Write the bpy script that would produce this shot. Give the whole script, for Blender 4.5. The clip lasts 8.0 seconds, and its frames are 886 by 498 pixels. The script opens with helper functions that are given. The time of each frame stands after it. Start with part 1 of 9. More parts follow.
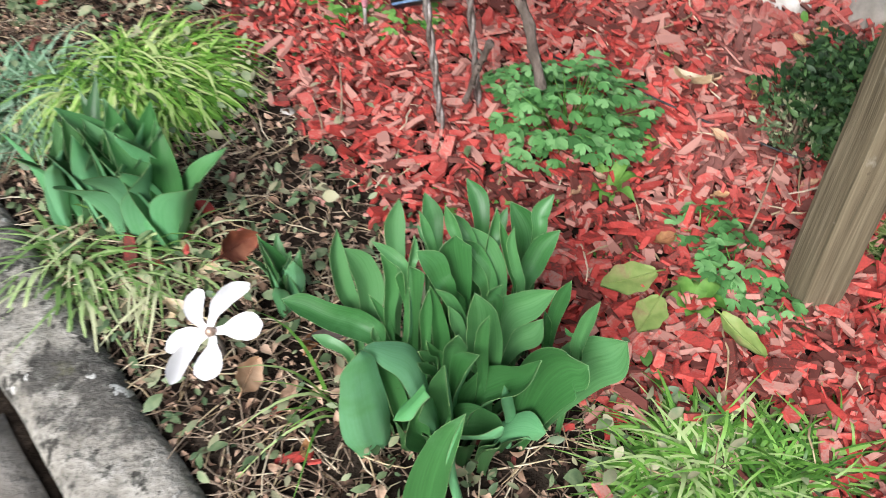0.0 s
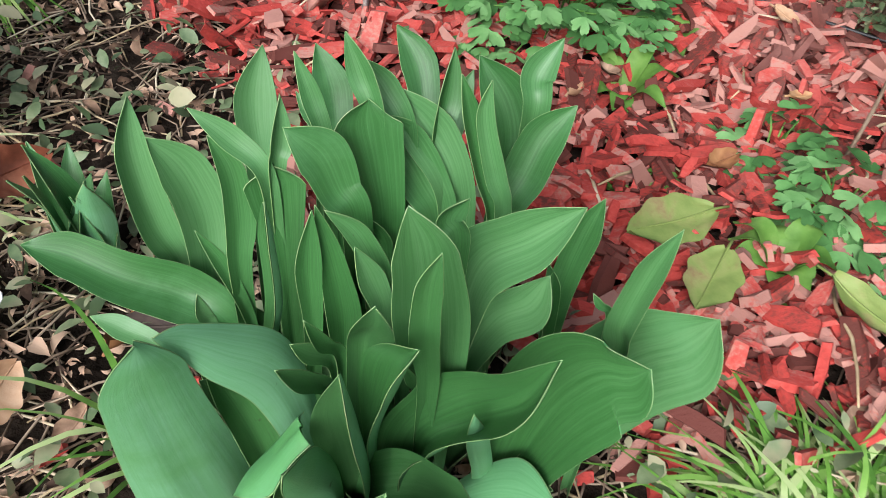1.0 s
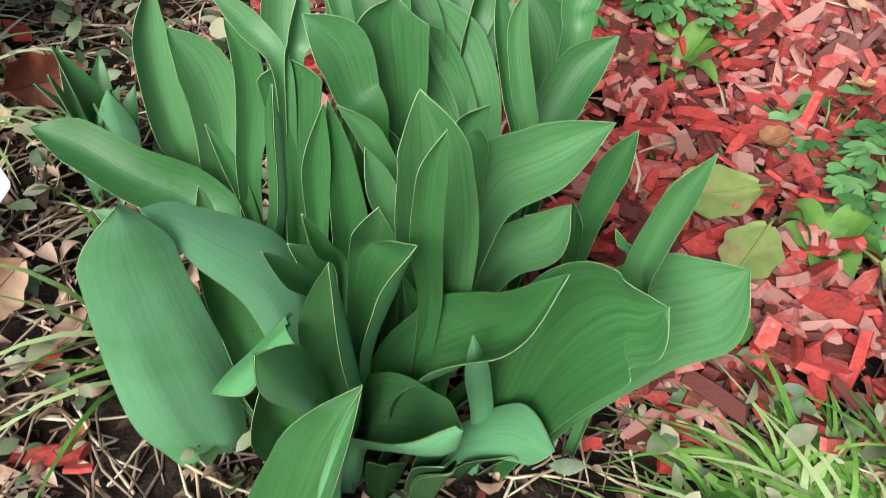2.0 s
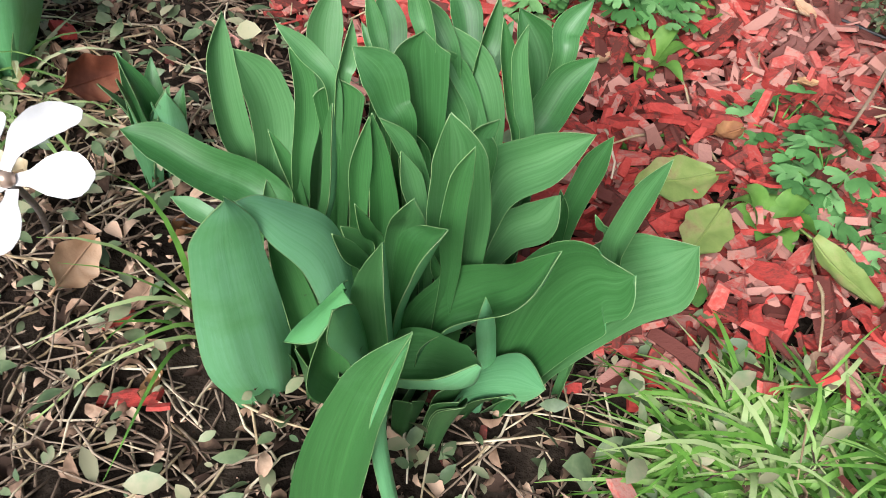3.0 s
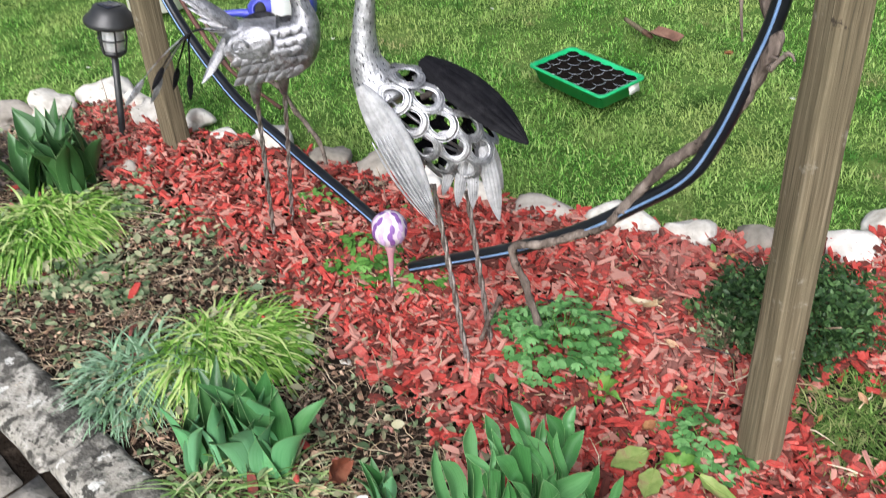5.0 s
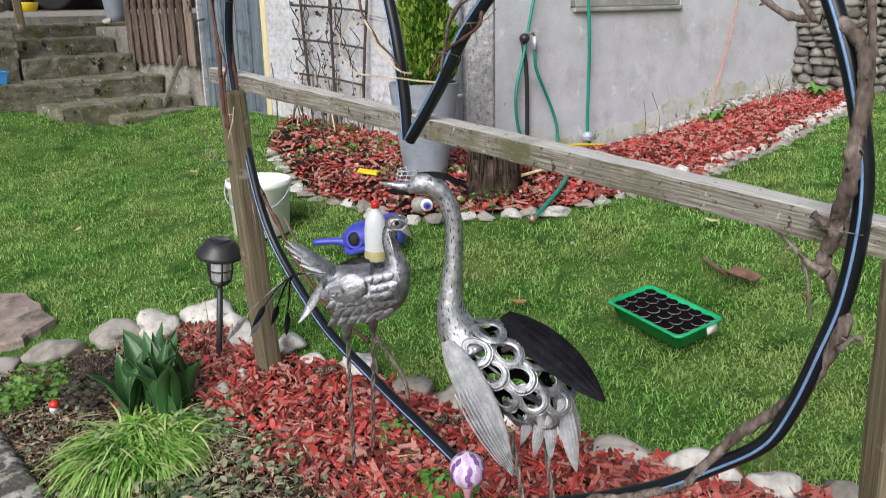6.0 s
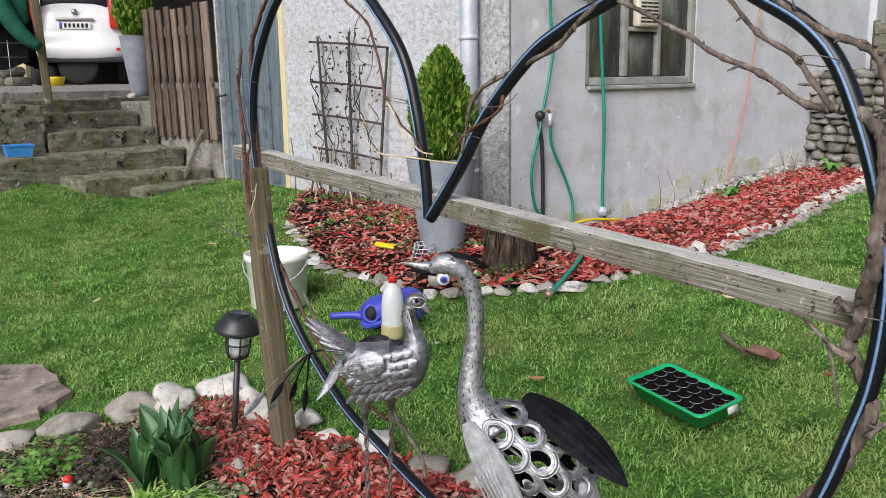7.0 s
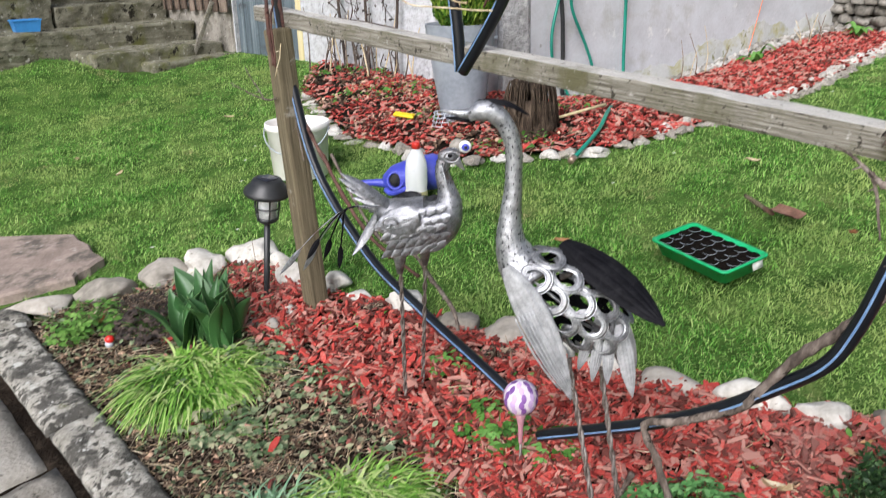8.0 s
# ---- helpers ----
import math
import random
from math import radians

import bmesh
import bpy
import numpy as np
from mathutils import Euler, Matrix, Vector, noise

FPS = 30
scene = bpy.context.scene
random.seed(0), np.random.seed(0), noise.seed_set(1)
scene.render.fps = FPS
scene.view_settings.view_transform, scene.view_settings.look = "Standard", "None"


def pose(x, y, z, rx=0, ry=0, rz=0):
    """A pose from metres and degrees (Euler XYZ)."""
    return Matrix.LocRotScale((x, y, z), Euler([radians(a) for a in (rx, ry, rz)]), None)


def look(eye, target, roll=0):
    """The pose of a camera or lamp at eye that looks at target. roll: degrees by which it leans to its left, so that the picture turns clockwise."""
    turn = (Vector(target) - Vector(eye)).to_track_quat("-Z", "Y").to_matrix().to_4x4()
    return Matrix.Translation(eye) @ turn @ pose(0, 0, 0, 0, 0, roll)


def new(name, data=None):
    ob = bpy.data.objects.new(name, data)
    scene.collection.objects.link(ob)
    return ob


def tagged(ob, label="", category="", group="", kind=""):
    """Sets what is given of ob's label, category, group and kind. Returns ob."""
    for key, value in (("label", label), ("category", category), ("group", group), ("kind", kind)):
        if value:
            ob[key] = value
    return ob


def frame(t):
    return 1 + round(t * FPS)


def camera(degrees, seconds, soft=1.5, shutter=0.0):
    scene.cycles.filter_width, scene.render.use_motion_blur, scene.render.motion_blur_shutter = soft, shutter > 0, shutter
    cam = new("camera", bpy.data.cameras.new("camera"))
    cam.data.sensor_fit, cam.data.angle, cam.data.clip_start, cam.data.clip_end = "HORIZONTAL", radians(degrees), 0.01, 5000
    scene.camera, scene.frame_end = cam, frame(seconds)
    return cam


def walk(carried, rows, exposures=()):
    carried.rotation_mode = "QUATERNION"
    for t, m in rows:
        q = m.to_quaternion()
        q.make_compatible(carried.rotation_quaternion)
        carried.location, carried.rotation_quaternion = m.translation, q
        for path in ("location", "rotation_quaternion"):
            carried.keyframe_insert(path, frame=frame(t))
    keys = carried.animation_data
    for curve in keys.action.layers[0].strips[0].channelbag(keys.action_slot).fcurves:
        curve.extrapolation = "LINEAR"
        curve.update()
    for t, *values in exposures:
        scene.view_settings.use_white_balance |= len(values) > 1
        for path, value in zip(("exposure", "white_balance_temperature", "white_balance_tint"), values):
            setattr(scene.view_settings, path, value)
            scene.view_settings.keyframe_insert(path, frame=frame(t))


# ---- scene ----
cam = camera(55.2, 8.0, soft=0.6, shutter=0.2)
PATH = [
    (0, (0.005, -0.104, 0.831), (0.003, 1.344, -0.549), 2.9),
    (0.5, (0.012, 0.088, 0.59), (0.182, 1.513, -0.802), 4.8),
    (1, (0.031, 0.192, 0.469), (0.152, 1.638, -0.908), 5.9),
    (1.5, (0.043, 0.23, 0.433), (0.07, 1.703, -0.92), 6.9),
    (2, (0.052, 0.179, 0.42), (0.068, 1.636, -0.95), 8.6),
    (2.2, (0.05, 0.163, 0.422), (0.074, 1.602, -0.968), 9.2),
    (3.3, (0.009, 0.056, 0.572), (0.117, 1.467, -0.841), 10.0),
    (3.5, (-0.004, 0.016, 0.638), (0.123, 1.448, -0.753), 8.9),
    (4, (-0.052, -0.116, 0.822), (0.128, 1.378, -0.496), 5.5),
    (4.5, (-0.129, -0.325, 1.002), (0.081, 1.276, -0.179), 1.5),
    (5, (-0.178, -0.426, 1.144), (-0.034, 1.302, 0.148), -0.8),
    (5.2, (-0.182, -0.446, 1.181), (-0.088, 1.332, 0.269), -0.9),
    (6.3, (-0.183, -0.465, 1.277), (-0.223, 1.479, 0.809), -1.1),
    (6.5, (-0.188, -0.465, 1.282), (-0.236, 1.487, 0.849), -1.0),
    (7, (-0.198, -0.47, 1.284), (-0.252, 1.489, 0.887), -0.8),
    (7.5, (-0.211, -0.474, 1.278), (-0.218, 1.468, 0.801), -1.2),
    (8, (-0.255, -0.498, 1.225), (-0.336, 1.386, 0.56), -1.7),
]
walk(cam, [(t, look(eye, target, roll)) for t, eye, target, roll in PATH],
     exposures=((0.0, 0.5), (1.0, 0.42), (2.2, 0.42), (3.3, 0.5), (4.5, 0.5), (5.2, 0.4), (6.3, -0.1), (7.5, -0.1), (8.0, 0.22)))

# ---------------------------------------------------------------- light: bright overcast sky
world = bpy.data.worlds.new("sky")
scene.world = world
world.use_nodes = True
wn = world.node_tree.nodes
sky = wn.new("ShaderNodeTexSky")
sky.sky_type = 'NISHITA'
sky.sun_disc = False
sky.sun_elevation = radians(36)
sky.sun_rotation = radians(202)
sky.dust_density = 4.0
sky.ozone_density = 0.6
haze = wn.new("ShaderNodeHueSaturation")
haze.inputs["Saturation"].default_value = 0.62
world.node_tree.links.new(sky.outputs[0], haze.inputs["Color"])
world.node_tree.links.new(haze.outputs[0], wn["Background"].inputs[0])
wn["Background"].inputs[1].default_value = 0.13
sun_data = bpy.data.lights.new("sun", 'SUN')
sun_data.energy, sun_data.angle, sun_data.color = 3.3, radians(36), (0.965, 0.975, 1.05)
sun = new("sun", sun_data)
sun.matrix_world = look((-3.0, -6.5, 6.0), (0, 1, 0))
scene.view_settings.exposure = 0.0

# ---------------------------------------------------------------- building helpers
rng = np.random.default_rng(7)


def vec(*a):
    return np.array(a, float)


def unit(a):
    a = np.array(a, float)
    return a / max(1e-9, np.linalg.norm(a))


def smooth(a, b, x):
    t = np.clip((np.asarray(x, float) - a) / (b - a), 0, 1)
    return t * t * (3 - 2 * t)


class Shape:
    """Collects vertices and faces of one mesh."""

    def __init__(self):
        self.v, self.f, self.m, self.n = [], [], [], 0

    def add(self, v, f, m=0):
        v = np.asarray(v, float).reshape(-1, 3)
        n = self.n
        self.v.append(v)
        self.f += [tuple(i + n for i in q) for q in f]
        self.m += [m] * len(f)
        self.n += len(v)
        return self


def mesh_of(name, shape, mats, soft=True):
    me = bpy.data.meshes.new(name)
    v = np.vstack(shape.v) if shape.v else np.zeros((0, 3))
    me.from_pydata(v.tolist(), [], shape.f)
    for q in (mats if isinstance(mats, (list, tuple)) else [mats]):
        me.materials.append(q)
    me.polygons.foreach_set("material_index", shape.m)
    if soft:
        me.polygons.foreach_set("use_smooth", [True] * len(me.polygons))
    me.update()
    return me


def thing(name, shape, mats, label="", category="", group="", kind="", soft=True, at=None):
    ob = new(name, mesh_of(name, shape, mats, soft) if shape is not None else None)
    if at is not None:
        ob.matrix_world = at
    return tagged(ob, label, category, group, kind)


def part(name, shape, mats, parent, label="", soft=True):
    ob = new(name, mesh_of(name, shape, mats, soft))
    ob.parent = parent
    return tagged(ob, label)


def from_bm(bm):
    bm.verts.index_update()
    s = Shape()
    s.add([tuple(v.co) for v in bm.verts], [tuple(v.index for v in f.verts) for f in bm.faces])
    bm.free()
    return s


def block(sx, sy, sz, bevel=0.004, centre=(0, 0, 0), rough=0.0, cuts=0):
    """A box with bevelled, slightly uneven edges."""
    bm = bmesh.new()
    bmesh.ops.create_cube(bm, size=1.0, matrix=Matrix.Diagonal((sx, sy, sz, 1)))
    if cuts:
        long = max(range(3), key=lambda i: (sx, sy, sz)[i])
        es = [e for e in bm.edges if abs((e.verts[0].co - e.verts[1].co)[long]) > 1e-6]
        bmesh.ops.subdivide_edges(bm, edges=es, cuts=cuts)
    if bevel:
        es = [e for e in bm.edges if len(e.link_faces) == 2 and e.calc_face_angle(0) > 0.5]
        bmesh.ops.bevel(bm, geom=es, offset=bevel, segments=2, affect='EDGES', profile=0.6)
    for v in bm.verts:
        if rough:
            v.co += noise.noise_vector(v.co * 9.0) * rough
        v.co += Vector(centre)
    return from_bm(bm)


def spline(pts, n=8):
    """Smooth curve through points (Catmull-Rom)."""
    p = [np.array(q, float) for q in pts]
    p = [2 * p[0] - p[1]] + p + [2 * p[-1] - p[-2]]
    out = []
    for i in range(1, len(p) - 2):
        a, b, c, d = p[i - 1:i + 3]
        for k in range(n):
            t = k / n
            out.append(0.5 * (2 * b + (c - a) * t + (2 * a - 5 * b + 4 * c - d) * t * t + (3 * b - a - 3 * c + d) * t ** 3))
    out.append(p[-2])
    return np.array(out)


def tube(path, r, sides=8, flat=1.0, up=None):
    """Verts and faces of a tube; r a number or one per point."""
    path = np.asarray(path, float)
    n = len(path)
    r = np.full(n, r, float) if np.isscalar(r) else np.interp(np.linspace(0, 1, n), np.linspace(0, 1, len(r)), r)
    tan = np.gradient(path, axis=0)
    ref = unit(up) if up is not None else (vec(0, 0, 1) if abs(unit(tan[0])[2]) < 0.9 else vec(1, 0, 0))
    v, f = [], []
    for i in range(n):
        t = unit(tan[i])
        ref = unit(ref - t * (ref @ t))
        side = np.cross(t, ref)
        for k in range(sides):
            a = 2 * math.pi * k / sides
            v.append(path[i] + r[i] * (math.cos(a) * side + flat * math.sin(a) * ref))
    for i in range(n - 1):
        for k in range(sides):
            k2 = (k + 1) % sides
            f.append((i * sides + k, i * sides + k2, (i + 1) * sides + k2, (i + 1) * sides + k))
    f.append(tuple(range(sides))[::-1])
    f.append(tuple((n - 1) * sides + k for k in range(sides)))
    return v, f


def rod(path, r, sides=8, n=0, flat=1.0):
    return Shape().add(*tube(spline(path, n) if n else path, r, sides, flat))


def lathe(profile, sides=24, centre=(0, 0, 0), squash=(1, 1)):
    v, f = [], []
    for r, z in profile:
        for k in range(sides):
            a = 2 * math.pi * k / sides
            v.append((centre[0] + r * squash[0] * math.cos(a), centre[1] + r * squash[1] * math.sin(a), centre[2] + z))
    for i in range(len(profile) - 1):
        for k in range(sides):
            k2 = (k + 1) % sides
            f.append((i * sides + k, i * sides + k2, (i + 1) * sides + k2, (i + 1) * sides + k))
    f.append(tuple(range(sides))[::-1])
    f.append(tuple((len(profile) - 1) * sides + k for k in range(sides)))
    return v, f


def ball(centre, r, seg=12, rings=8, m=None):
    """An ellipsoid; r three radii; m a 3x3 turn."""
    v, f = lathe([(math.sin(math.pi * (i + 0.02) / (rings + 0.04)), -math.cos(math.pi * (i + 0.02) / (rings + 0.04))) for i in range(rings + 1)], seg)
    v = np.array(v) * np.array(r)
    if m is not None:
        v = v @ np.array(m).T
    return v + np.array(centre), f


def stone(size, seed, detail=3, rough=0.22):
    """An uneven rounded stone sitting on z = 0."""
    bm = bmesh.new()
    bmesh.ops.create_icosphere(bm, subdivisions=detail, radius=1.0)
    off = Vector((seed * 3.7, seed * 1.3, seed * 7.1))
    for v in bm.verts:
        d = noise.noise(v.co * 0.9 + off) * rough * 1.3 - abs(noise.noise(v.co * 1.5 + off)) * rough * 0.7 + noise.noise(v.co * 3.1 + off) * rough * 0.22 + noise.noise(v.co * 8 + off) * rough * 0.07
        c = v.co * (1 + d)
        for k in range(5):
            cut = Vector((math.cos(seed * 1.7 + k * 2.2), math.sin(seed * 1.7 + k * 2.2), 0.35 + 0.5 * math.sin(seed + k * 1.9))).normalized()
            over = c.dot(cut) - 0.74 - 0.1 * math.sin(seed * 2.3 + k)
            if over > 0:
                c = c - cut * over * 0.8
        c.z = max(c.z, -0.55)
        v.co = Vector((c.x * size[0], c.y * size[1], (c.z + 0.5) * size[2]))
    return from_bm(bm)


def inside(poly, x, y):
    x, y = np.asarray(x, float), np.asarray(y, float)
    hit = np.zeros(x.shape, bool)
    for (x0, y0), (x1, y1) in zip(poly, poly[1:] + poly[:1]):
        c = ((y0 > y) != (y1 > y)) & (x < (x1 - x0) * (y - y0) / (y1 - y0 + 1e-12) + x0)
        hit ^= c
    return hit


def field(x, y, scale, seed=0):
    """Cheap smooth noise from sines, about -1 to 1."""
    x, y = np.asarray(x) * scale, np.asarray(y) * scale
    return (np.sin(x * 1.7 + y * 0.9 + seed) + np.sin(-x * 0.8 + y * 2.1 + seed * 1.7) + np.sin(x * 2.9 - y * 1.3 + seed * 0.6) + np.sin(x * 0.5 + y * 3.7 - seed)) / 4


# ---------------------------------------------------------------- plan
CORNER = vec(0.08, 4.66)
ALONG_R = vec(math.cos(radians(37)), math.sin(radians(37)))
ALONG_L = vec(math.cos(radians(140)), math.sin(radians(140)))
STEP_OUT = vec(-math.cos(radians(50)), -math.sin(radians(50)))
KERB_A, KERB_DIR = vec(-0.36, 0.51), vec(-0.666, 0.746)
KERB_IN = vec(0.746, 0.666)
POST_L, POST_R = vec(-0.80, 2.15), vec(0.48, 0.67)
FENCE = (POST_R - POST_L) / np.linalg.norm(POST_R - POST_L)
FENCE_OUT = vec(FENCE[1], -FENCE[0])


def slope(x, y):
    s = 0.0795 * x + 0.1286 * (y - 1)
    s = np.maximum(s, -1.2)
    bump = 0.04 * np.exp(-((x + 0.25) ** 2 + (y - 0.5) ** 2) / 0.125)
    return bump - np.log(np.exp(-15 * s) + np.exp(-15 * 0.52)) / 15


def uphill(x, y):
    return (x - CORNER[0]) * ALONG_L[0] + (y - CORNER[1]) * ALONG_L[1]


def ground_z(x, y):
    x, y = np.asarray(x, float), np.asarray(y, float)
    z = slope(x, y)
    # the strip along the house wall lies in a shallow dip that rises with the wall
    along = (x - CORNER[0]) * ALONG_R[0] + (y - CORNER[1]) * ALONG_R[1]
    out = (x - CORNER[0]) * ALONG_R[1] - (y - CORNER[1]) * ALONG_R[0]
    dip = np.interp(along, [-0.5, 0.0, 0.6, 1.1, 2.3, 3.2, 4.5], [0.0, -0.10, -0.20, -0.20, -0.02, 0.04, 0.04])
    left = (x - CORNER[0]) * STEP_OUT[0] + (y - CORNER[1]) * STEP_OUT[1]
    z = z + 0.19 * smooth(2.4, 3.4, uphill(x, y)) * smooth(0.75, 1.4, left) * smooth(4.4, 3.9, uphill(x, y))
    z = z + dip * np.exp(-(np.maximum(out, 0.0) / 0.5) ** 2)
    return z + (1.15 - z) * smooth(4.75, 5.0, uphill(x, y)) + 0.006 * field(x, y, 7) + 0.003 * field(x, y, 23)


def gz(x, y):
    return float(ground_z(x, y))


def on_fence(s, z, out=0.0):
    p = POST_L + FENCE * s + FENCE_OUT * out
    return vec(p[0], p[1], z)


def on_right(s, z, out=0.0):
    p = CORNER + ALONG_R * s + vec(ALONG_R[1], -ALONG_R[0]) * out
    return vec(p[0], p[1], z)


def on_left(s, z, out=0.0):
    p = CORNER + ALONG_L * s + STEP_OUT * out
    return vec(p[0], p[1], z)


def turn(along, origin, z=0.0):
    """A pose whose x runs along a wall and y out of it, to the camera's side."""
    ax = vec(along[0], along[1], 0)
    out = vec(ax[1], -ax[0], 0)
    if out[1] > 0:
        out = -out
    m = Matrix(((ax[0], out[0], 0, origin[0]), (ax[1], out[1], 0, origin[1]), (0, 0, 1, z), (0, 0, 0, 1)))
    return m


BED = [(-1.94, 2.20), (-1.62, 2.34), (-1.43, 2.42), (-1.3, 2.5), (-1.1, 2.58), (-0.95, 2.4), (-0.82, 2.24), (-0.66, 2.17), (-0.49, 2.06), (-0.29, 1.92),
       (-0.08, 1.76), (0.1, 1.65), (0.28, 1.54), (0.45, 1.45), (0.73, 1.33), (0.94, 1.25), (1.08, 1.31), (1.6, 1.1), (2.3, 0.7), (1.9, -0.3), (1.0, -1.17)]
HOUSE_BED = [(-1.42, 5.45), (-1.36, 4.95), (-0.97, 3.96), (-0.73, 3.74), (-0.4, 3.43), (-0.1, 3.4), (0.26, 3.36), (0.51, 3.45), (0.81, 3.6), (1.06, 3.7),
             (1.29, 3.9), (1.58, 4.14), (2.12, 4.85), (2.62, 5.5), (2.95, 6.3), (2.7, 6.66), (0.1, 4.68), (-1.4, 5.9)]
SLAB = [(-2.6, 2.35), (-2.05, 2.4), (-1.82, 2.5), (-1.76, 2.66), (-2.0, 2.92), (-2.6, 3.0)]


def kerb_side(x, y):
    return (x - KERB_A[0]) * KERB_IN[0] + (y - KERB_A[1]) * KERB_IN[1]

# ---------------------------------------------------------------- materials
def surface(name, colours, scale=12.0, rough=0.7, metal=0.0, bump=0.25, fine=90.0, island=0.0, each=0.0, stretch=(1, 1, 1), wear=None, wear_scale=3.0,
            wear_at=(0.5, 0.62), spec=0.5, glow=0.0, depth=0.004, rough_var=0.12, coat=0.0, uv=False, detail=6.0, marks=(), spread=1.0):
    """A worn surface: colours spread by noise at two scales, random steps by island or object, fine relief."""
    m = bpy.data.materials.new(name)
    m.use_nodes = True
    nt, b = m.node_tree, m.node_tree.nodes["Principled BSDF"]
    N, L = nt.nodes.new, nt.links.new
    tc, mp = N("ShaderNodeTexCoord"), N("ShaderNodeMapping")
    mp.inputs["Scale"].default_value = stretch
    L(tc.outputs["UV" if uv else "Object"], mp.inputs["Vector"])
    n1 = N("ShaderNodeTexNoise")
    n1.inputs["Scale"].default_value, n1.inputs["Detail"].default_value, n1.inputs["Roughness"].default_value = scale, detail, 0.6
    L(mp.outputs[0], n1.inputs["Vector"])
    n2 = N("ShaderNodeTexNoise")
    n2.inputs["Scale"].default_value, n2.inputs["Detail"].default_value = fine, 4.0
    L(mp.outputs[0], n2.inputs["Vector"])
    val = N("ShaderNodeMath")
    val.operation = 'MULTIPLY_ADD'
    L(n2.outputs["Fac"], val.inputs[0])
    val.inputs[1].default_value = 0.35
    sub = N("ShaderNodeMath")
    sub.operation = 'MULTIPLY_ADD'
    L(n1.outputs["Fac"], sub.inputs[0])
    sub.inputs[1].default_value, sub.inputs[2].default_value = spread, 0.325 - 0.5 * spread
    L(sub.outputs[0], val.inputs[2])
    last = val.outputs[0]
    if island or each:
        if island:
            g = N("ShaderNodeNewGeometry")
            src = g.outputs["Random Per Island"]
        else:
            g = N("ShaderNodeObjectInfo")
            src = g.outputs["Random"]
        add = N("ShaderNodeMath")
        add.operation = 'MULTIPLY_ADD'
        L(src, add.inputs[0])
        add.inputs[1].default_value = island or each
        off = N("ShaderNodeMath")
        off.operation = 'SUBTRACT'
        L(last, off.inputs[0])
        off.inputs[1].default_value = (island or each) / 2
        L(off.outputs[0], add.inputs[2])
        last = add.outputs[0]
    ramp = N("ShaderNodeValToRGB")
    els = ramp.color_ramp.elements
    k = len(colours)
    while len(els) < k:
        els.new(0.5)
    for i, c in enumerate(colours):
        els[i].position = 0.28 + 0.44 * i / max(1, k - 1)
        els[i].color = (*c, 1)
    L(last, ramp.inputs[0])
    col = ramp.outputs[0]
    stains = ([(wear, wear_scale, wear_at[0], wear_at[1])] if wear else []) + list(marks)
    for wear, wear_scale, low, high in stains:
        n3 = N("ShaderNodeTexNoise")
        n3.inputs["Scale"].default_value, n3.inputs["Detail"].default_value, n3.inputs["Roughness"].default_value = wear_scale, 8.0, 0.65
        L(tc.outputs["Object"], n3.inputs["Vector"])
        wr = N("ShaderNodeMapRange")
        wr.inputs["From Min"].default_value, wr.inputs["From Max"].default_value = low, high
        L(n3.outputs["Fac"], wr.inputs["Value"])
        mix = N("ShaderNodeMix")
        mix.data_type = 'RGBA'
        L(wr.outputs[0], mix.inputs["Factor"])
        L(col, mix.inputs["A"])
        mix.inputs["B"].default_value = (*wear, 1)
        col = mix.outputs["Result"]
    L(col, b.inputs["Base Color"])
    rr = N("ShaderNodeMapRange")
    rr.inputs["To Min"].default_value, rr.inputs["To Max"].default_value = max(0.03, rough - rough_var), min(1, rough + rough_var)
    L(n1.outputs["Fac"], rr.inputs["Value"])
    L(rr.outputs[0], b.inputs["Roughness"])
    b.inputs["Metallic"].default_value = metal
    b.inputs["Specular IOR Level"].default_value = spec
    b.inputs["Coat Weight"].default_value = coat
    if bump:
        bp = N("ShaderNodeBump")
        bp.inputs["Strength"].default_value, bp.inputs["Distance"].default_value = bump, depth
        L(val.outputs[0], bp.inputs["Height"])
        L(bp.outputs[0], b.inputs["Normal"])
    if glow:
        out = nt.nodes["Material Output"]
        tr, ms = N("ShaderNodeBsdfTranslucent"), N("ShaderNodeMixShader")
        L(col, tr.inputs["Color"])
        ms.inputs[0].default_value = glow
        L(b.outputs[0], ms.inputs[1])
        L(tr.outputs[0], ms.inputs[2])
        L(ms.outputs[0], out.inputs["Surface"])
    return m


M = {}
M["lawn_soil"] = surface("lawn_soil", [(0.022, 0.048, 0.010), (0.058, 0.118, 0.025), (0.12, 0.17, 0.05)], scale=7, fine=90, spec=0.03, rough=0.95, bump=0.8, depth=0.015)
M["soil"] = surface("soil", [(0.006, 0.0045, 0.0035), (0.016, 0.012, 0.009), (0.048, 0.037, 0.028)], scale=14, fine=90, spec=0.03, rough=0.95, bump=0.9, depth=0.02)
M["chip"] = surface("chip", [(0.11, 0.034, 0.027), (0.27, 0.042, 0.034), (0.37, 0.047, 0.039), (0.42, 0.060, 0.050), (0.42, 0.097, 0.080), (0.38, 0.19, 0.155)], scale=70, fine=260, spec=0.15, rough=0.74, spread=0.45, island=0.70, bump=0.9, depth=0.002, stretch=(1, 1.6, 1), wear=(0.33, 0.165, 0.14), wear_scale=2.6, wear_at=(0.52, 0.82))
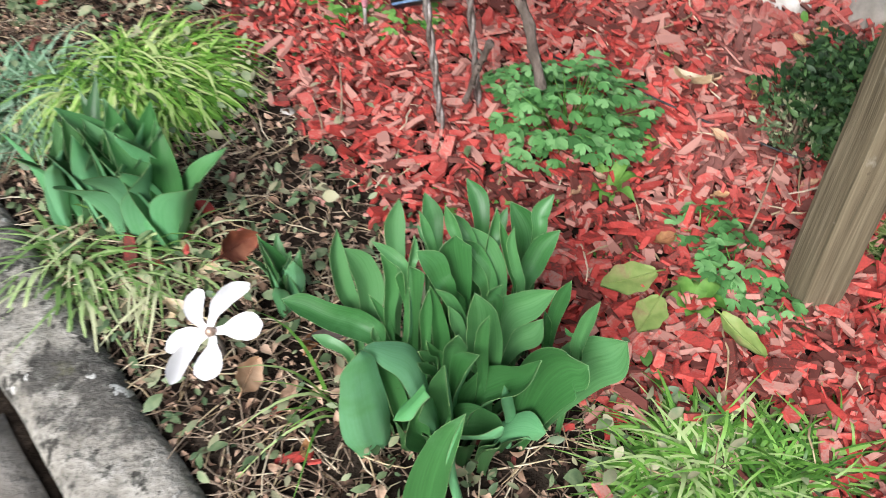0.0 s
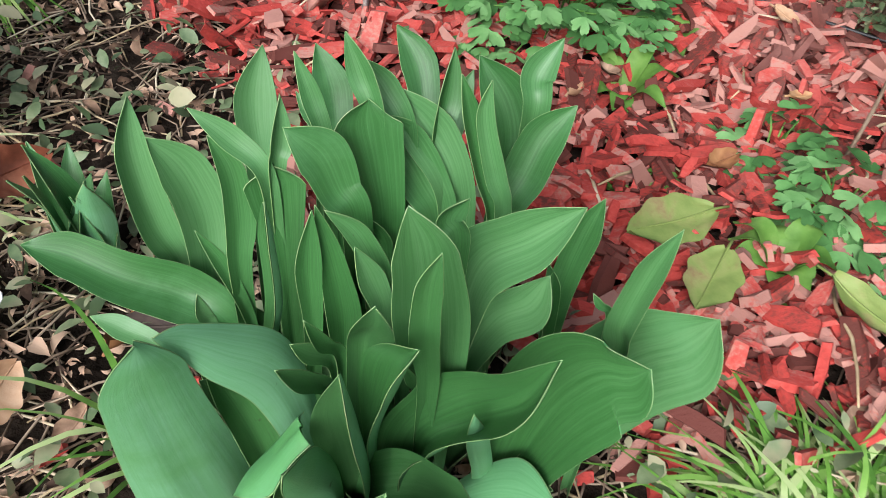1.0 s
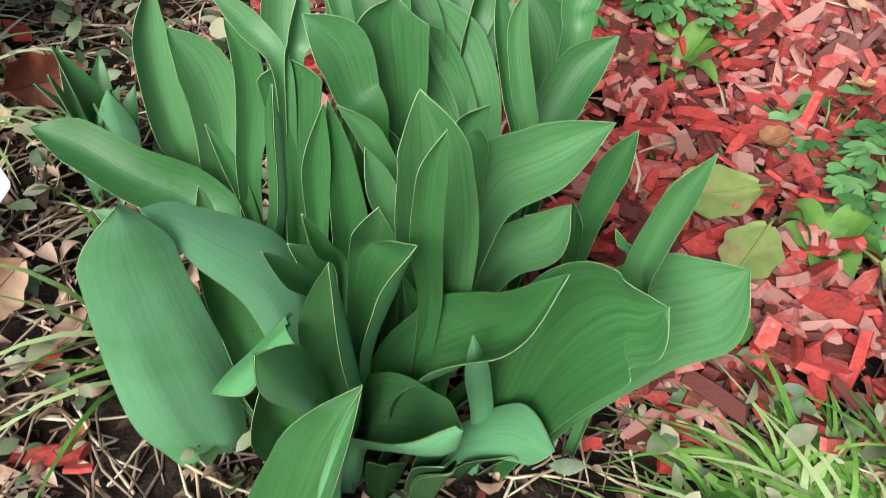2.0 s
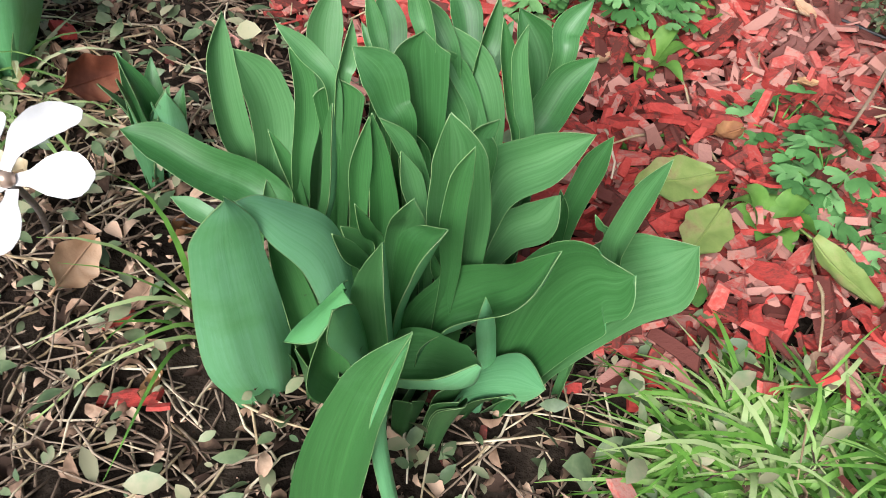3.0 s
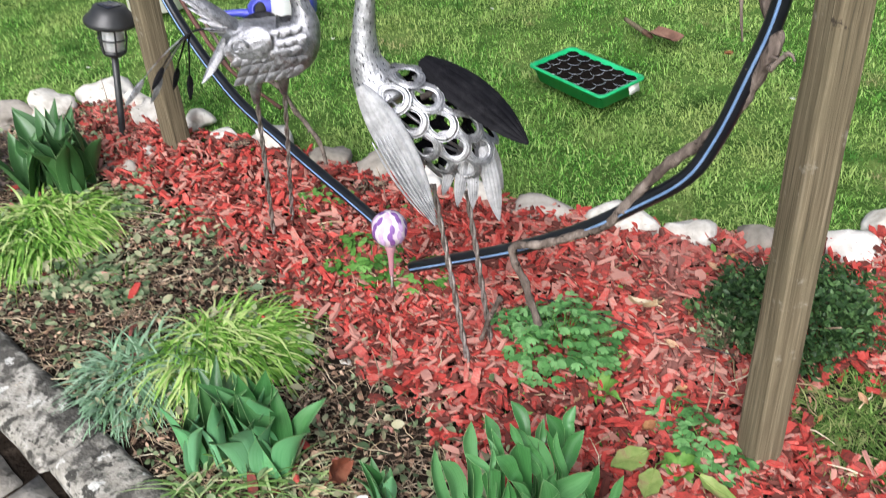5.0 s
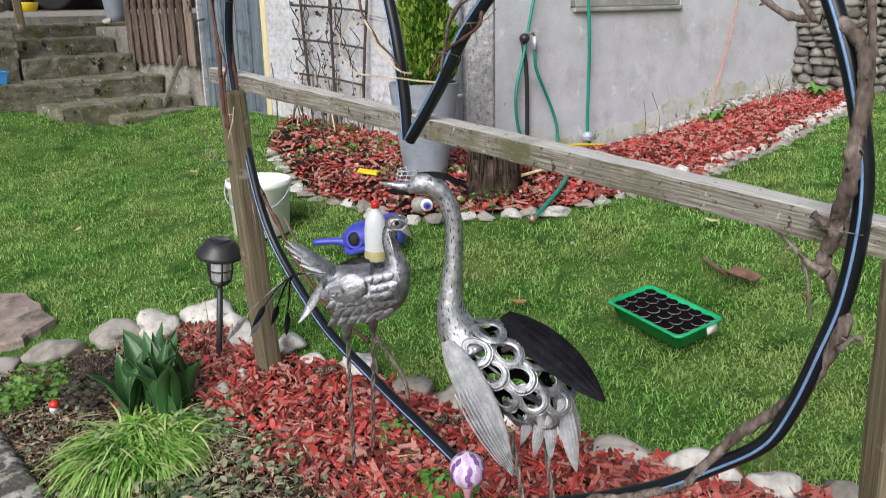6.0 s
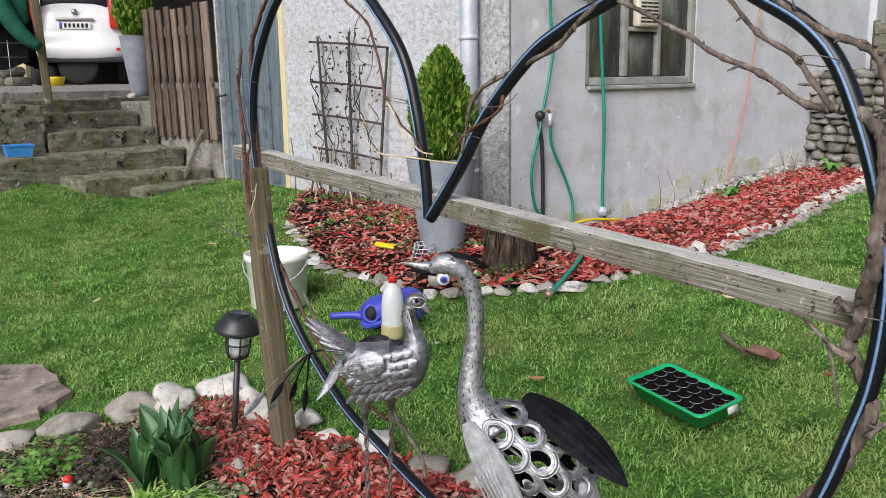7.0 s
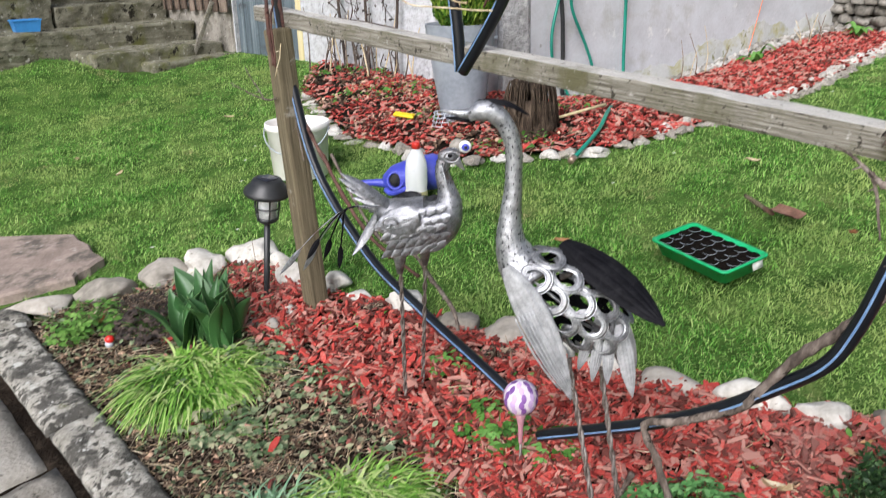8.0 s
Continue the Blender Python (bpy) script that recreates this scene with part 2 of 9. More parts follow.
M["chip_dull"] = surface("chip_dull", [(0.06, 0.020, 0.014), (0.24, 0.034, 0.027), (0.42, 0.055, 0.047), (0.46, 0.10, 0.085), (0.38, 0.22, 0.18)], scale=35, fine=180, spec=0.15, rough=0.8, island=0.62, bump=0.35, depth=0.002, wear=(0.16, 0.07, 0.05), wear_scale=3.0, wear_at=(0.56, 0.8))
M["blade"] = surface("blade", [(0.052, 0.165, 0.024), (0.138, 0.365, 0.056), (0.245, 0.52, 0.100), (0.42, 0.58, 0.20)], scale=2.2, fine=30, rough=0.62, spec=0.25, island=0.62, bump=0, glow=0.3, marks=[((0.36, 0.47, 0.15), 1.7, 0.46, 0.64), ((0.056, 0.17, 0.026), 4.5, 0.55, 0.66), ((0.36, 0.33, 0.16), 3.6, 0.60, 0.70)])
M["sedge"] = surface("sedge", [(0.067, 0.179, 0.020), (0.168, 0.358, 0.050), (0.302, 0.515, 0.112), (0.493, 0.594, 0.246)], scale=5, fine=40, rough=0.45, island=0.55, bump=0, glow=0.25)
M["sedge_fresh"] = surface("sedge_fresh", [(0.065, 0.18, 0.025), (0.14, 0.33, 0.050), (0.24, 0.46, 0.10), (0.42, 0.54, 0.24)], scale=5, fine=40, rough=0.42, island=0.55, bump=0, glow=0.25)
M["moss_tuft"] = surface("moss_tuft", [(0.05, 0.11, 0.02), (0.11, 0.21, 0.045), (0.19, 0.29, 0.08), (0.28, 0.31, 0.13)], scale=6, fine=50, rough=0.65, spec=0.2, island=0.6, bump=0, glow=0.2)
M["pale_grass"] = surface("pale_grass", [(0.121, 0.230, 0.058), (0.242, 0.391, 0.126), (0.396, 0.517, 0.231), (0.550, 0.575, 0.347)], scale=5, fine=40, rough=0.5, island=0.55, bump=0, glow=0.2)
M["blue_grass"] = surface("blue_grass", [(0.108, 0.216, 0.108), (0.216, 0.372, 0.228), (0.372, 0.516, 0.372)], scale=6, fine=40, rough=0.55, island=0.4, bump=0, glow=0.15)
M["tulip"] = surface("tulip", [(0.028, 0.121, 0.028), (0.052, 0.177, 0.051), (0.092, 0.234, 0.089)], scale=2.0, fine=22, spread=0.8, rough=0.43, each=0.36, bump=0.22, depth=0.0016, stretch=(12, 0.7, 1), uv=True, glow=0.08, rough_var=0.14, spec=0.55, wear=(0.095, 0.26, 0.105), wear_scale=12, wear_at=(0.55, 0.85), marks=[((0.03, 0.04, 0.016), 46, 0.69, 0.73)])
M["tulip_under"] = surface("tulip_under", [(0.091, 0.298, 0.114), (0.126, 0.350, 0.161), (0.172, 0.404, 0.223)], scale=2.0, fine=22, spread=0.8, rough=0.45, each=0.3, bump=0.22, depth=0.0016, stretch=(12, 0.7, 1), uv=True, glow=0.08, rough_var=0.12, spec=0.5, wear=(0.07, 0.25, 0.06), wear_scale=9, wear_at=(0.52, 0.8), marks=[((0.035, 0.07, 0.02), 30, 0.66, 0.71)])
M["tulip_rim"] = surface("tulip_rim", [(0.15, 0.28, 0.10), (0.22, 0.36, 0.15), (0.31, 0.42, 0.22)], scale=40, rough=0.45, bump=0)
# deep green of separate clumps; also painted shade inside the main clump
M["tulip_dark_and_shade"] = surface("tulip_dark_and_shade", [(0.021, 0.078, 0.021), (0.038, 0.115, 0.034), (0.065, 0.161, 0.057)], scale=2.0, fine=22, spread=0.8, rough=0.42, each=0.3, bump=0.22, depth=0.0016, stretch=(12, 0.7, 1), uv=True, glow=0.10)
M["herb"] = surface("herb", [(0.045, 0.13, 0.022), (0.09, 0.23, 0.04), (0.16, 0.34, 0.085)], scale=12, fine=90, rough=0.6, spec=0.25, island=0.45, bump=0.2, glow=0.2)
M["columbine"] = surface("columbine", [(0.055, 0.165, 0.045), (0.105, 0.275, 0.082), (0.185, 0.38, 0.145)], scale=12, fine=90, rough=0.6, spec=0.3, island=0.5, bump=0.2, glow=0.2)
M["lime_herb"] = surface("lime_herb", [(0.06, 0.16, 0.025), (0.115, 0.255, 0.045), (0.20, 0.35, 0.09)], scale=14, fine=90, rough=0.6, spec=0.3, island=0.3, each=0.2, bump=0.3, glow=0.2)
M["yellow_leaf"] = surface("yellow_leaf", [(0.13, 0.21, 0.045), (0.21, 0.28, 0.075), (0.30, 0.29, 0.12)], scale=18, fine=120, rough=0.6, bump=0.4, glow=0.12, wear=(0.22, 0.13, 0.065), wear_scale=25, wear_at=(0.55, 0.70))
M["cover"] = surface("cover", [(0.060, 0.105, 0.045), (0.125, 0.182, 0.085), (0.21, 0.262, 0.14), (0.31, 0.30, 0.185)], scale=10, fine=80, rough=0.55, island=0.55, bump=0.2, glow=0.1)
M["litter"] = surface("litter", [(0.052, 0.032, 0.023), (0.140, 0.089, 0.059), (0.281, 0.181, 0.124), (0.526, 0.369, 0.265)], scale=20, fine=120, spec=0.15, rough=0.85, island=0.6, bump=0.4, glow=0.05)
M["tan_leaf"] = surface("tan_leaf", [(0.36, 0.20, 0.11), (0.48, 0.30, 0.18), (0.58, 0.40, 0.27)], scale=30, fine=160, rough=0.65, bump=0.6, depth=0.002, glow=0.12)
M["dry_leaf"] = surface("dry_leaf", [(0.22, 0.09, 0.035), (0.38, 0.19, 0.08), (0.5, 0.3, 0.15)], scale=16, fine=110, rough=0.7, each=0.4, bump=0.5, glow=0.12)
M["rust_leaf"] = surface("rust_leaf", [(0.10, 0.028, 0.014), (0.2, 0.06, 0.03), (0.32, 0.13, 0.07)], scale=16, fine=110, rough=0.6, bump=0.5, glow=0.1)
M["twig"] = surface("twig", [(0.075, 0.052, 0.037), (0.18, 0.13, 0.092), (0.33, 0.26, 0.19)], scale=25, fine=160, spec=0.2, rough=0.85, island=0.5, bump=0.5, depth=0.002)
M["straw"] = surface("straw", [(0.28, 0.2, 0.11), (0.45, 0.36, 0.22), (0.62, 0.54, 0.4)], scale=25, fine=160, rough=0.8, island=0.5, bump=0.3, depth=0.001)
M["vine"] = surface("vine", [(0.042, 0.033, 0.027), (0.125, 0.100, 0.085), (0.27, 0.228, 0.20)], scale=30, fine=150, rough=0.9, spec=0.15, bump=1.0, depth=0.008, stretch=(1, 1, 0.4), marks=[((0.012, 0.009, 0.007), 45, 0.58, 0.64)])
M["red_vine"] = surface("red_vine", [(0.035, 0.013, 0.009), (0.077, 0.029, 0.021), (0.140, 0.070, 0.049)], scale=18, fine=120, rough=0.7, bump=0.6, depth=0.003)
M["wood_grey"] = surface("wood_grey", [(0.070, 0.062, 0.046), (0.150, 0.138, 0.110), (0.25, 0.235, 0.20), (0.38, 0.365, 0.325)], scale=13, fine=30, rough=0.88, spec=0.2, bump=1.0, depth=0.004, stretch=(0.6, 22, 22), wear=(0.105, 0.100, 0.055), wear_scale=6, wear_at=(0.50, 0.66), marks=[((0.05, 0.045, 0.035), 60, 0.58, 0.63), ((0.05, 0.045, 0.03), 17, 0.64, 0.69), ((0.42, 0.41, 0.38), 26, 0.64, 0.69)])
# bleached rail top, with light from above mixed into its tone
M["wood_bleached_toplit"] = surface("wood_bleached_toplit", [(0.20, 0.19, 0.17), (0.40, 0.385, 0.355), (0.56, 0.545, 0.515), (0.66, 0.65, 0.62)], scale=13, fine=30, rough=0.9, spec=0.2, bump=0.9, depth=0.004, stretch=(0.6, 26, 26), wear=(0.22, 0.21, 0.17), wear_scale=6, wear_at=(0.55, 0.72), marks=[((0.08, 0.072, 0.055), 42, 0.62, 0.66)])
M["wood_post"] = surface("wood_post", [(0.050, 0.042, 0.026), (0.105, 0.086, 0.054), (0.150, 0.124, 0.080), (0.225, 0.190, 0.130)], scale=7, fine=26, rough=0.88, spec=0.2, bump=0.7, depth=0.003, stretch=(18, 18, 0.4), wear=(0.115, 0.100, 0.062), wear_scale=5, wear_at=(0.50, 0.76), marks=[((0.035, 0.028, 0.02), 19, 0.67, 0.70), ((0.26, 0.24, 0.20), 13, 0.60, 0.68)])
M["wood_gate"] = surface("wood_gate", [(0.050, 0.036, 0.027), (0.120, 0.088, 0.068), (0.235, 0.185, 0.150)], scale=6, fine=34, rough=0.8, spec=0.2, each=0.3, bump=0.9, depth=0.004, stretch=(14, 14, 0.5), marks=[((0.02, 0.014, 0.01), 8, 0.62, 0.68)])
M["pipe"] = surface("pipe", [(0.004, 0.005, 0.007), (0.008, 0.010, 0.014)], scale=8, fine=60, rough=0.32, bump=0.05, spec=0.35)
M["pipe_stripe"] = surface("pipe_stripe", [(0.10, 0.19, 0.36), (0.18, 0.29, 0.48)], scale=8, fine=60, rough=0.4, bump=0)
M["stone_white"] = surface("stone_white", [(0.34, 0.315, 0.275), (0.54, 0.52, 0.48), (0.68, 0.665, 0.635)], scale=11, fine=60, rough=0.88, each=0.2, bump=0.8, depth=0.007, wear=(0.22, 0.195, 0.15), wear_scale=9, wear_at=(0.53, 0.70), marks=[((0.16, 0.15, 0.12), 30, 0.62, 0.68)])
M["stone_grey"] = surface("stone_grey", [(0.17, 0.155, 0.13), (0.30, 0.275, 0.24), (0.43, 0.40, 0.36)], scale=9, fine=50, rough=0.9, each=0.25, bump=0.6, depth=0.006,
                          wear=(0.12, 0.11, 0.07), wear_scale=7, wear_at=(0.55, 0.75))
M["pier_stone"] = surface("pier_stone", [(0.10, 0.093, 0.08), (0.19, 0.178, 0.155), (0.31, 0.295, 0.265)], scale=9, fine=50, rough=0.9, spec=0.2, each=0.4, bump=0.8, depth=0.008, wear=(0.07, 0.065, 0.05), wear_scale=11, wear_at=(0.55, 0.7))
M["pebble"] = surface("pebble", [(0.158, 0.144, 0.118), (0.302, 0.288, 0.259), (0.461, 0.446, 0.422)], scale=12, fine=70, rough=0.9, island=0.5, bump=0.5)
M["concrete"] = surface("concrete", [(0.17, 0.160, 0.136), (0.29, 0.276, 0.242), (0.42, 0.405, 0.366)], scale=26, fine=140, rough=0.92, spec=0.15, each=0.15, bump=1.0, depth=0.010, wear=(0.080, 0.076, 0.068), wear_scale=10, wear_at=(0.49, 0.55), marks=[((0.13, 0.128, 0.112), 55, 0.55, 0.60), ((0.052, 0.050, 0.044), 30, 0.56, 0.60), ((0.48, 0.48, 0.45), 17, 0.615, 0.635), ((0.12, 0.125, 0.05), 6, 0.62, 0.74)])
M["steps"] = surface("steps", [(0.084, 0.079, 0.053), (0.162, 0.155, 0.115), (0.258, 0.251, 0.196)], scale=9, fine=70, rough=0.92, spec=0.2, bump=1.0, depth=0.02, stretch=(1, 1, 1.6), wear=(0.05, 0.046, 0.032), wear_scale=15, wear_at=(0.56, 0.66), marks=[((0.40, 0.39, 0.35), 22, 0.61, 0.65), ((0.11, 0.115, 0.035), 4, 0.50, 0.66), ((0.02, 0.018, 0.013), 9, 0.60, 0.64)])
M["paving"] = surface("paving", [(0.17, 0.155, 0.132), (0.27, 0.252, 0.222), (0.36, 0.34, 0.305)], scale=12, fine=90, rough=0.92, spec=0.2, bump=1.0, depth=0.010, wear=(0.10, 0.092, 0.075), wear_scale=6, wear_at=(0.5, 0.66), marks=[((0.46, 0.45, 0.42), 16, 0.63, 0.67), ((0.06, 0.055, 0.045), 34, 0.60, 0.67)])
M["slab"] = surface("slab", [(0.172, 0.135, 0.117), (0.253, 0.203, 0.175), (0.333, 0.272, 0.237)], scale=9, fine=90, rough=0.92, spec=0.15, bump=0.8, depth=0.006, wear=(0.10, 0.088, 0.075), wear_scale=7, wear_at=(0.53, 0.66), marks=[((0.34, 0.31, 0.28), 24, 0.62, 0.67)])
M["render_wall"] = surface("render_wall", [(0.269, 0.273, 0.284), (0.449, 0.458, 0.483), (0.557, 0.568, 0.601)], scale=26, fine=75, rough=0.95, spec=0.2, bump=1.0, depth=0.012, wear=(0.35, 0.345, 0.34), wear_scale=2.4, wear_at=(0.5, 0.75), marks=[((0.27, 0.26, 0.24), 34, 0.60, 0.68)])
M["plaster"] = surface("plaster", [(0.410, 0.415, 0.436), (0.494, 0.501, 0.528), (0.561, 0.575, 0.608)], scale=4.5, fine=55, rough=0.93, spec=0.2, bump=0.6, depth=0.004, wear=(0.36, 0.35, 0.33), wear_scale=3.4, wear_at=(0.54, 0.72), marks=[((0.26, 0.25, 0.23), 19, 0.65, 0.71), ((0.68, 0.675, 0.66), 8, 0.60, 0.7)])
M["rough_strip"] = surface("rough_strip", [(0.17, 0.17, 0.172), (0.36, 0.36, 0.365), (0.50, 0.50, 0.51)], scale=30, fine=90, rough=0.95, spec=0.2, bump=1.0, depth=0.012, wear=(0.20, 0.198, 0.19), wear_scale=4, wear_at=(0.5, 0.72), marks=[((0.09, 0.09, 0.085), 40, 0.60, 0.67)])
M["moss_base"] = surface("moss_base", [(0.37, 0.375, 0.36), (0.45, 0.455, 0.445), (0.51, 0.515, 0.505)], scale=6, fine=55, rough=0.95, spec=0.2, bump=0.6, depth=0.004, wear=(0.33, 0.31, 0.16), wear_scale=5, wear_at=(0.48, 0.64), marks=[((0.16, 0.16, 0.06), 12, 0.60, 0.67)])
M["door"] = surface("door", [(0.045, 0.062, 0.075), (0.095, 0.125, 0.148), (0.19, 0.23, 0.255)], scale=6, fine=34, rough=0.7, bump=0.8, depth=0.004, stretch=(20, 20, 0.4), each=0.12, wear=(0.05, 0.06, 0.07), wear_scale=9, wear_at=(0.55, 0.68))
M["jamb"] = surface("jamb", [(0.46, 0.38, 0.2), (0.58, 0.50, 0.29), (0.66, 0.59, 0.38)], scale=6, fine=40, rough=0.7, bump=0.3, stretch=(6, 6, 0.6))
M["frame_paint"] = surface("frame_paint", [(0.196, 0.196, 0.175), (0.280, 0.280, 0.259), (0.364, 0.364, 0.343)], scale=9, fine=60, rough=0.7, bump=0.4, depth=0.002)
M["vent"] = surface("vent", [(0.56, 0.50, 0.42), (0.66, 0.60, 0.52)], scale=9, fine=60, rough=0.5, bump=0.05)
M["zinc"] = surface("zinc", [(0.36, 0.40, 0.46), (0.46, 0.50, 0.56), (0.54, 0.58, 0.63)], scale=5, fine=40, rough=0.5, metal=0.25, bump=0.1)
M["dark"] = surface("dark", [(0.010, 0.010, 0.010), (0.025, 0.024, 0.022)], scale=8, rough=0.8, bump=0.1)
M["black_metal"] = surface("black_metal", [(0.012, 0.013, 0.015), (0.026, 0.028, 0.03)], scale=20, fine=90, rough=0.45, bump=0.1, metal=0.0)
M["silver"] = surface("silver", [(0.27, 0.275, 0.295), (0.40, 0.408, 0.432), (0.54, 0.55, 0.58)], scale=70, fine=300, rough=0.42, metal=0.8, spec=0.6, bump=0.8, depth=0.0035, rough_var=0.14, marks=[((0.08, 0.08, 0.088), 80, 0.58, 0.66)])
M["dull_silver"] = surface("dull_silver", [(0.15, 0.152, 0.168), (0.27, 0.275, 0.298), (0.41, 0.418, 0.45)], scale=60, fine=300, rough=0.44, metal=0.8, spec=0.6, bump=0.8, depth=0.0035, rough_var=0.14, wear=(0.14, 0.085, 0.060), wear_scale=13, wear_at=(0.56, 0.70), marks=[((0.08, 0.08, 0.088), 100, 0.58, 0.68)])
# brighter copy of the silver: sky reflection on wing and tail as colour
M["skylit_silver"] = surface("skylit_silver", [(0.30, 0.305, 0.322), (0.44, 0.447, 0.47), (0.58, 0.59, 0.615)], scale=48, fine=300, rough=0.4, metal=0.4, spec=0.6, bump=0.6, depth=0.003, marks=[((0.12, 0.118, 0.12), 120, 0.64, 0.70)])
M["rope_silver"] = surface("rope_silver", [(0.16, 0.162, 0.172), (0.33, 0.337, 0.355), (0.54, 0.55, 0.575)], scale=60, fine=300, rough=0.4, metal=0.75, spec=0.6, bump=0.4, depth=0.003, marks=[((0.05, 0.048, 0.05), 140, 0.60, 0.66)])
# dark metal of wing and crest; also paints shade inside the heron's body
M["gunmetal_and_shade"] = surface("gunmetal_and_shade", [(0.002, 0.002, 0.003), (0.005, 0.005, 0.007), (0.012, 0.012, 0.014)], scale=40, fine=160, rough=0.7, spec=0.12, metal=0.0, bump=0.5, depth=0.003)
M["punched"] = surface("punched", [(0.035, 0.035, 0.042), (0.08, 0.08, 0.09)], scale=60, fine=300, rough=0.5, metal=0.6, bump=0.3)
M["rod_metal"] = surface("rod_metal", [(0.10, 0.075, 0.065), (0.22, 0.19, 0.175), (0.36, 0.33, 0.32)], scale=40, fine=160, rough=0.5, metal=0.6, bump=0.3)
M["white_enamel"] = surface("white_enamel", [(0.68, 0.68, 0.70), (0.80, 0.80, 0.82), (0.85, 0.85, 0.87)], scale=16, fine=90, rough=0.4, bump=0.15, wear=(0.45, 0.45, 0.47), wear_scale=30, wear_at=(0.62, 0.8))
M["bucket"] = surface("bucket", [(0.70, 0.67, 0.62), (0.82, 0.80, 0.77), (0.86, 0.85, 0.82)], scale=9, fine=50, rough=0.5, bump=0.15, wear=(0.48, 0.38, 0.29), wear_scale=7, wear_at=(0.60, 0.78))
M["compost"] = surface("compost", [(0.010, 0.007, 0.005), (0.025, 0.017, 0.012), (0.05, 0.035, 0.026)], scale=60, fine=200, rough=0.95, bump=0.9, depth=0.006)
M["sand"] = surface("sand", [(0.34, 0.22, 0.15), (0.46, 0.33, 0.24), (0.56, 0.44, 0.34)], scale=40, fine=160, rough=0.95, bump=0.7)
M["blue_plastic"] = surface("blue_plastic", [(0.035, 0.045, 0.36), (0.055, 0.07, 0.48), (0.09, 0.11, 0.56)], scale=8, fine=50, rough=0.4, bump=0.05)
M["sky_plastic"] = surface("sky_plastic", [(0.03, 0.19, 0.50), (0.05, 0.27, 0.62)], scale=8, fine=50, rough=0.45, bump=0.05)
M["green_plastic"] = surface("green_plastic", [(0.0, 0.31, 0.10), (0.008, 0.42, 0.15), (0.02, 0.50, 0.20)], scale=8, fine=50, rough=0.35, bump=0.08, glow=0.1)
M["hose"] = surface("hose", [(0.004, 0.17, 0.12), (0.008, 0.24, 0.17)], scale=8, fine=50, rough=0.4, bump=0.1)
M["yellow"] = surface("yellow", [(0.60, 0.42, 0.01), (0.75, 0.55, 0.02)], scale=8, fine=50, rough=0.45, bump=0.1)
M["orange"] = surface("orange", [(0.55, 0.16, 0.08), (0.66, 0.23, 0.13)], scale=8, fine=50, rough=0.5, bump=0.1)
M["red_cap"] = surface("red_cap", [(0.55, 0.02, 0.015), (0.65, 0.04, 0.03)], scale=8, fine=50, rough=0.35, bump=0.05)
M["milk_plastic"] = surface("milk_plastic", [(0.84, 0.86, 0.88), (0.90, 0.91, 0.92)], scale=4, fine=30, rough=0.3, bump=0.03, glow=0.25)
M["liquid"] = surface("liquid", [(0.60, 0.53, 0.27), (0.68, 0.62, 0.36)], scale=4, fine=30, rough=0.3, bump=0.03, glow=0.25)
M["paper"] = surface("paper", [(0.66, 0.66, 0.64), (0.74, 0.74, 0.72)], scale=8, fine=50, rough=0.7, bump=0.05)
M["pot"] = surface("pot", [(0.17, 0.19, 0.225), (0.24, 0.265, 0.305), (0.29, 0.315, 0.355)], scale=6, fine=60, rough=0.6, bump=0.2)
M["thuja"] = surface("thuja", [(0.030, 0.085, 0.008), (0.085, 0.196, 0.018), (0.170, 0.297, 0.032), (0.289, 0.383, 0.068)], scale=6, fine=50, rough=0.6, spec=0.25, island=0.6, bump=0.2, glow=0.25)
M["box_leaf"] = surface("box_leaf", [(0.012, 0.034, 0.010), (0.028, 0.072, 0.022), (0.07, 0.14, 0.045)], scale=10, fine=60, rough=0.5, spec=0.3, island=0.55, bump=0.1, glow=0.1)
M["dead_herb"] = surface("dead_herb", [(0.018, 0.013, 0.011), (0.045, 0.032, 0.027), (0.09, 0.065, 0.05)], scale=20, fine=90, rough=0.9, island=0.5, bump=0.4)
M["rust"] = surface("rust", [(0.07, 0.033, 0.02), (0.14, 0.068, 0.045), (0.22, 0.13, 0.09)], scale=18, fine=90, rough=0.8, bump=0.5)
M["bark"] = surface("bark", [(0.025, 0.017, 0.012), (0.062, 0.044, 0.031), (0.13, 0.098, 0.072)], scale=12, fine=60, rough=0.9, spec=0.2, bump=1.0, depth=0.02, stretch=(3, 3, 0.7), marks=[((0.016, 0.011, 0.008), 16, 0.58, 0.64)])
M["car_paint"] = surface("car_paint", [(0.70, 0.70, 0.71), (0.78, 0.78, 0.79)], scale=2, fine=10, rough=0.25, bump=0, coat=0.6)
M["tyre"] = surface("tyre", [(0.012, 0.012, 0.013), (0.03, 0.03, 0.031)], scale=20, fine=80, rough=0.8, bump=0.3)
M["tail_lamp"] = surface("tail_lamp", [(0.42, 0.012, 0.01), (0.55, 0.03, 0.02)], scale=8, rough=0.15, bump=0, coat=0.5)
M["jacket"] = surface("jacket", [(0.003, 0.035, 0.022), (0.007, 0.065, 0.042), (0.014, 0.10, 0.07)], scale=10, fine=120, rough=0.8, spec=0.2, bump=0.6)
M["roof"] = surface("roof", [(0.10, 0.055, 0.04), (0.17, 0.09, 0.065), (0.24, 0.14, 0.10)], scale=6, fine=40, rough=0.85, bump=0.5)
M["violet"] = surface("violet", [(0.13, 0.05, 0.22), (0.28, 0.14, 0.40)], scale=30, fine=90, rough=0.12, bump=0, coat=0.5)
M["lilac"] = surface("lilac", [(0.45, 0.30, 0.55), (0.60, 0.45, 0.68)], scale=9, fine=60, rough=0.12, bump=0, coat=0.5)
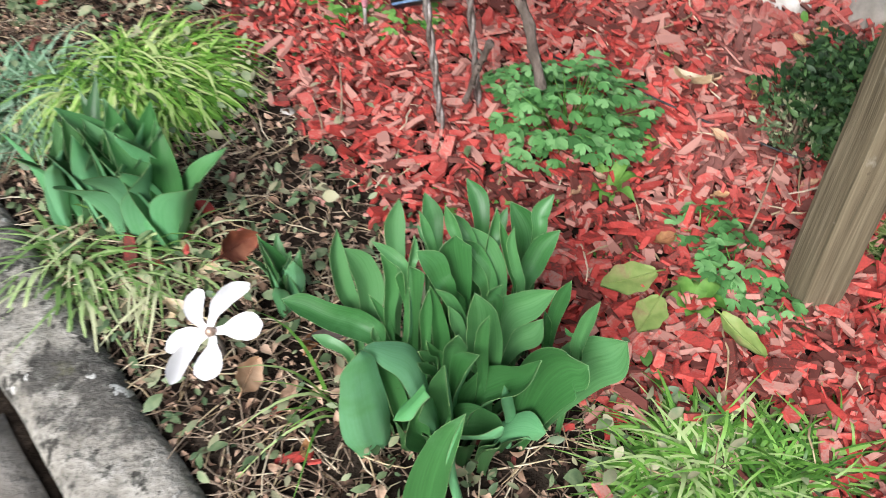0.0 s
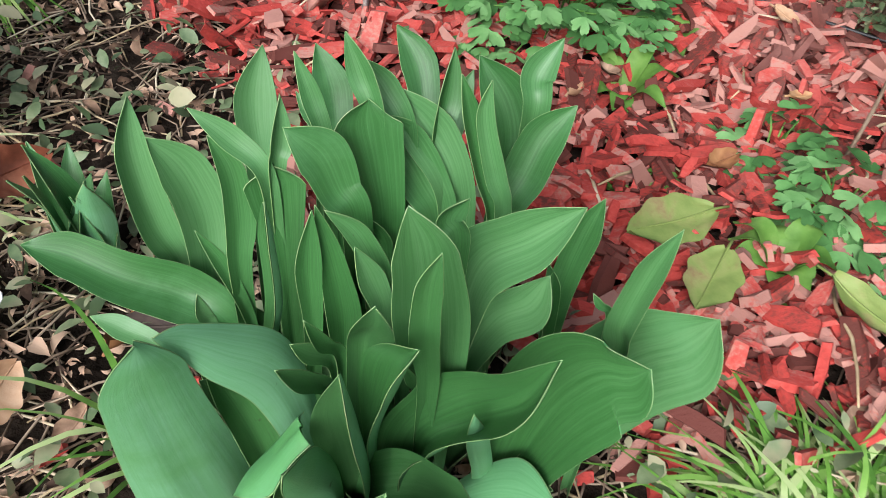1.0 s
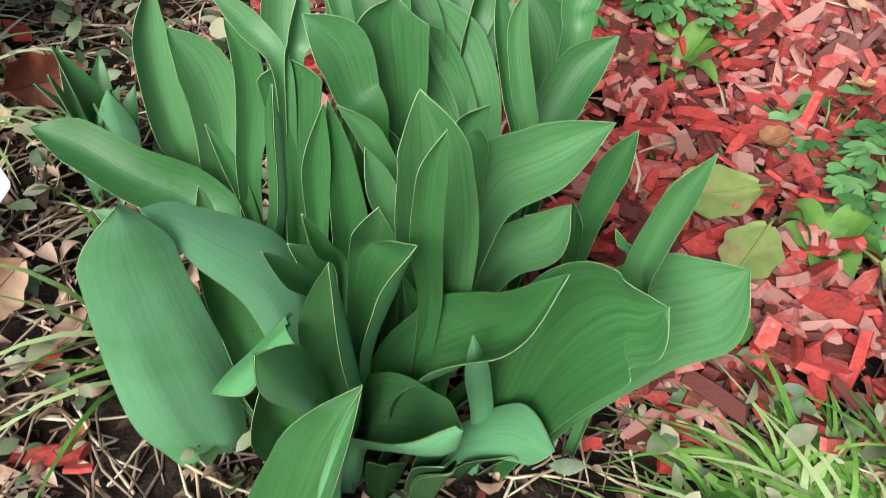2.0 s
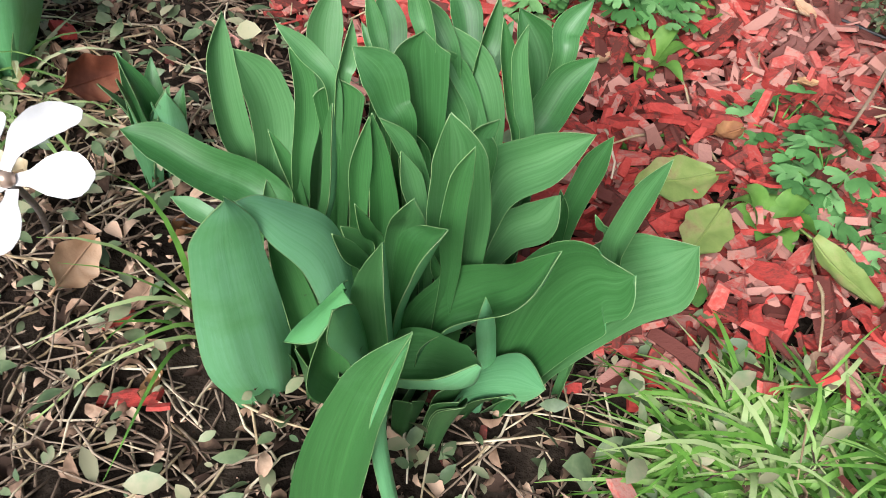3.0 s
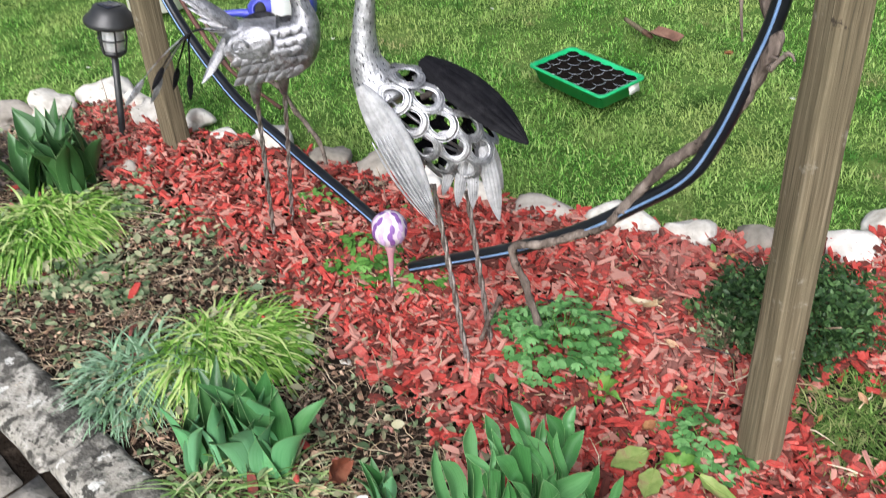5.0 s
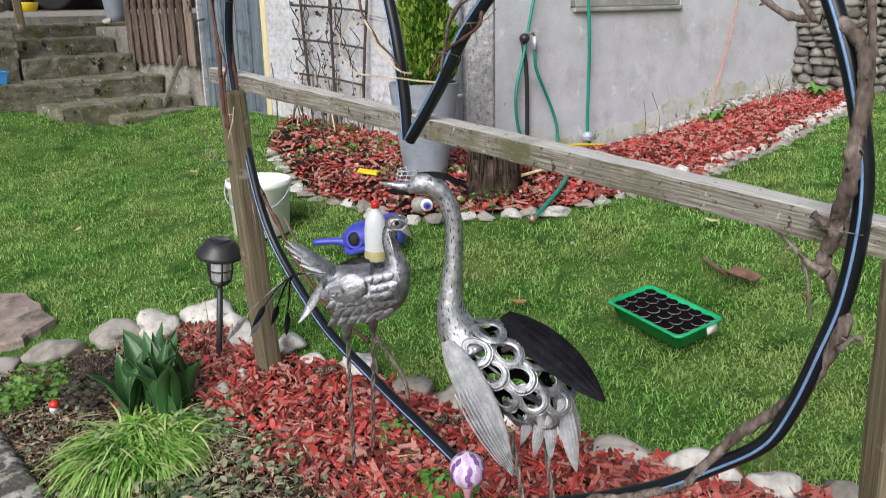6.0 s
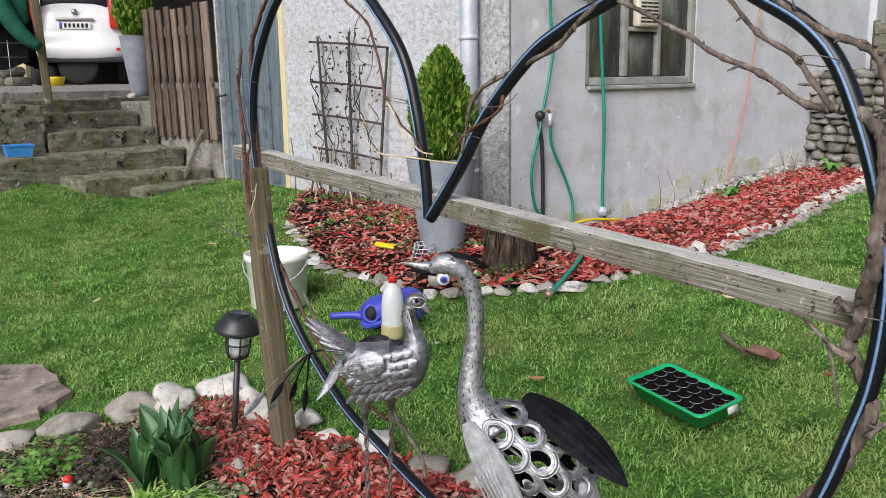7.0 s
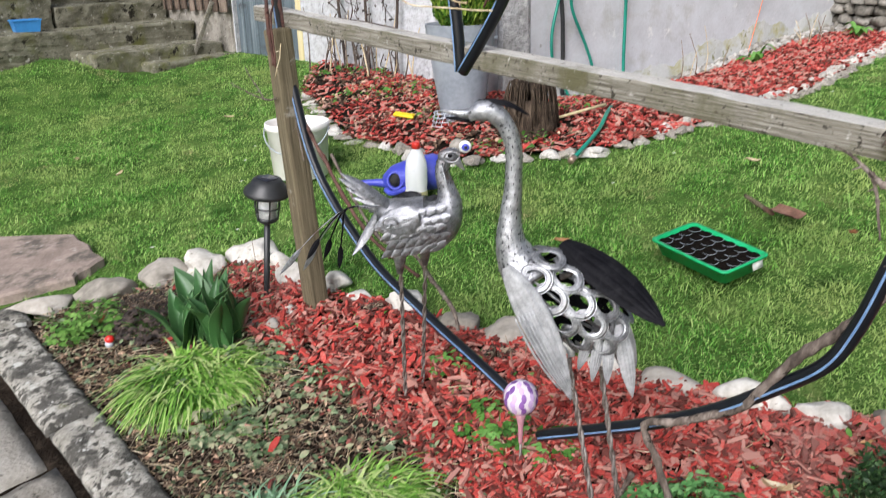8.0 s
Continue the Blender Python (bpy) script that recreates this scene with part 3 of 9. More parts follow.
M["blush"] = surface("blush", [(0.74, 0.66, 0.74), (0.82, 0.77, 0.82)], scale=9, fine=60, rough=0.12, bump=0, coat=0.5, glow=0.2)
M["pink_glass"] = surface("pink_glass", [(0.48, 0.2, 0.26), (0.6, 0.32, 0.38)], scale=9, fine=60, rough=0.15, bump=0, coat=0.5, glow=0.2)
M["copper_tip"] = surface("copper_tip", [(0.3, 0.2, 0.15), (0.5, 0.4, 0.33)], scale=9, rough=0.4, metal=0.6, bump=0.1)

M["peat"] = surface("peat", [(0.003, 0.0025, 0.002), (0.007, 0.0055, 0.0045), (0.016, 0.012, 0.009)], scale=120, fine=300, rough=0.95, spec=0.05, bump=0.9, depth=0.004)
M["black_cloth"] = surface("black_cloth", [(0.004, 0.004, 0.005), (0.010, 0.010, 0.011)], scale=10, fine=120, rough=0.9, spec=0.1, bump=0.5)


def glass(name, tint=(0.9, 0.95, 0.93), rough=0.05):
    m = bpy.data.materials.new(name)
    m.use_nodes = True
    b = m.node_tree.nodes["Principled BSDF"]
    b.inputs["Base Color"].default_value = (*tint, 1)
    b.inputs["Roughness"].default_value = rough
    b.inputs["Transmission Weight"].default_value = 1.0
    b.inputs["IOR"].default_value = 1.35
    return m


M["lamp_glass"] = glass("lamp_glass", (1.0, 1.0, 1.0), 0.02)
M["pale_tube"] = surface("pale_tube", [(0.78, 0.79, 0.79), (0.86, 0.87, 0.87)], scale=9, rough=0.4, bump=0.05, glow=0.2)
M["dusty_pane"] = surface("dusty_pane", [(0.033, 0.038, 0.030), (0.083, 0.090, 0.068), (0.165, 0.177, 0.140)], scale=3.5, fine=16, rough=0.25, bump=0.05, stretch=(5, 5, 0.7), spec=0.6, wear=(0.10, 0.11, 0.04), wear_scale=3, wear_at=(0.55, 0.75))
M["solar"] = surface("solar", [(0.01, 0.012, 0.02), (0.02, 0.022, 0.035)], scale=60, rough=0.2, bump=0, coat=0.4)
M["rim_metal"] = surface("rim_metal", [(0.3, 0.3, 0.31), (0.42, 0.42, 0.43)], scale=9, rough=0.35, metal=0.7, bump=0)

# ---------------------------------------------------------------- ground
def sheet(xs, ys, lift=0.0):
    s = Shape()
    X, Y = np.meshgrid(xs, ys, indexing="ij")
    Z = ground_z(X, Y) + lift
    a, b = X.shape
    s.add(np.stack([X, Y, Z], -1), [(i * b + j, (i + 1) * b + j, (i + 1) * b + j + 1, i * b + j + 1) for i in range(a - 1) for j in range(b - 1)])
    return s


far = [-400, -120, -50, -25, -14, -9]
xs = np.array(far + list(np.arange(-6.5, 5.01, 0.09)) + [6.5, 9, 14, 25, 50, 120, 400])
ys = np.array(far + list(np.arange(-6.0, 9.01, 0.09)) + [11, 14, 19, 30, 60, 130, 400])
ground = thing("ground", sheet(xs, ys, -0.012), M["lawn_soil"], "sloping mossy ground under a short garden lawn", "ground", kind="structure")


def bed_sheet(poly, step, lift):
    """The dug soil inside an outline, following the slope, with crumbly relief."""
    s = Shape()
    px, py = [p[0] for p in poly], [p[1] for p in poly]
    gx, gy = np.arange(min(px), max(px) + step, step), np.arange(min(py), max(py) + step, step)
    X, Y = np.meshgrid(gx, gy, indexing="ij")
    Z = ground_z(X, Y) + lift + 0.006 * field(X, Y, 60, 2) + 0.004 * field(X, Y, 140, 5)
    ok = inside(poly, X, Y)
    a, b = X.shape
    f = [(i * b + j, (i + 1) * b + j, (i + 1) * b + j + 1, i * b + j + 1) for i in range(a - 1) for j in range(b - 1) if ok[i, j] and ok[i + 1, j] and ok[i + 1, j + 1] and ok[i, j + 1]]
    return s.add(np.stack([X, Y, Z], -1), f)


thing("flower_bed", bed_sheet(BED, 0.025, 0.004), M["soil"], "dark crumbly soil of the flower bed", "soil", kind="structure")
thing("house_bed", bed_sheet(HOUSE_BED, 0.05, 0.004), M["soil"], "dark soil strip along the house wall", "soil", kind="structure")

# kerb of old concrete blocks with an open joint, and paving outside it
kerb = thing("kerb", None, None, "old stained concrete kerb blocks edging the bed", "kerb", kind="structure")
kerb.location = (KERB_A[0], KERB_A[1], 0)


def kerb_piece(name, s0, s1, d0, d1, top, mat, lichen=0):
    """A block between distances s along the kerb and d outside its inner edge."""
    n, k = max(3, int((s1 - s0) / (0.02 if d1 < 0.2 else 0.04))), max(3, int(abs(d1 - d0) / (0.012 if d1 < 0.2 else 0.04)))
    s = Shape()
    S, Dd = np.meshgrid(np.linspace(s0, s1, n), np.linspace(d0, d1, k), indexing="ij")
    X = KERB_A[0] + KERB_DIR[0] * S - KERB_IN[0] * Dd
    Y = KERB_A[1] + KERB_DIR[1] * S - KERB_IN[1] * Dd
    edge = np.minimum(np.minimum(S - s0, s1 - S), np.minimum(abs(Dd - d0), abs(d1 - Dd)))
    wob = 0.003 * field(S * 10, Dd * 10, 1.3, s0 * 3)
    X, Y = X + wob * (edge < 0.01), Y + wob * (edge < 0.01)
    Z = ground_z(X, Y) * 0 + slope(X, Y) + top - 0.012 * (edge < 0.005) - 0.004 * (edge < 0.016) + 0.004 * field(X, Y, 30, s0) + 0.003 * field(X, Y, 75, 3) + 0.0016 * field(X, Y, 210, 9)
    v = np.stack([X, Y, Z], -1).reshape(-1, 3) - vec(KERB_A[0], KERB_A[1], 0)
    f = [(i * k + j, i * k + j + 1, (i + 1) * k + j + 1, (i + 1) * k + j) for i in range(n - 1) for j in range(k - 1)]
    ring = [i * k for i in range(n)] + [(n - 1) * k + j for j in range(1, k)] + [i * k + k - 1 for i in range(n - 2, -1, -1)] + [j for j in range(k - 2, 0, -1)]
    low = v[ring] - vec(0, 0, 0.16)
    base = len(v)
    f += [(ring[i], ring[(i + 1) % len(ring)], base + (i + 1) % len(ring), base + i) for i in range(len(ring))]
    s.add(np.vstack([v, low]), f)
    ob = part(name, s, mat, kerb)
    return ob


for s0, s1, wide in ((-2.3, -1.25, 0.125), (-1.22, -0.28, 0.125), (-0.26, 0.62, 0.124), (0.628, 1.5, 0.140), (1.51, 2.22, 0.150)):
    kerb_piece("kerb_stone", s0, s1, 0.0, wide, 0.035, M["concrete"])
for s0, s1, gap in ((-2.3, -0.9, 0.138), (-0.885, 0.12, 0.136), (0.132, 0.62, 0.142), (0.632, 1.35, 0.172), (1.365, 2.3, 0.19)):
    kerb_piece("paving_slab", s0, s1, gap, 1.1, 0.026, M["paving"])
kerb_piece("paving_slab", -2.3, 2.3, 1.12, 3.0, 0.018, M["paving"])
kerb_piece("joint_soil", -2.3, 2.4, 0.1, 3.0, 0.006, M["soil"])
kerb_piece("kerb_stone", 2.245, 2.42, -0.02, 0.55, 0.04, M["concrete"])


def flagstone():
    s = Shape()
    cx, cy = np.mean([p[0] for p in SLAB]), np.mean([p[1] for p in SLAB])
    ring = []
    for (x0, y0), (x1, y1) in zip(SLAB, SLAB[1:] + SLAB[:1]):
        for t in np.linspace(0, 1, 5)[:-1]:
            ring.append((x0 + (x1 - x0) * t + 0.012 * math.sin(9 * (x0 + t)), y0 + (y1 - y0) * t))
    v = []
    for k, (q, dz) in enumerate(((0.0, 0.03), (0.5, 0.031), (0.97, 0.03), (1.0, 0.02), (1.0, -0.08))):
        for x, y in ring:
            X, Y = cx + (x - cx) * q, cy + (y - cy) * q
            v.append((X - cx, Y - cy, float(slope(X, Y)) + dz + 0.003 * float(field(X, Y, 25))))
    n = len(ring)
    f = [(k * n + i, k * n + (i + 1) % n, (k + 1) * n + (i + 1) % n, (k + 1) * n + i) for k in range(4) for i in range(n)]
    s.add(v, f)
    ob = thing("flagstone", s, M["slab"], "worn reddish-grey flagstone set in the lawn", "flagstone", kind="structure", soft=False)
    ob.location = (cx, cy, 0)


flagstone()

# ---------------------------------------------------------------- house
def wall_with_hole(length, z0, z1, hole, thick, mats, name, along, label):
    """A wall along a line, x from the corner, y outwards 0 to -thick, with one opening."""
    s = Shape()
    h0, h1, b0, b1 = hole
    cells = []
    for x0, x1, a, b in ((0, h0, z0, z1), (h1, length, z0, z1), (h0, h1, z0, b0), (h0, h1, b1, z1)):
        if x1 - x0 > 1e-4 and b - a > 1e-4:
            cells.append((x0, x1, a, b))
    for x0, x1, a, b in cells:
        v = [(x, y, z) for x in (x0, x1) for y in (0, -thick) for z in (a, b)]
        s.add(v, [(0, 1, 5, 4), (2, 6, 7, 3), (0, 2, 3, 1), (4, 5, 7, 6), (1, 3, 7, 5), (0, 4, 6, 2)])
    return thing(name, s, mats, label, "wall", kind="structure", soft=False, at=turn(along, CORNER))


wall_r = wall_with_hole(4.2, 0.1, 3.1, (0.61, 1.68, 1.20, 2.15), 0.3, M["plaster"], "wall_right", ALONG_R, "grey smooth plastered house wall with water stains")
wall_l = wall_with_hole(3.0, 0.1, 3.1, (2.12, 2.985, 0.36, 2.35), 0.3, M["render_wall"], "wall_left", ALONG_L, "pale rough-cast rendered house wall")
thing("corner_strip", block(0.19, 0.03, 2.75, 0.008, (0.095, 0.015, 1.725)), M["rough_strip"], "smooth grey plaster corner strip of the house", "trim", kind="structure", at=turn(ALONG_L, CORNER))
thing("wall_end", block(0.035, 0.03, 2.4, 0.006, (3.02, -0.03, 1.55), 0.003), M["paving"], "chipped white pillar beside the door", "pillar", kind="structure", at=turn(ALONG_L, CORNER))
# plain walls and roof that close the house
back = Shape()
A, B = on_left(3.0, 0), on_right(4.2, 0)
C = B + A - vec(*CORNER, 0)
for p, q in ((A - vec(STEP_OUT[0], STEP_OUT[1], 0) * 0.12, C), (C, B)):
    n = unit(vec(-(q - p)[1], (q - p)[0], 0)) * 0.25
    v = [w + vec(0, 0, z) for w in (p, q) for z in (0.1, 3.1)] + [w + n * -1 + vec(0, 0, z) for w in (p, q) for z in (0.1, 3.1)]
    back.add(v, [(0, 1, 3, 2), (4, 6, 7, 5), (0, 4, 5, 1), (2, 3, 7, 6), (1, 5, 7, 3)])
thing("wall_back", back, M["plaster"], "plain rear walls of the house", "wall", kind="structure", soft=False)
roof = Shape()
mid = (A + C + B + vec(*CORNER, 0)) / 4
cor = [vec(*CORNER, 0), B, C, A]
ring0 = [p + unit(p - mid) * 0.45 + vec(0, 0, 3.1) for p in cor]
ring1 = [p + unit(p - mid) * 0.45 + vec(0, 0, 3.22) for p in cor]
top = [mid + (p - mid) * 0.12 + vec(0, 0, 4.6) for p in cor]
roof.add(ring0 + ring1 + top, [(3, 2, 1, 0)] + [(i, (i + 1) % 4, 4 + (i + 1) % 4, 4 + i) for i in range(4)] + [(4 + i, 4 + (i + 1) % 4, 8 + (i + 1) % 4, 8 + i) for i in range(4)] + [(8, 9, 10, 11)])
thing("roof", roof, M["roof"], "plain tiled hip roof of the house", "roof", kind="structure", soft=False)

# door of vertical boards
door = thing("door_1", None, None, "closed door of blue-grey vertical boards in the rendered wall", "door", kind="structure")
door.matrix_world = turn(ALONG_L, CORNER)
bw = 0.79 / 9
for i in range(9):
    part("board", block(bw - 0.006, 0.03, 1.92, 0.004, (2.19 + bw * (i + 0.5) - 0.0, -0.045 - 0.004 * (i % 2), 1.38), 0.001), M["door"], door)
part("door_backing", block(0.81, 0.01, 1.95, 0, (2.58, -0.075, 1.38)), M["dark"], door)
part("bottom_board", block(0.79, 0.02, 0.1, 0.004, (2.585, -0.018, 0.42)), M["door"], door)
part("jamb", block(0.06, 0.07, 1.98, 0.004, (2.152, -0.03, 1.36)), M["jamb"], door, "pale yellow painted door jamb")
part("latch", rod([(2.90, 0.0, 1.17), (2.90, 0.05, 1.16), (2.96, 0.05, 1.15), (2.985, 0.03, 1.09)], 0.008, 6, 3), M["black_metal"], door, "dark iron door latch")

# window
win = thing("window_1", None, None, "old weathered window of dusty panes with a box vent", "window", kind="structure")
win.matrix_world = turn(ALONG_R, CORNER)
for nm, c, sz in (("window_frame", (0.635, -0.04, 1.69), (0.04, 0.06, 0.93)), ("window_frame", (1.655, -0.04, 1.69), (0.05, 0.06, 0.93)), ("window_frame", (1.145, -0.04, 1.245), (0.97, 0.06, 0.05)),
                  ("window_frame", (1.145, -0.04, 2.12), (0.97, 0.06, 0.05)), ("mullion", (0.985, -0.035, 1.69), (0.05, 0.05, 0.83)), ("mullion", (1.31, -0.035, 1.69), (0.04, 0.05, 0.83)),
                  ("mullion", (1.145, -0.033, 1.578), (0.285, 0.045, 0.03))):
    part(nm, block(*sz, 0.006, c, 0.001), M["frame_paint"], win)
for x0, x1, a, b in ((0.66, 0.96, 1.27, 2.095), (1.01, 1.29, 1.27, 1.563), (1.01, 1.29, 1.593, 2.095), (1.33, 1.63, 1.27, 2.095)):
    part("pane", block(x1 - x0, 0.006, b - a, 0, ((x0 + x1) / 2, -0.045, (a + b) / 2)), M["dusty_pane"], win)
part("window_sill", block(1.04, 0.10, 0.028, 0.006, (1.145, -0.02, 1.205), 0.002), M["frame_paint"], win, "grey painted sill with peeling edge")
vent = part("vent_box", block(0.21, 0.06, 0.28, 0.02, (1.16, 0.0, 1.73)), M["vent"], win, "cream slatted vent box")
for i in range(10):
    for j in range(3):
        part("vent_slot", block(0.05, 0.006, 0.011, 0.002, (1.103 + 0.057 * j, 0.031, 1.625 + 0.024 * i)), M["dark"], vent)
# ---------------------------------------------------------------- steps to the yard
stairs = thing("stairs", None, None, "worn mossy concrete steps up to the yard", "stairs", kind="structure")
stairs.location = (CORNER[0], CORNER[1], 0)


def step_block(name, q0, q1, p0, p1, z0, z1, mat, rough=0.018, bev=0.02):
    s = block(q1 - q0, p1 - p0, z1 - z0, bev, ((q0 + q1) / 2, (p0 + p1) / 2, (z0 + z1) / 2))
    v = np.vstack(s.v)
    # subdivide the shape along its length so that the edge is uneven
    bm = bmesh.new()
    vs = [bm.verts.new(tuple(x)) for x in v]
    for f in s.f:
        bm.faces.new([vs[i] for i in f])
    bmesh.ops.subdivide_edges(bm, edges=[e for e in bm.edges if e.calc_length() > 0.3], cuts=17, use_grid_fill=True)
    for w in bm.verts:
        d = noise.noise_vector(w.co * 5.0) * rough + noise.noise_vector(w.co * 17.0) * rough * 0.6 + noise.noise_vector(w.co * 41.0) * rough * 0.3
        w.co += d
        x, y = w.co.x, w.co.y
        w.co.x, w.co.y = ALONG_L[0] * x + STEP_OUT[0] * y, ALONG_L[1] * x + STEP_OUT[1] * y
    return part(name, from_bm(bm), mat, stairs, soft=False)


step_block("step", 2.95, 3.6, 0.02, 0.78, 0.3, 0.475, M["steps"], 0.012)
step_block("step", 3.15, 3.7, 0.02, 1.14, 0.3, 0.56, M["steps"], 0.02)
step_block("step", 3.55, 4.6, 0.02, 3.4, 0.3, 0.72, M["steps"])
step_block("step", 3.95, 4.9, 0.02, 1.02, 0.4, 0.88, M["steps"])
step_block("step", 4.30, 5.1, 0.02, 1.03, 0.4, 1.02, M["steps"])
step_block("step", 4.65, 5.3, -0.6, 1.03, 0.4, 1.14, M["steps"])
step_block("plinth", 4.1, 5.3, -0.75, 0.0, 0.3, 1.10, M["paving"], 0.006)
step_block("plinth", 3.04, 4.08, -0.32, 0.0, 0.2, 0.84, M["paving"], 0.006)
step_block("side_wall", 3.95, 4.3, 1.04, 3.6, 0.4, 1.12, M["steps"], 0.02, 0.03)
yard = Shape()
corners = [(4.9, -12), (4.9, 12), (40, 12), (40, -12)]
v = []
for z in (1.2, 0.9):
    for q, p in corners:
        w = CORNER + ALONG_L * q + STEP_OUT * p
        v.append((w[0], w[1], z + (0.2 if q > 20 else 0.0)))
yard.add(v, [(0, 1, 2, 3), (4, 7, 6, 5)] + [(i, 4 + i, 4 + (i + 1) % 4, (i + 1) % 4) for i in range(4)])
thing("yard_pavement", yard, M["paving"], "grey concrete yard above the steps", "pavement", kind="structure", soft=False)

# ---------------------------------------------------------------- rustic fence: two posts and a rail
def fence_post(name, foot, head, w, label, yaw):
    d = unit(head - foot)
    q = Vector((0, 0, 1)).rotation_difference(Vector(d)).to_matrix().to_4x4()
    L = float(np.linalg.norm(head - foot))
    ax = Matrix.Rotation(yaw, 4, 'Z')
    s = block(w, w, L + 0.25, 0.012, (0, 0, (L - 0.25) / 2), 0.003, 14)
    ob = thing(name, s, M["wood_post"], label, "post", "fence posts", soft=False)
    ob.matrix_world = Matrix.Translation(foot) @ q @ ax
    return ob


fence_post("fence_post", vec(-0.805, 2.15, 0.085), vec(-0.868, 2.20, 1.01), 0.068, "weathered square wooden post carrying the rail, among stones", -0.86)
fence_post("fence_post", vec(0.500, 0.70, 0.0), vec(0.474, 0.70, 0.90), 0.061, "weathered grey-brown wooden post standing in red chips", 0.16)
r0, r1 = on_fence(-0.28, 1.047, -0.035), on_fence(2.06, 0.908, -0.035)
rail_s = block(float(np.linalg.norm(r1 - r0)), 0.062, 0.05, 0.007, (0, 0, 0), 0.003, 30)
rail = thing("fence_rail", rail_s, [M["wood_grey"], M["wood_bleached_toplit"]], "weathered grey squared rail across two posts", "rail", soft=False)
# top faces take the paler wood: bleaching plus overhead light in the colour
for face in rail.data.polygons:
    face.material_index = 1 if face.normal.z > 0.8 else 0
d = unit(r1 - r0)
side = unit(np.cross(vec(0, 0, 1), d))
upv = np.cross(d, side)
c = (r0 + r1) / 2
rail.matrix_world = Matrix(((d[0], side[0], upv[0], c[0]), (d[1], side[1], upv[1], c[1]), (d[2], side[2], upv[2], c[2]), (0, 0, 0, 1)))

# ---------------------------------------------------------------- heart of black water pipe on the fence
heart = thing("pipe_heart", None, None, "large heart bent from black plastic water pipe with blue stripes", "garden arch")
left_lobe = [(0.965, 0.148), (0.925, 0.162), (0.80, 0.20), (0.722, 0.222), (0.571, 0.27), (0.335, 0.36), (0.07, 0.57), (-0.045, 0.83), (-0.10, 1.05), (-0.10, 1.22), (-0.04, 1.365), (0.10, 1.52), (0.30, 1.59), (0.47, 1.54), (0.593, 1.447),
             (0.694, 1.335), (0.745, 1.201), (0.772, 1.06), (0.782, 0.95)]
right_lobe = [(1.06, 0.075), (1.10, 0.098), (1.25, 0.18), (1.40, 0.265), (1.545, 0.36), (1.66, 0.455), (1.745, 0.535), (1.787, 0.618), (1.822, 0.729), (1.848, 0.831), (1.858, 0.967), (1.842, 1.08), (1.800, 1.21), (1.743, 1.318), (1.65, 1.388), (1.48, 1.46), (1.30, 1.407),
              (1.217, 1.374), (1.125, 1.323), (0.997, 1.207), (0.90, 1.077), (0.79, 0.95)]
for pts in (left_lobe, right_lobe):
    path = spline([on_fence(s, z, 0.0) for s, z in pts], 7)
    pipe = part("pipe", Shape().add(*tube(path, 0.0145, 14)), M["pipe"], heart)
    tan = np.gradient(path, axis=0)
    fo = vec(FENCE_OUT[0], FENCE_OUT[1], 0)
    for ang in (78, 258):
        line = []
        for p, t in zip(path, tan):
            t = unit(t)
            n = unit(np.cross(t, fo))
            line.append(p + 0.0137 * (math.sin(radians(ang)) * fo + math.cos(radians(ang)) * n))
        part("stripe", Shape().add(*tube(line, 0.0027, 6)), M["pipe_stripe"], pipe, "blue stripe")

# ---------------------------------------------------------------- tulips
TULIP = [M["tulip"], M["tulip_rim"], M["tulip_under"]]
main_tulips = thing("tulip_clump", None, None, "dense clump of young tulips with broad blue-green leaves, no flowers", "tulip", "tulips")
count = [0]


def outline(t, stops, widths):
    """Width along a leaf: smooth between the given stops, then an acute tip."""
    stops, widths = np.array(stops), np.array(widths)
    w = np.interp(t, np.append(stops, 1.0), np.append(widths, widths[-1]))
    soft = np.convolve(np.pad(w, 3, mode="edge"), np.ones(7) / 7, mode="valid")
    q = np.clip((t - stops[-1]) / (1 - stops[-1]), 0, 1)
    return soft * np.clip(1 - q ** 1.55, 0.015, 1)


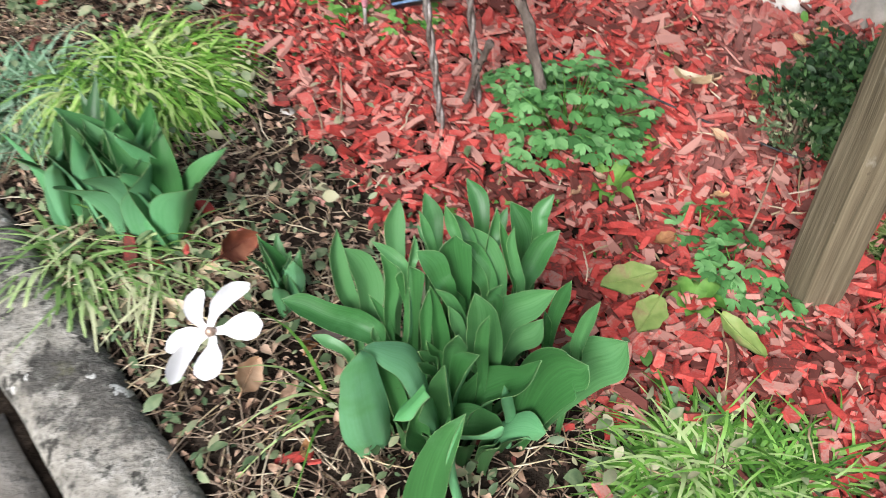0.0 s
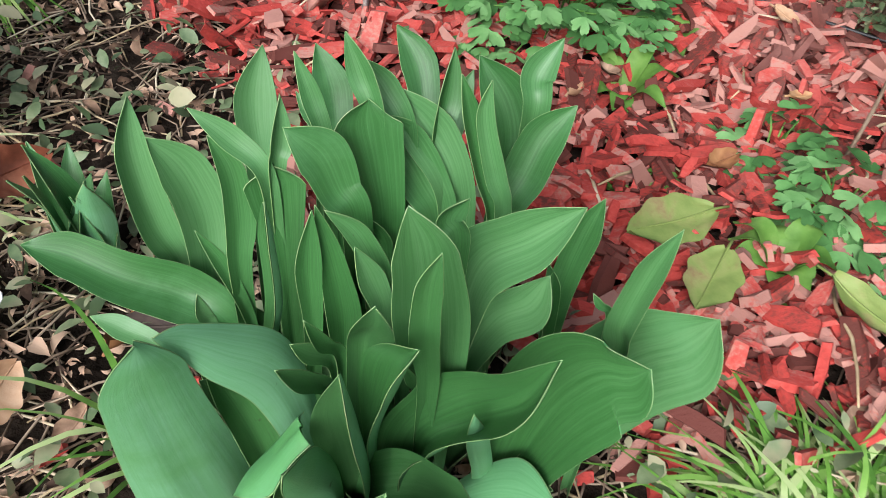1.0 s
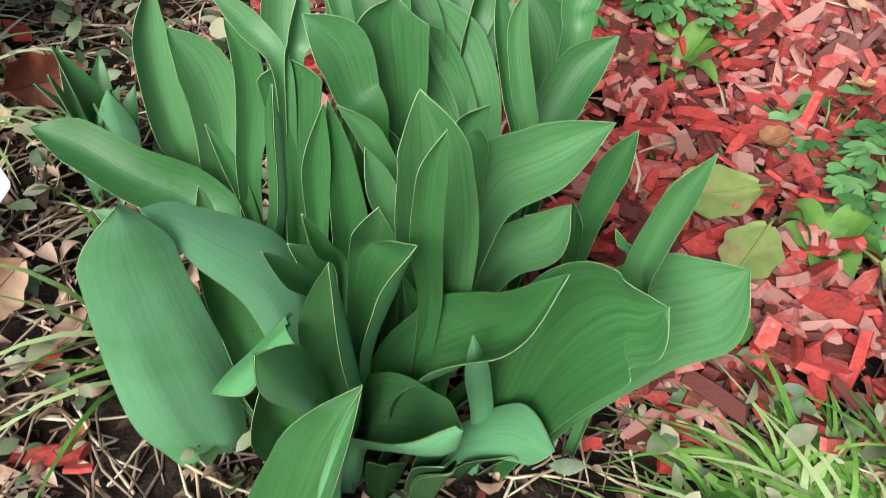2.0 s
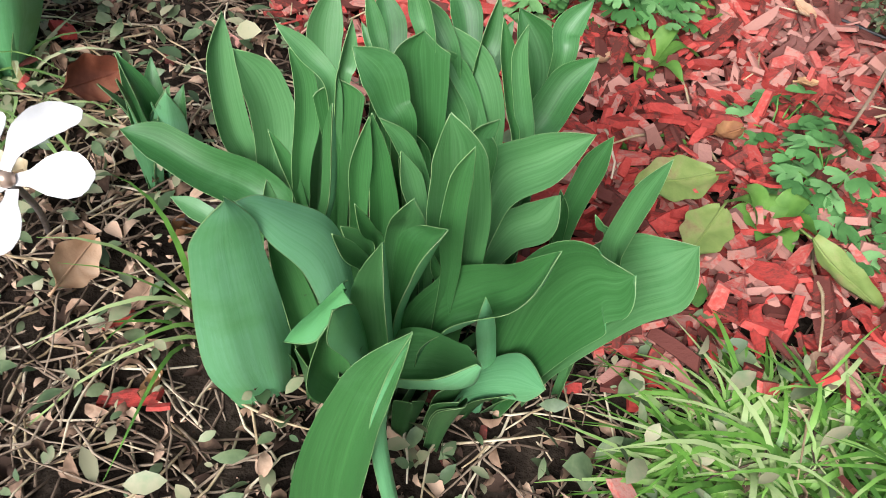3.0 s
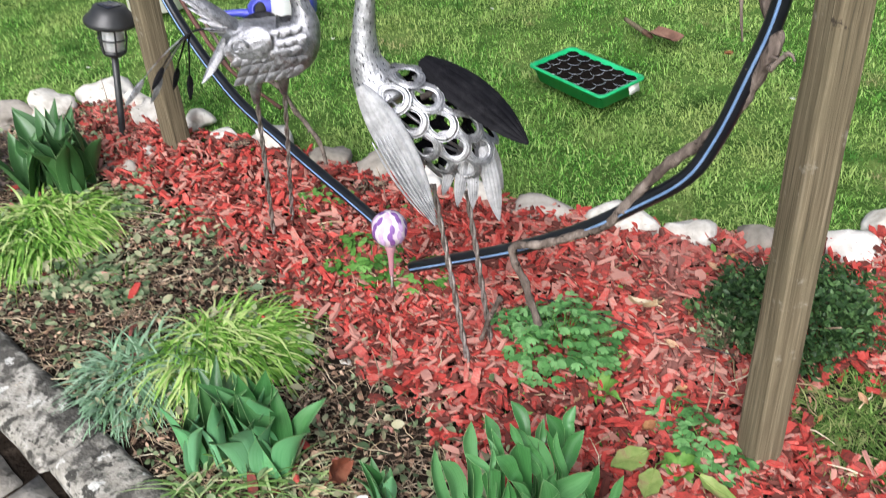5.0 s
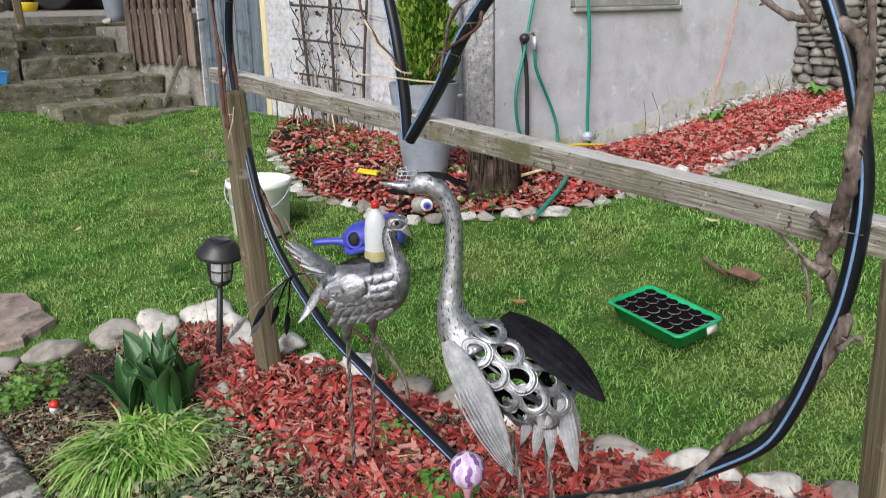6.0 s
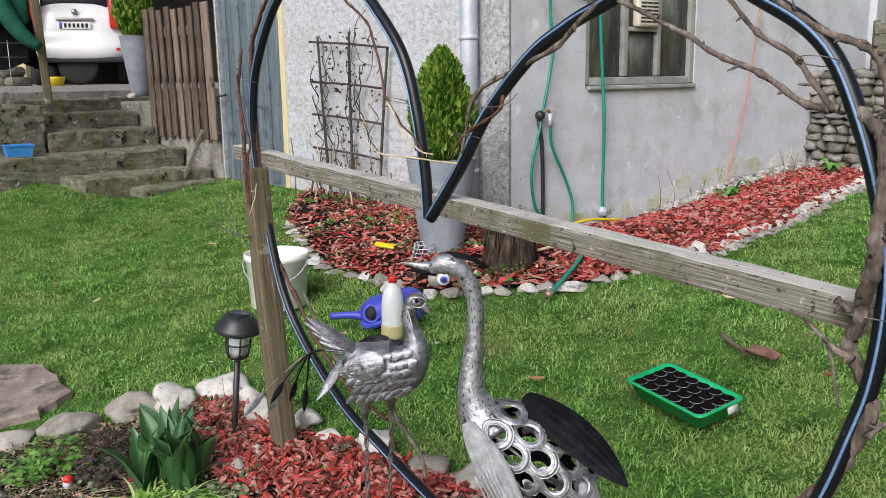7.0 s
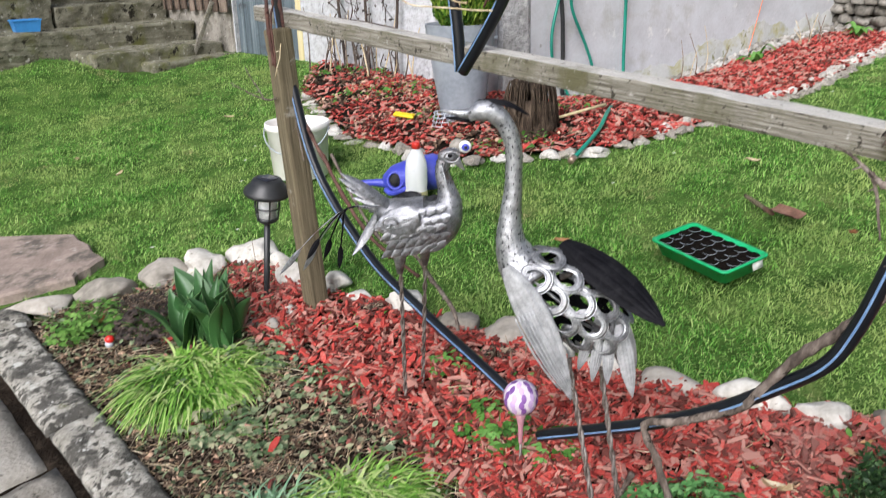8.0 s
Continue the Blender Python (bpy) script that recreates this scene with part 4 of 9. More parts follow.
def blade(name, parent, mats, pts, width, facing, cup, wave, twist, phase, nu=9, nv=20, thick=0.0012):
    """A broad leaf along a smooth line of points, hollow on its facing side, with a pale margin."""
    line = np.array(spline(pts, max(4, nv // 3)))
    nv = len(line)
    seg = np.linalg.norm(np.diff(line, axis=0), axis=1)
    far = np.concatenate([[0], np.cumsum(seg)])
    t = far / far[-1]
    d = np.gradient(line, axis=0)
    d /= np.linalg.norm(d, axis=1)[:, None] + 1e-9
    side = np.cross(d, facing)
    side /= np.linalg.norm(side, axis=1)[:, None] + 1e-9
    n = np.cross(side, d)
    a = (twist[0] + (twist[1] - twist[0]) * t)[:, None]
    side, n = side * np.cos(a) + n * np.sin(a), n * np.cos(a) - side * np.sin(a)
    if isinstance(width, tuple):
        ends = [int(np.argmin(np.linalg.norm(line - np.array(p), axis=1))) for p in pts[:-1]]
        w, width = outline(t, t[ends], width) / 2, max(width)
    else:
        w = outline(t, (0.0, 0.25, 0.55), (0.45 * width, 0.8 * width, width)) / 2
    u = np.linspace(-1, 1, nu)
    fold = cup * (1.5 - 0.7 * t)
    au = np.abs(u)
    across = side[:, None] * (u[None] * (w * (1 - 0.15 * np.abs(fold)))[:, None])[..., None]
    rip = wave * width * np.sin(8 * t[:, None] + phase + (u[None] > 0) * 1.9) * (u ** 2)[None]
    keel = -0.08 * width * np.exp(-(u / 0.2) ** 2)[None] * (1 - t[:, None])
    rise = (fold * w)[:, None] * (au ** 1.8)[None] + rip + keel
    g = line[:, None] + across + n[:, None] * rise[..., None]
    nn = np.repeat(n[:, None], nu, 1)
    v = np.vstack([(g + nn * thick / 2).reshape(-1, 3), (g - nn * thick / 2).reshape(-1, 3)])
    k = nu * nv
    f, slot = [], []
    for q in range(nv - 1):
        for i in range(nu - 1):
            p0 = q * nu + i
            f += [(p0, p0 + 1, p0 + nu + 1, p0 + nu), (k + p0 + nu, k + p0 + nu + 1, k + p0 + 1, k + p0)]
            slot += [0, 2] if cup > 0 else [2, 0]
    s = Shape().add(v, f)
    s.m = slot
    for i in (0, nu - 1):
        s.add(*tube(g[:, i], 0.00026, 4), 1)
    me = mesh_of(name, s, mats)
    lay = me.uv_layers.new(name="UVMap")
    idx = np.zeros(len(me.loops), int)
    me.loops.foreach_get("vertex_index", idx)
    uu = np.stack([np.repeat(u[None] * 0.5 + 0.5, nv, 0).ravel(), np.repeat(t[:, None], nu, 1).ravel()], 1)
    uvs = np.vstack([uu, uu, np.full((max(0, len(me.vertices) - 2 * k), 2), 0.5)])
    lay.data.foreach_set("uv", uvs[idx].ravel())
    ob = new(name, me)
    ob.parent = parent
    return ob


def leaf(pts, widths, facing, cup):
    """One leaf of the main clump: its midrib from soil to tip, the width at each point but the tip, the way its broad side turns."""
    count[0] += 1
    r = random.Random(count[0])
    turn = r.uniform(-0.1, 0.1)
    blade("leaf", main_tulips, TULIP, pts, widths, vec(*facing), (1.0 if abs(cup) > 0.5 else 1.45) * cup, r.uniform(0.015, 0.045), (turn, turn + r.uniform(-0.12, 0.12)), r.uniform(0, 6), 9, 24)


leaf(((-0.051, 0.594, -0.037), (-0.051, 0.596, 0.008), (-0.051, 0.598, 0.053), (-0.050, 0.600, 0.098), (-0.050, 0.602, 0.144), (-0.053, 0.613, 0.181), (-0.048, 0.624, 0.212)), (0.011, 0.013, 0.015, 0.017, 0.020, 0.027), (0.19, -0.93, 0.30), 0.30)
leaf(((-0.031, 0.529, -0.044), (-0.031, 0.530, 0.005), (-0.031, 0.530, 0.053), (-0.031, 0.531, 0.102), (-0.030, 0.531, 0.150), (-0.030, 0.531, 0.198), (-0.028, 0.534, 0.211), (-0.026, 0.538, 0.237)), (0.005, 0.006, 0.007, 0.008, 0.009, 0.010, 0.014), (0.54, -0.83, 0.09), 0.50)
leaf(((-0.001, 0.555, -0.041), (-0.002, 0.557, 0.017), (-0.004, 0.558, 0.075), (-0.005, 0.559, 0.133), (-0.007, 0.560, 0.191), (-0.014, 0.567, 0.215), (-0.023, 0.573, 0.240)), (0.005, 0.006, 0.007, 0.008, 0.009, 0.012), (0.22, -0.92, 0.32), 0.30)
leaf(((-0.002, 0.617, -0.035), (-0.003, 0.621, 0.023), (-0.005, 0.624, 0.081), (-0.007, 0.627, 0.139), (-0.011, 0.643, 0.172), (-0.021, 0.655, 0.197)), (0.011, 0.014, 0.017, 0.019, 0.027), (0.14, -0.88, 0.46), 0.30)
leaf(((-0.009, 0.571, -0.040), (-0.010, 0.573, 0.016), (-0.011, 0.574, 0.072), (-0.012, 0.575, 0.127), (-0.013, 0.577, 0.183), (-0.019, 0.586, 0.193), (-0.026, 0.594, 0.202)), (0.003, 0.004, 0.004, 0.005, 0.005, 0.007), (0.07, -0.73, 0.68), 0.30)
leaf(((0.026, 0.545, -0.043), (0.025, 0.546, 0.009), (0.024, 0.547, 0.061), (0.023, 0.548, 0.113), (0.022, 0.548, 0.165), (0.020, 0.549, 0.218), (0.013, 0.555, 0.239), (0.004, 0.560, 0.260)), (0.006, 0.007, 0.008, 0.009, 0.010, 0.011, 0.015), (-0.14, -0.97, 0.19), 0.35)
leaf(((0.043, 0.556, -0.042), (0.041, 0.557, 0.007), (0.040, 0.558, 0.056), (0.038, 0.559, 0.105), (0.036, 0.560, 0.153), (0.035, 0.561, 0.202), (0.023, 0.569, 0.223), (0.011, 0.574, 0.238)), (0.007, 0.009, 0.010, 0.011, 0.012, 0.013, 0.019), (0.13, -0.90, 0.42), 0.30)
leaf(((0.056, 0.643, -0.033), (0.054, 0.646, 0.012), (0.052, 0.649, 0.057), (0.050, 0.652, 0.102), (0.049, 0.655, 0.147), (0.043, 0.675, 0.174), (0.028, 0.689, 0.194)), (0.010, 0.012, 0.014, 0.016, 0.018, 0.026), (-0.02, -0.82, 0.58), 0.30)
leaf(((0.051, 0.561, -0.042), (0.051, 0.562, 0.018), (0.052, 0.564, 0.077), (0.052, 0.565, 0.136), (0.053, 0.566, 0.196), (0.056, 0.573, 0.217), (0.059, 0.581, 0.243)), (0.006, 0.008, 0.009, 0.010, 0.012, 0.016), (0.41, -0.88, 0.22), 0.50)
leaf(((0.059, 0.606, -0.037), (0.060, 0.608, 0.010), (0.061, 0.610, 0.057), (0.062, 0.613, 0.104), (0.063, 0.615, 0.151), (0.068, 0.628, 0.174), (0.076, 0.640, 0.194)), (0.007, 0.008, 0.009, 0.011, 0.012, 0.017), (-0.06, -0.85, 0.52), 0.30)
leaf(((0.094, 0.551, -0.043), (0.092, 0.552, 0.006), (0.090, 0.553, 0.054), (0.088, 0.554, 0.103), (0.086, 0.555, 0.152), (0.078, 0.559, 0.178), (0.070, 0.563, 0.210), (0.063, 0.567, 0.236)), (0.004, 0.004, 0.005, 0.006, 0.007, 0.009, 0.012), (0.39, -0.89, 0.24), 0.50)
leaf(((0.096, 0.540, -0.044), (0.095, 0.541, 0.009), (0.094, 0.542, 0.061), (0.092, 0.543, 0.114), (0.091, 0.544, 0.167), (0.085, 0.546, 0.187), (0.076, 0.551, 0.221), (0.077, 0.553, 0.242)), (0.005, 0.006, 0.007, 0.008, 0.009, 0.013, 0.010), (-0.01, -0.99, 0.12), 0.30)
leaf(((0.109, 0.601, -0.037), (0.107, 0.603, 0.008), (0.105, 0.606, 0.053), (0.103, 0.608, 0.099), (0.101, 0.610, 0.144), (0.103, 0.617, 0.164), (0.096, 0.625, 0.185), (0.078, 0.634, 0.208)), (0.015, 0.018, 0.021, 0.024, 0.027, 0.037, 0.033), (-0.02, -0.94, 0.35), 0.30)
leaf(((0.107, 0.601, -0.038), (0.108, 0.603, 0.019), (0.109, 0.605, 0.076), (0.110, 0.607, 0.133), (0.112, 0.609, 0.189), (0.112, 0.621, 0.204), (0.126, 0.633, 0.223)), (0.009, 0.010, 0.012, 0.014, 0.016, 0.022), (-0.12, -0.79, 0.61), 0.35)
leaf(((0.087, 0.573, -0.041), (0.091, 0.575, 0.018), (0.095, 0.577, 0.076), (0.099, 0.579, 0.134), (0.109, 0.586, 0.158), (0.118, 0.593, 0.180), (0.133, 0.597, 0.201)), (0.012, 0.015, 0.019, 0.022, 0.030, 0.027), (-0.28, -0.88, 0.38), 0.35)
leaf(((0.070, 0.546, -0.043), (0.066, 0.547, 0.006), (0.063, 0.548, 0.055), (0.059, 0.549, 0.105), (0.056, 0.550, 0.154), (0.047, 0.555, 0.173), (0.033, 0.559, 0.195), (0.014, 0.561, 0.212)), (0.011, 0.014, 0.016, 0.018, 0.021, 0.029, 0.031), (0.24, -0.91, 0.34), 0.30)
leaf(((0.077, 0.553, -0.043), (0.074, 0.554, 0.010), (0.071, 0.555, 0.063), (0.068, 0.556, 0.116), (0.064, 0.557, 0.169), (0.049, 0.565, 0.199), (0.027, 0.570, 0.225)), (0.013, 0.015, 0.018, 0.021, 0.023, 0.032), (0.18, -0.93, 0.33), 0.30)
leaf(((0.028, 0.536, -0.044), (0.027, 0.537, 0.007), (0.026, 0.538, 0.057), (0.025, 0.538, 0.108), (0.025, 0.539, 0.159), (0.020, 0.543, 0.192), (0.015, 0.546, 0.217), (0.016, 0.548, 0.230)), (0.013, 0.015, 0.018, 0.020, 0.023, 0.032, 0.039), (0.14, -0.98, 0.14), 0.35)
leaf(((0.023, 0.519, -0.046), (0.020, 0.519, 0.010), (0.017, 0.520, 0.065), (0.014, 0.520, 0.121), (0.011, 0.520, 0.177), (0.003, 0.523, 0.192), (-0.006, 0.526, 0.212), (-0.023, 0.525, 0.227)), (0.010, 0.012, 0.014, 0.016, 0.018, 0.024, 0.029), (0.37, -0.87, 0.33), 0.30)
leaf(((-0.024, 0.523, -0.045), (-0.025, 0.524, 0.010), (-0.025, 0.524, 0.064), (-0.026, 0.525, 0.118), (-0.027, 0.527, 0.149), (-0.030, 0.530, 0.190), (-0.031, 0.530, 0.200)), (0.008, 0.010, 0.012, 0.014, 0.019, 0.034), (0.26, -0.96, 0.08), 0.25)
leaf(((-0.021, 0.525, -0.045), (-0.024, 0.526, 0.004), (-0.026, 0.526, 0.052), (-0.029, 0.527, 0.100), (-0.031, 0.527, 0.148), (-0.034, 0.527, 0.196), (-0.050, 0.532, 0.213), (-0.070, 0.534, 0.229)), (0.005, 0.006, 0.007, 0.008, 0.009, 0.010, 0.014), (0.33, -0.80, 0.50), 0.30)
leaf(((-0.049, 0.522, -0.045), (-0.050, 0.523, 0.015), (-0.051, 0.523, 0.075), (-0.052, 0.524, 0.135), (-0.050, 0.528, 0.164), (-0.052, 0.530, 0.196), (-0.061, 0.529, 0.217)), (0.007, 0.009, 0.011, 0.013, 0.018, 0.014), (0.37, -0.92, 0.10), 0.30)
leaf(((-0.091, 0.557, -0.040), (-0.093, 0.558, 0.005), (-0.095, 0.560, 0.051), (-0.097, 0.561, 0.097), (-0.107, 0.562, 0.126), (-0.115, 0.568, 0.173), (-0.113, 0.575, 0.206)), (0.010, 0.013, 0.015, 0.018, 0.025, 0.021), (0.66, -0.73, 0.19), 0.60)
leaf(((-0.068, 0.551, -0.041), (-0.071, 0.553, 0.002), (-0.074, 0.554, 0.045), (-0.077, 0.555, 0.088), (-0.079, 0.566, 0.129), (-0.089, 0.570, 0.162), (-0.105, 0.568, 0.184)), (0.014, 0.018, 0.021, 0.025, 0.035, 0.030), (0.46, -0.86, 0.24), 0.30)
leaf(((-0.025, 0.526, -0.044), (-0.038, 0.527, -0.003), (-0.051, 0.527, 0.039), (-0.064, 0.528, 0.081), (-0.089, 0.534, 0.096), (-0.121, 0.533, 0.110), (-0.150, 0.536, 0.124), (-0.173, 0.534, 0.132)), (0.015, 0.019, 0.023, 0.027, 0.038, 0.032, 0.027), (0.30, -0.64, 0.71), 0.35)
leaf(((-0.041, 0.519, -0.045), (-0.044, 0.519, 0.001), (-0.047, 0.520, 0.048), (-0.049, 0.520, 0.094), (-0.061, 0.524, 0.132), (-0.073, 0.524, 0.158)), (0.004, 0.005, 0.006, 0.007, 0.010), (0.50, -0.83, 0.24), 0.35)
leaf(((-0.030, 0.495, -0.048), (-0.030, 0.494, 0.002), (-0.030, 0.493, 0.053), (-0.030, 0.493, 0.103), (-0.025, 0.494, 0.140), (-0.026, 0.490, 0.186), (-0.028, 0.485, 0.214)), (0.005, 0.006, 0.008, 0.009, 0.012, 0.010), (-0.73, -0.66, -0.17), 1.10)
leaf(((-0.011, 0.499, -0.048), (-0.011, 0.499, 0.008), (-0.011, 0.499, 0.064), (-0.010, 0.499, 0.120), (-0.011, 0.498, 0.161), (-0.008, 0.498, 0.199)), (0.006, 0.007, 0.009, 0.011, 0.015), (0.17, -0.99, -0.02), 0.30)
leaf(((0.011, 0.501, -0.048), (0.010, 0.501, -0.001), (0.008, 0.501, 0.047), (0.007, 0.501, 0.094), (0.006, 0.503, 0.125), (-0.000, 0.503, 0.165), (-0.007, 0.503, 0.198)), (0.009, 0.011, 0.013, 0.016, 0.022, 0.014), (0.27, -0.96, 0.05), 0.35)
leaf(((0.049, 0.500, -0.049), (0.044, 0.500, 0.003), (0.040, 0.500, 0.055), (0.036, 0.500, 0.107), (0.025, 0.504, 0.151), (0.013, 0.504, 0.181), (-0.002, 0.500, 0.198)), (0.006, 0.008, 0.010, 0.012, 0.016, 0.013), (0.26, -0.96, 0.11), 0.40)
leaf(((0.029, 0.520, -0.046), (0.027, 0.520, 0.005), (0.026, 0.521, 0.056), (0.025, 0.521, 0.107), (0.020, 0.525, 0.153), (0.013, 0.526, 0.174)), (0.009, 0.011, 0.014, 0.016, 0.023), (0.21, -0.97, 0.10), 0.30)
leaf(((0.033, 0.497, -0.049), (0.032, 0.496, 0.010), (0.030, 0.496, 0.069), (0.028, 0.495, 0.129), (0.021, 0.493, 0.159), (0.013, 0.490, 0.184)), (0.006, 0.008, 0.010, 0.012, 0.016), (0.37, -0.93, 0.02), 0.30)
leaf(((0.063, 0.485, -0.051), (0.061, 0.483, -0.003), (0.059, 0.480, 0.044), (0.057, 0.478, 0.092), (0.055, 0.474, 0.124), (0.050, 0.467, 0.173), (0.045, 0.460, 0.215), (0.037, 0.456, 0.240)), (0.013, 0.017, 0.021, 0.024, 0.034, 0.042, 0.031), (0.17, -0.98, -0.12), 0.40)
leaf(((0.054, 0.474, -0.052), (0.053, 0.470, 0.005), (0.053, 0.465, 0.062), (0.053, 0.461, 0.120), (0.048, 0.444, 0.173), (0.047, 0.429, 0.222), (0.050, 0.421, 0.249)), (0.006, 0.008, 0.010, 0.012, 0.016, 0.012), (-0.01, -0.96, -0.29), 0.30)
leaf(((0.064, 0.500, -0.049), (0.064, 0.500, 0.009), (0.064, 0.500, 0.067), (0.064, 0.500, 0.125), (0.064, 0.500, 0.183), (0.059, 0.501, 0.196), (0.067, 0.500, 0.210)), (0.006, 0.007, 0.009, 0.010, 0.011, 0.016), (0.10, -1.00, -0.00), 0.40)
leaf(((0.052, 0.496, -0.049), (0.057, 0.496, -0.003), (0.061, 0.495, 0.043), (0.066, 0.495, 0.090), (0.070, 0.494, 0.136), (0.078, 0.500, 0.168), (0.099, 0.494, 0.191), (0.121, 0.489, 0.217)), (0.016, 0.019, 0.022, 0.025, 0.029, 0.040, 0.033), (-0.52, -0.81, 0.27), 0.35)
leaf(((0.124, 0.528, -0.046), (0.126, 0.529, -0.006), (0.128, 0.529, 0.034), (0.130, 0.530, 0.074), (0.132, 0.534, 0.120), (0.138, 0.536, 0.158), (0.144, 0.537, 0.183)), (0.007, 0.008, 0.010, 0.012, 0.017, 0.019), (-0.38, -0.92, 0.11), 0.35)
leaf(((0.057, 0.501, -0.049), (0.062, 0.501, -0.008), (0.067, 0.501, 0.032), (0.072, 0.501, 0.073), (0.090, 0.504, 0.118), (0.107, 0.500, 0.138), (0.114, 0.502, 0.158)), (0.011, 0.014, 0.017, 0.020, 0.028, 0.030), (-0.50, -0.83, 0.26), 0.40)
leaf(((0.039, 0.472, -0.052), (0.047, 0.466, 0.006), (0.055, 0.460, 0.065), (0.076, 0.455, 0.092), (0.098, 0.434, 0.138), (0.105, 0.419, 0.190)), (0.020, 0.028, 0.036, 0.050, 0.036), (-0.25, -0.34, 0.90), 1.10)
leaf(((0.156, 0.492, -0.050), (0.156, 0.491, 0.006), (0.157, 0.489, 0.063), (0.158, 0.488, 0.119), (0.155, 0.487, 0.140), (0.158, 0.481, 0.186), (0.163, 0.475, 0.218)), (0.007, 0.009, 0.011, 0.013, 0.018, 0.016), (-0.64, -0.76, -0.06), 0.50)
leaf(((0.121, 0.495, -0.050), (0.127, 0.494, -0.013), (0.134, 0.493, 0.025), (0.167, 0.496, 0.092), (0.191, 0.488, 0.122), (0.205, 0.487, 0.146)), (0.026, 0.037, 0.047, 0.066, 0.058), (-0.60, -0.74, 0.31), 0.20)
leaf(((0.102, 0.479, -0.052), (0.107, 0.476, -0.009), (0.113, 0.473, 0.035), (0.125, 0.469, 0.093), (0.139, 0.460, 0.129), (0.151, 0.451, 0.141), (0.158, 0.446, 0.153)), (0.027, 0.039, 0.050, 0.069, 0.069, 0.044), (-0.68, -0.73, 0.10), 0.22)
leaf(((0.009, 0.477, -0.051), (0.003, 0.473, -0.011), (-0.004, 0.469, 0.030), (-0.011, 0.464, 0.071), (-0.024, 0.462, 0.119), (-0.045, 0.447, 0.152), (-0.059, 0.437, 0.172), (-0.069, 0.429, 0.183)), (0.016, 0.021, 0.025, 0.030, 0.041, 0.029, 0.014), (0.74, -0.65, 0.17), -0.20)
leaf(((-0.057, 0.456, -0.053), (-0.061, 0.449, -0.016), (-0.065, 0.441, 0.021), (-0.070, 0.427, 0.098), (-0.072, 0.416, 0.163), (-0.070, 0.412, 0.199)), (0.037, 0.053, 0.068, 0.054, 0.040), (0.58, -0.80, -0.11), -0.18)
leaf(((-0.029, 0.477, -0.051), (-0.035, 0.472, 0.002), (-0.041, 0.466, 0.055), (-0.050, 0.459, 0.103), (-0.058, 0.453, 0.136)), (0.014, 0.019, 0.025, 0.018), (0.56, -0.83, -0.02), 0.30)
leaf(((-0.062, 0.496, -0.048), (-0.062, 0.495, 0.007), (-0.062, 0.494, 0.062), (-0.063, 0.493, 0.118), (-0.065, 0.490, 0.131), (-0.066, 0.487, 0.149)), (0.004, 0.004, 0.005, 0.006, 0.009), (0.52, -0.85, -0.12), 0.30)
leaf(((-0.082, 0.506, -0.046), (-0.089, 0.507, 0.013), (-0.097, 0.509, 0.072), (-0.122, 0.516, 0.086), (-0.139, 0.518, 0.093)), (0.006, 0.009, 0.011, 0.015), (0.27, -0.58, 0.77), 0.20)
leaf(((-0.001, 0.462, -0.053), (-0.002, 0.459, -0.017), (-0.019, 0.435, 0.041), (-0.011, 0.418, 0.131)), (0.014, 0.025, 0.035), (0.48, -0.85, -0.20), 0.50)
leaf(((0.017, 0.458, -0.054), (0.016, 0.455, -0.012), (0.023, 0.452, 0.040), (0.016, 0.432, 0.126), (0.012, 0.410, 0.187)), (0.011, 0.021, 0.029, 0.032), (-0.50, -0.71, 0.50), 1.10)
leaf(((0.024, 0.465, -0.053), (0.025, 0.462, -0.013), (0.027, 0.459, 0.027), (0.027, 0.445, 0.093), (0.038, 0.434, 0.159), (0.044, 0.418, 0.195)), (0.003, 0.004, 0.005, 0.007, 0.031), (-0.68, -0.50, 0.54), 1.10)
leaf(((0.008, 0.471, -0.052), (0.006, 0.466, 0.003), (0.004, 0.461, 0.058), (0.002, 0.456, 0.114), (-0.008, 0.430, 0.156), (-0.015, 0.411, 0.187)), (0.005, 0.006, 0.007, 0.009, 0.012), (0.84, -0.53, -0.12), 0.30)
leaf(((0.011, 0.484, -0.050), (0.009, 0.482, 0.006), (0.007, 0.479, 0.063), (0.006, 0.476, 0.120), (-0.001, 0.464, 0.143), (-0.008, 0.452, 0.172)), (0.004, 0.005, 0.006, 0.007, 0.010), (0.67, -0.73, -0.16), 0.40)
leaf(((0.017, 0.486, -0.050), (0.017, 0.484, 0.009), (0.018, 0.481, 0.068), (0.019, 0.479, 0.127), (0.024, 0.468, 0.153), (0.025, 0.458, 0.177)), (0.010, 0.013, 0.016, 0.018, 0.025), (-0.05, -0.92, -0.38), 0.40)
leaf(((0.009, 0.486, -0.050), (0.006, 0.484, 0.003), (0.004, 0.481, 0.055), (0.002, 0.479, 0.108), (-0.008, 0.467, 0.131), (-0.016, 0.458, 0.147)), (0.005, 0.006, 0.008, 0.009, 0.013), (0.80, -0.59, 0.06), 0.30)
leaf(((0.018, 0.451, -0.055), (0.024, 0.443, -0.013), (0.029, 0.436, 0.028), (0.052, 0.419, 0.057), (0.070, 0.384, 0.111), (0.072, 0.372, 0.144)), (0.021, 0.030, 0.038, 0.053, 0.034), (-0.40, 0.10, 0.91), 1.10)
leaf(((0.096, 0.472, -0.053), (0.094, 0.468, -0.015), (0.092, 0.465, 0.024), (0.083, 0.446, 0.080), (0.074, 0.429, 0.135)), (0.007, 0.011, 0.014, 0.014), (0.36, -0.90, -0.23), -0.30)
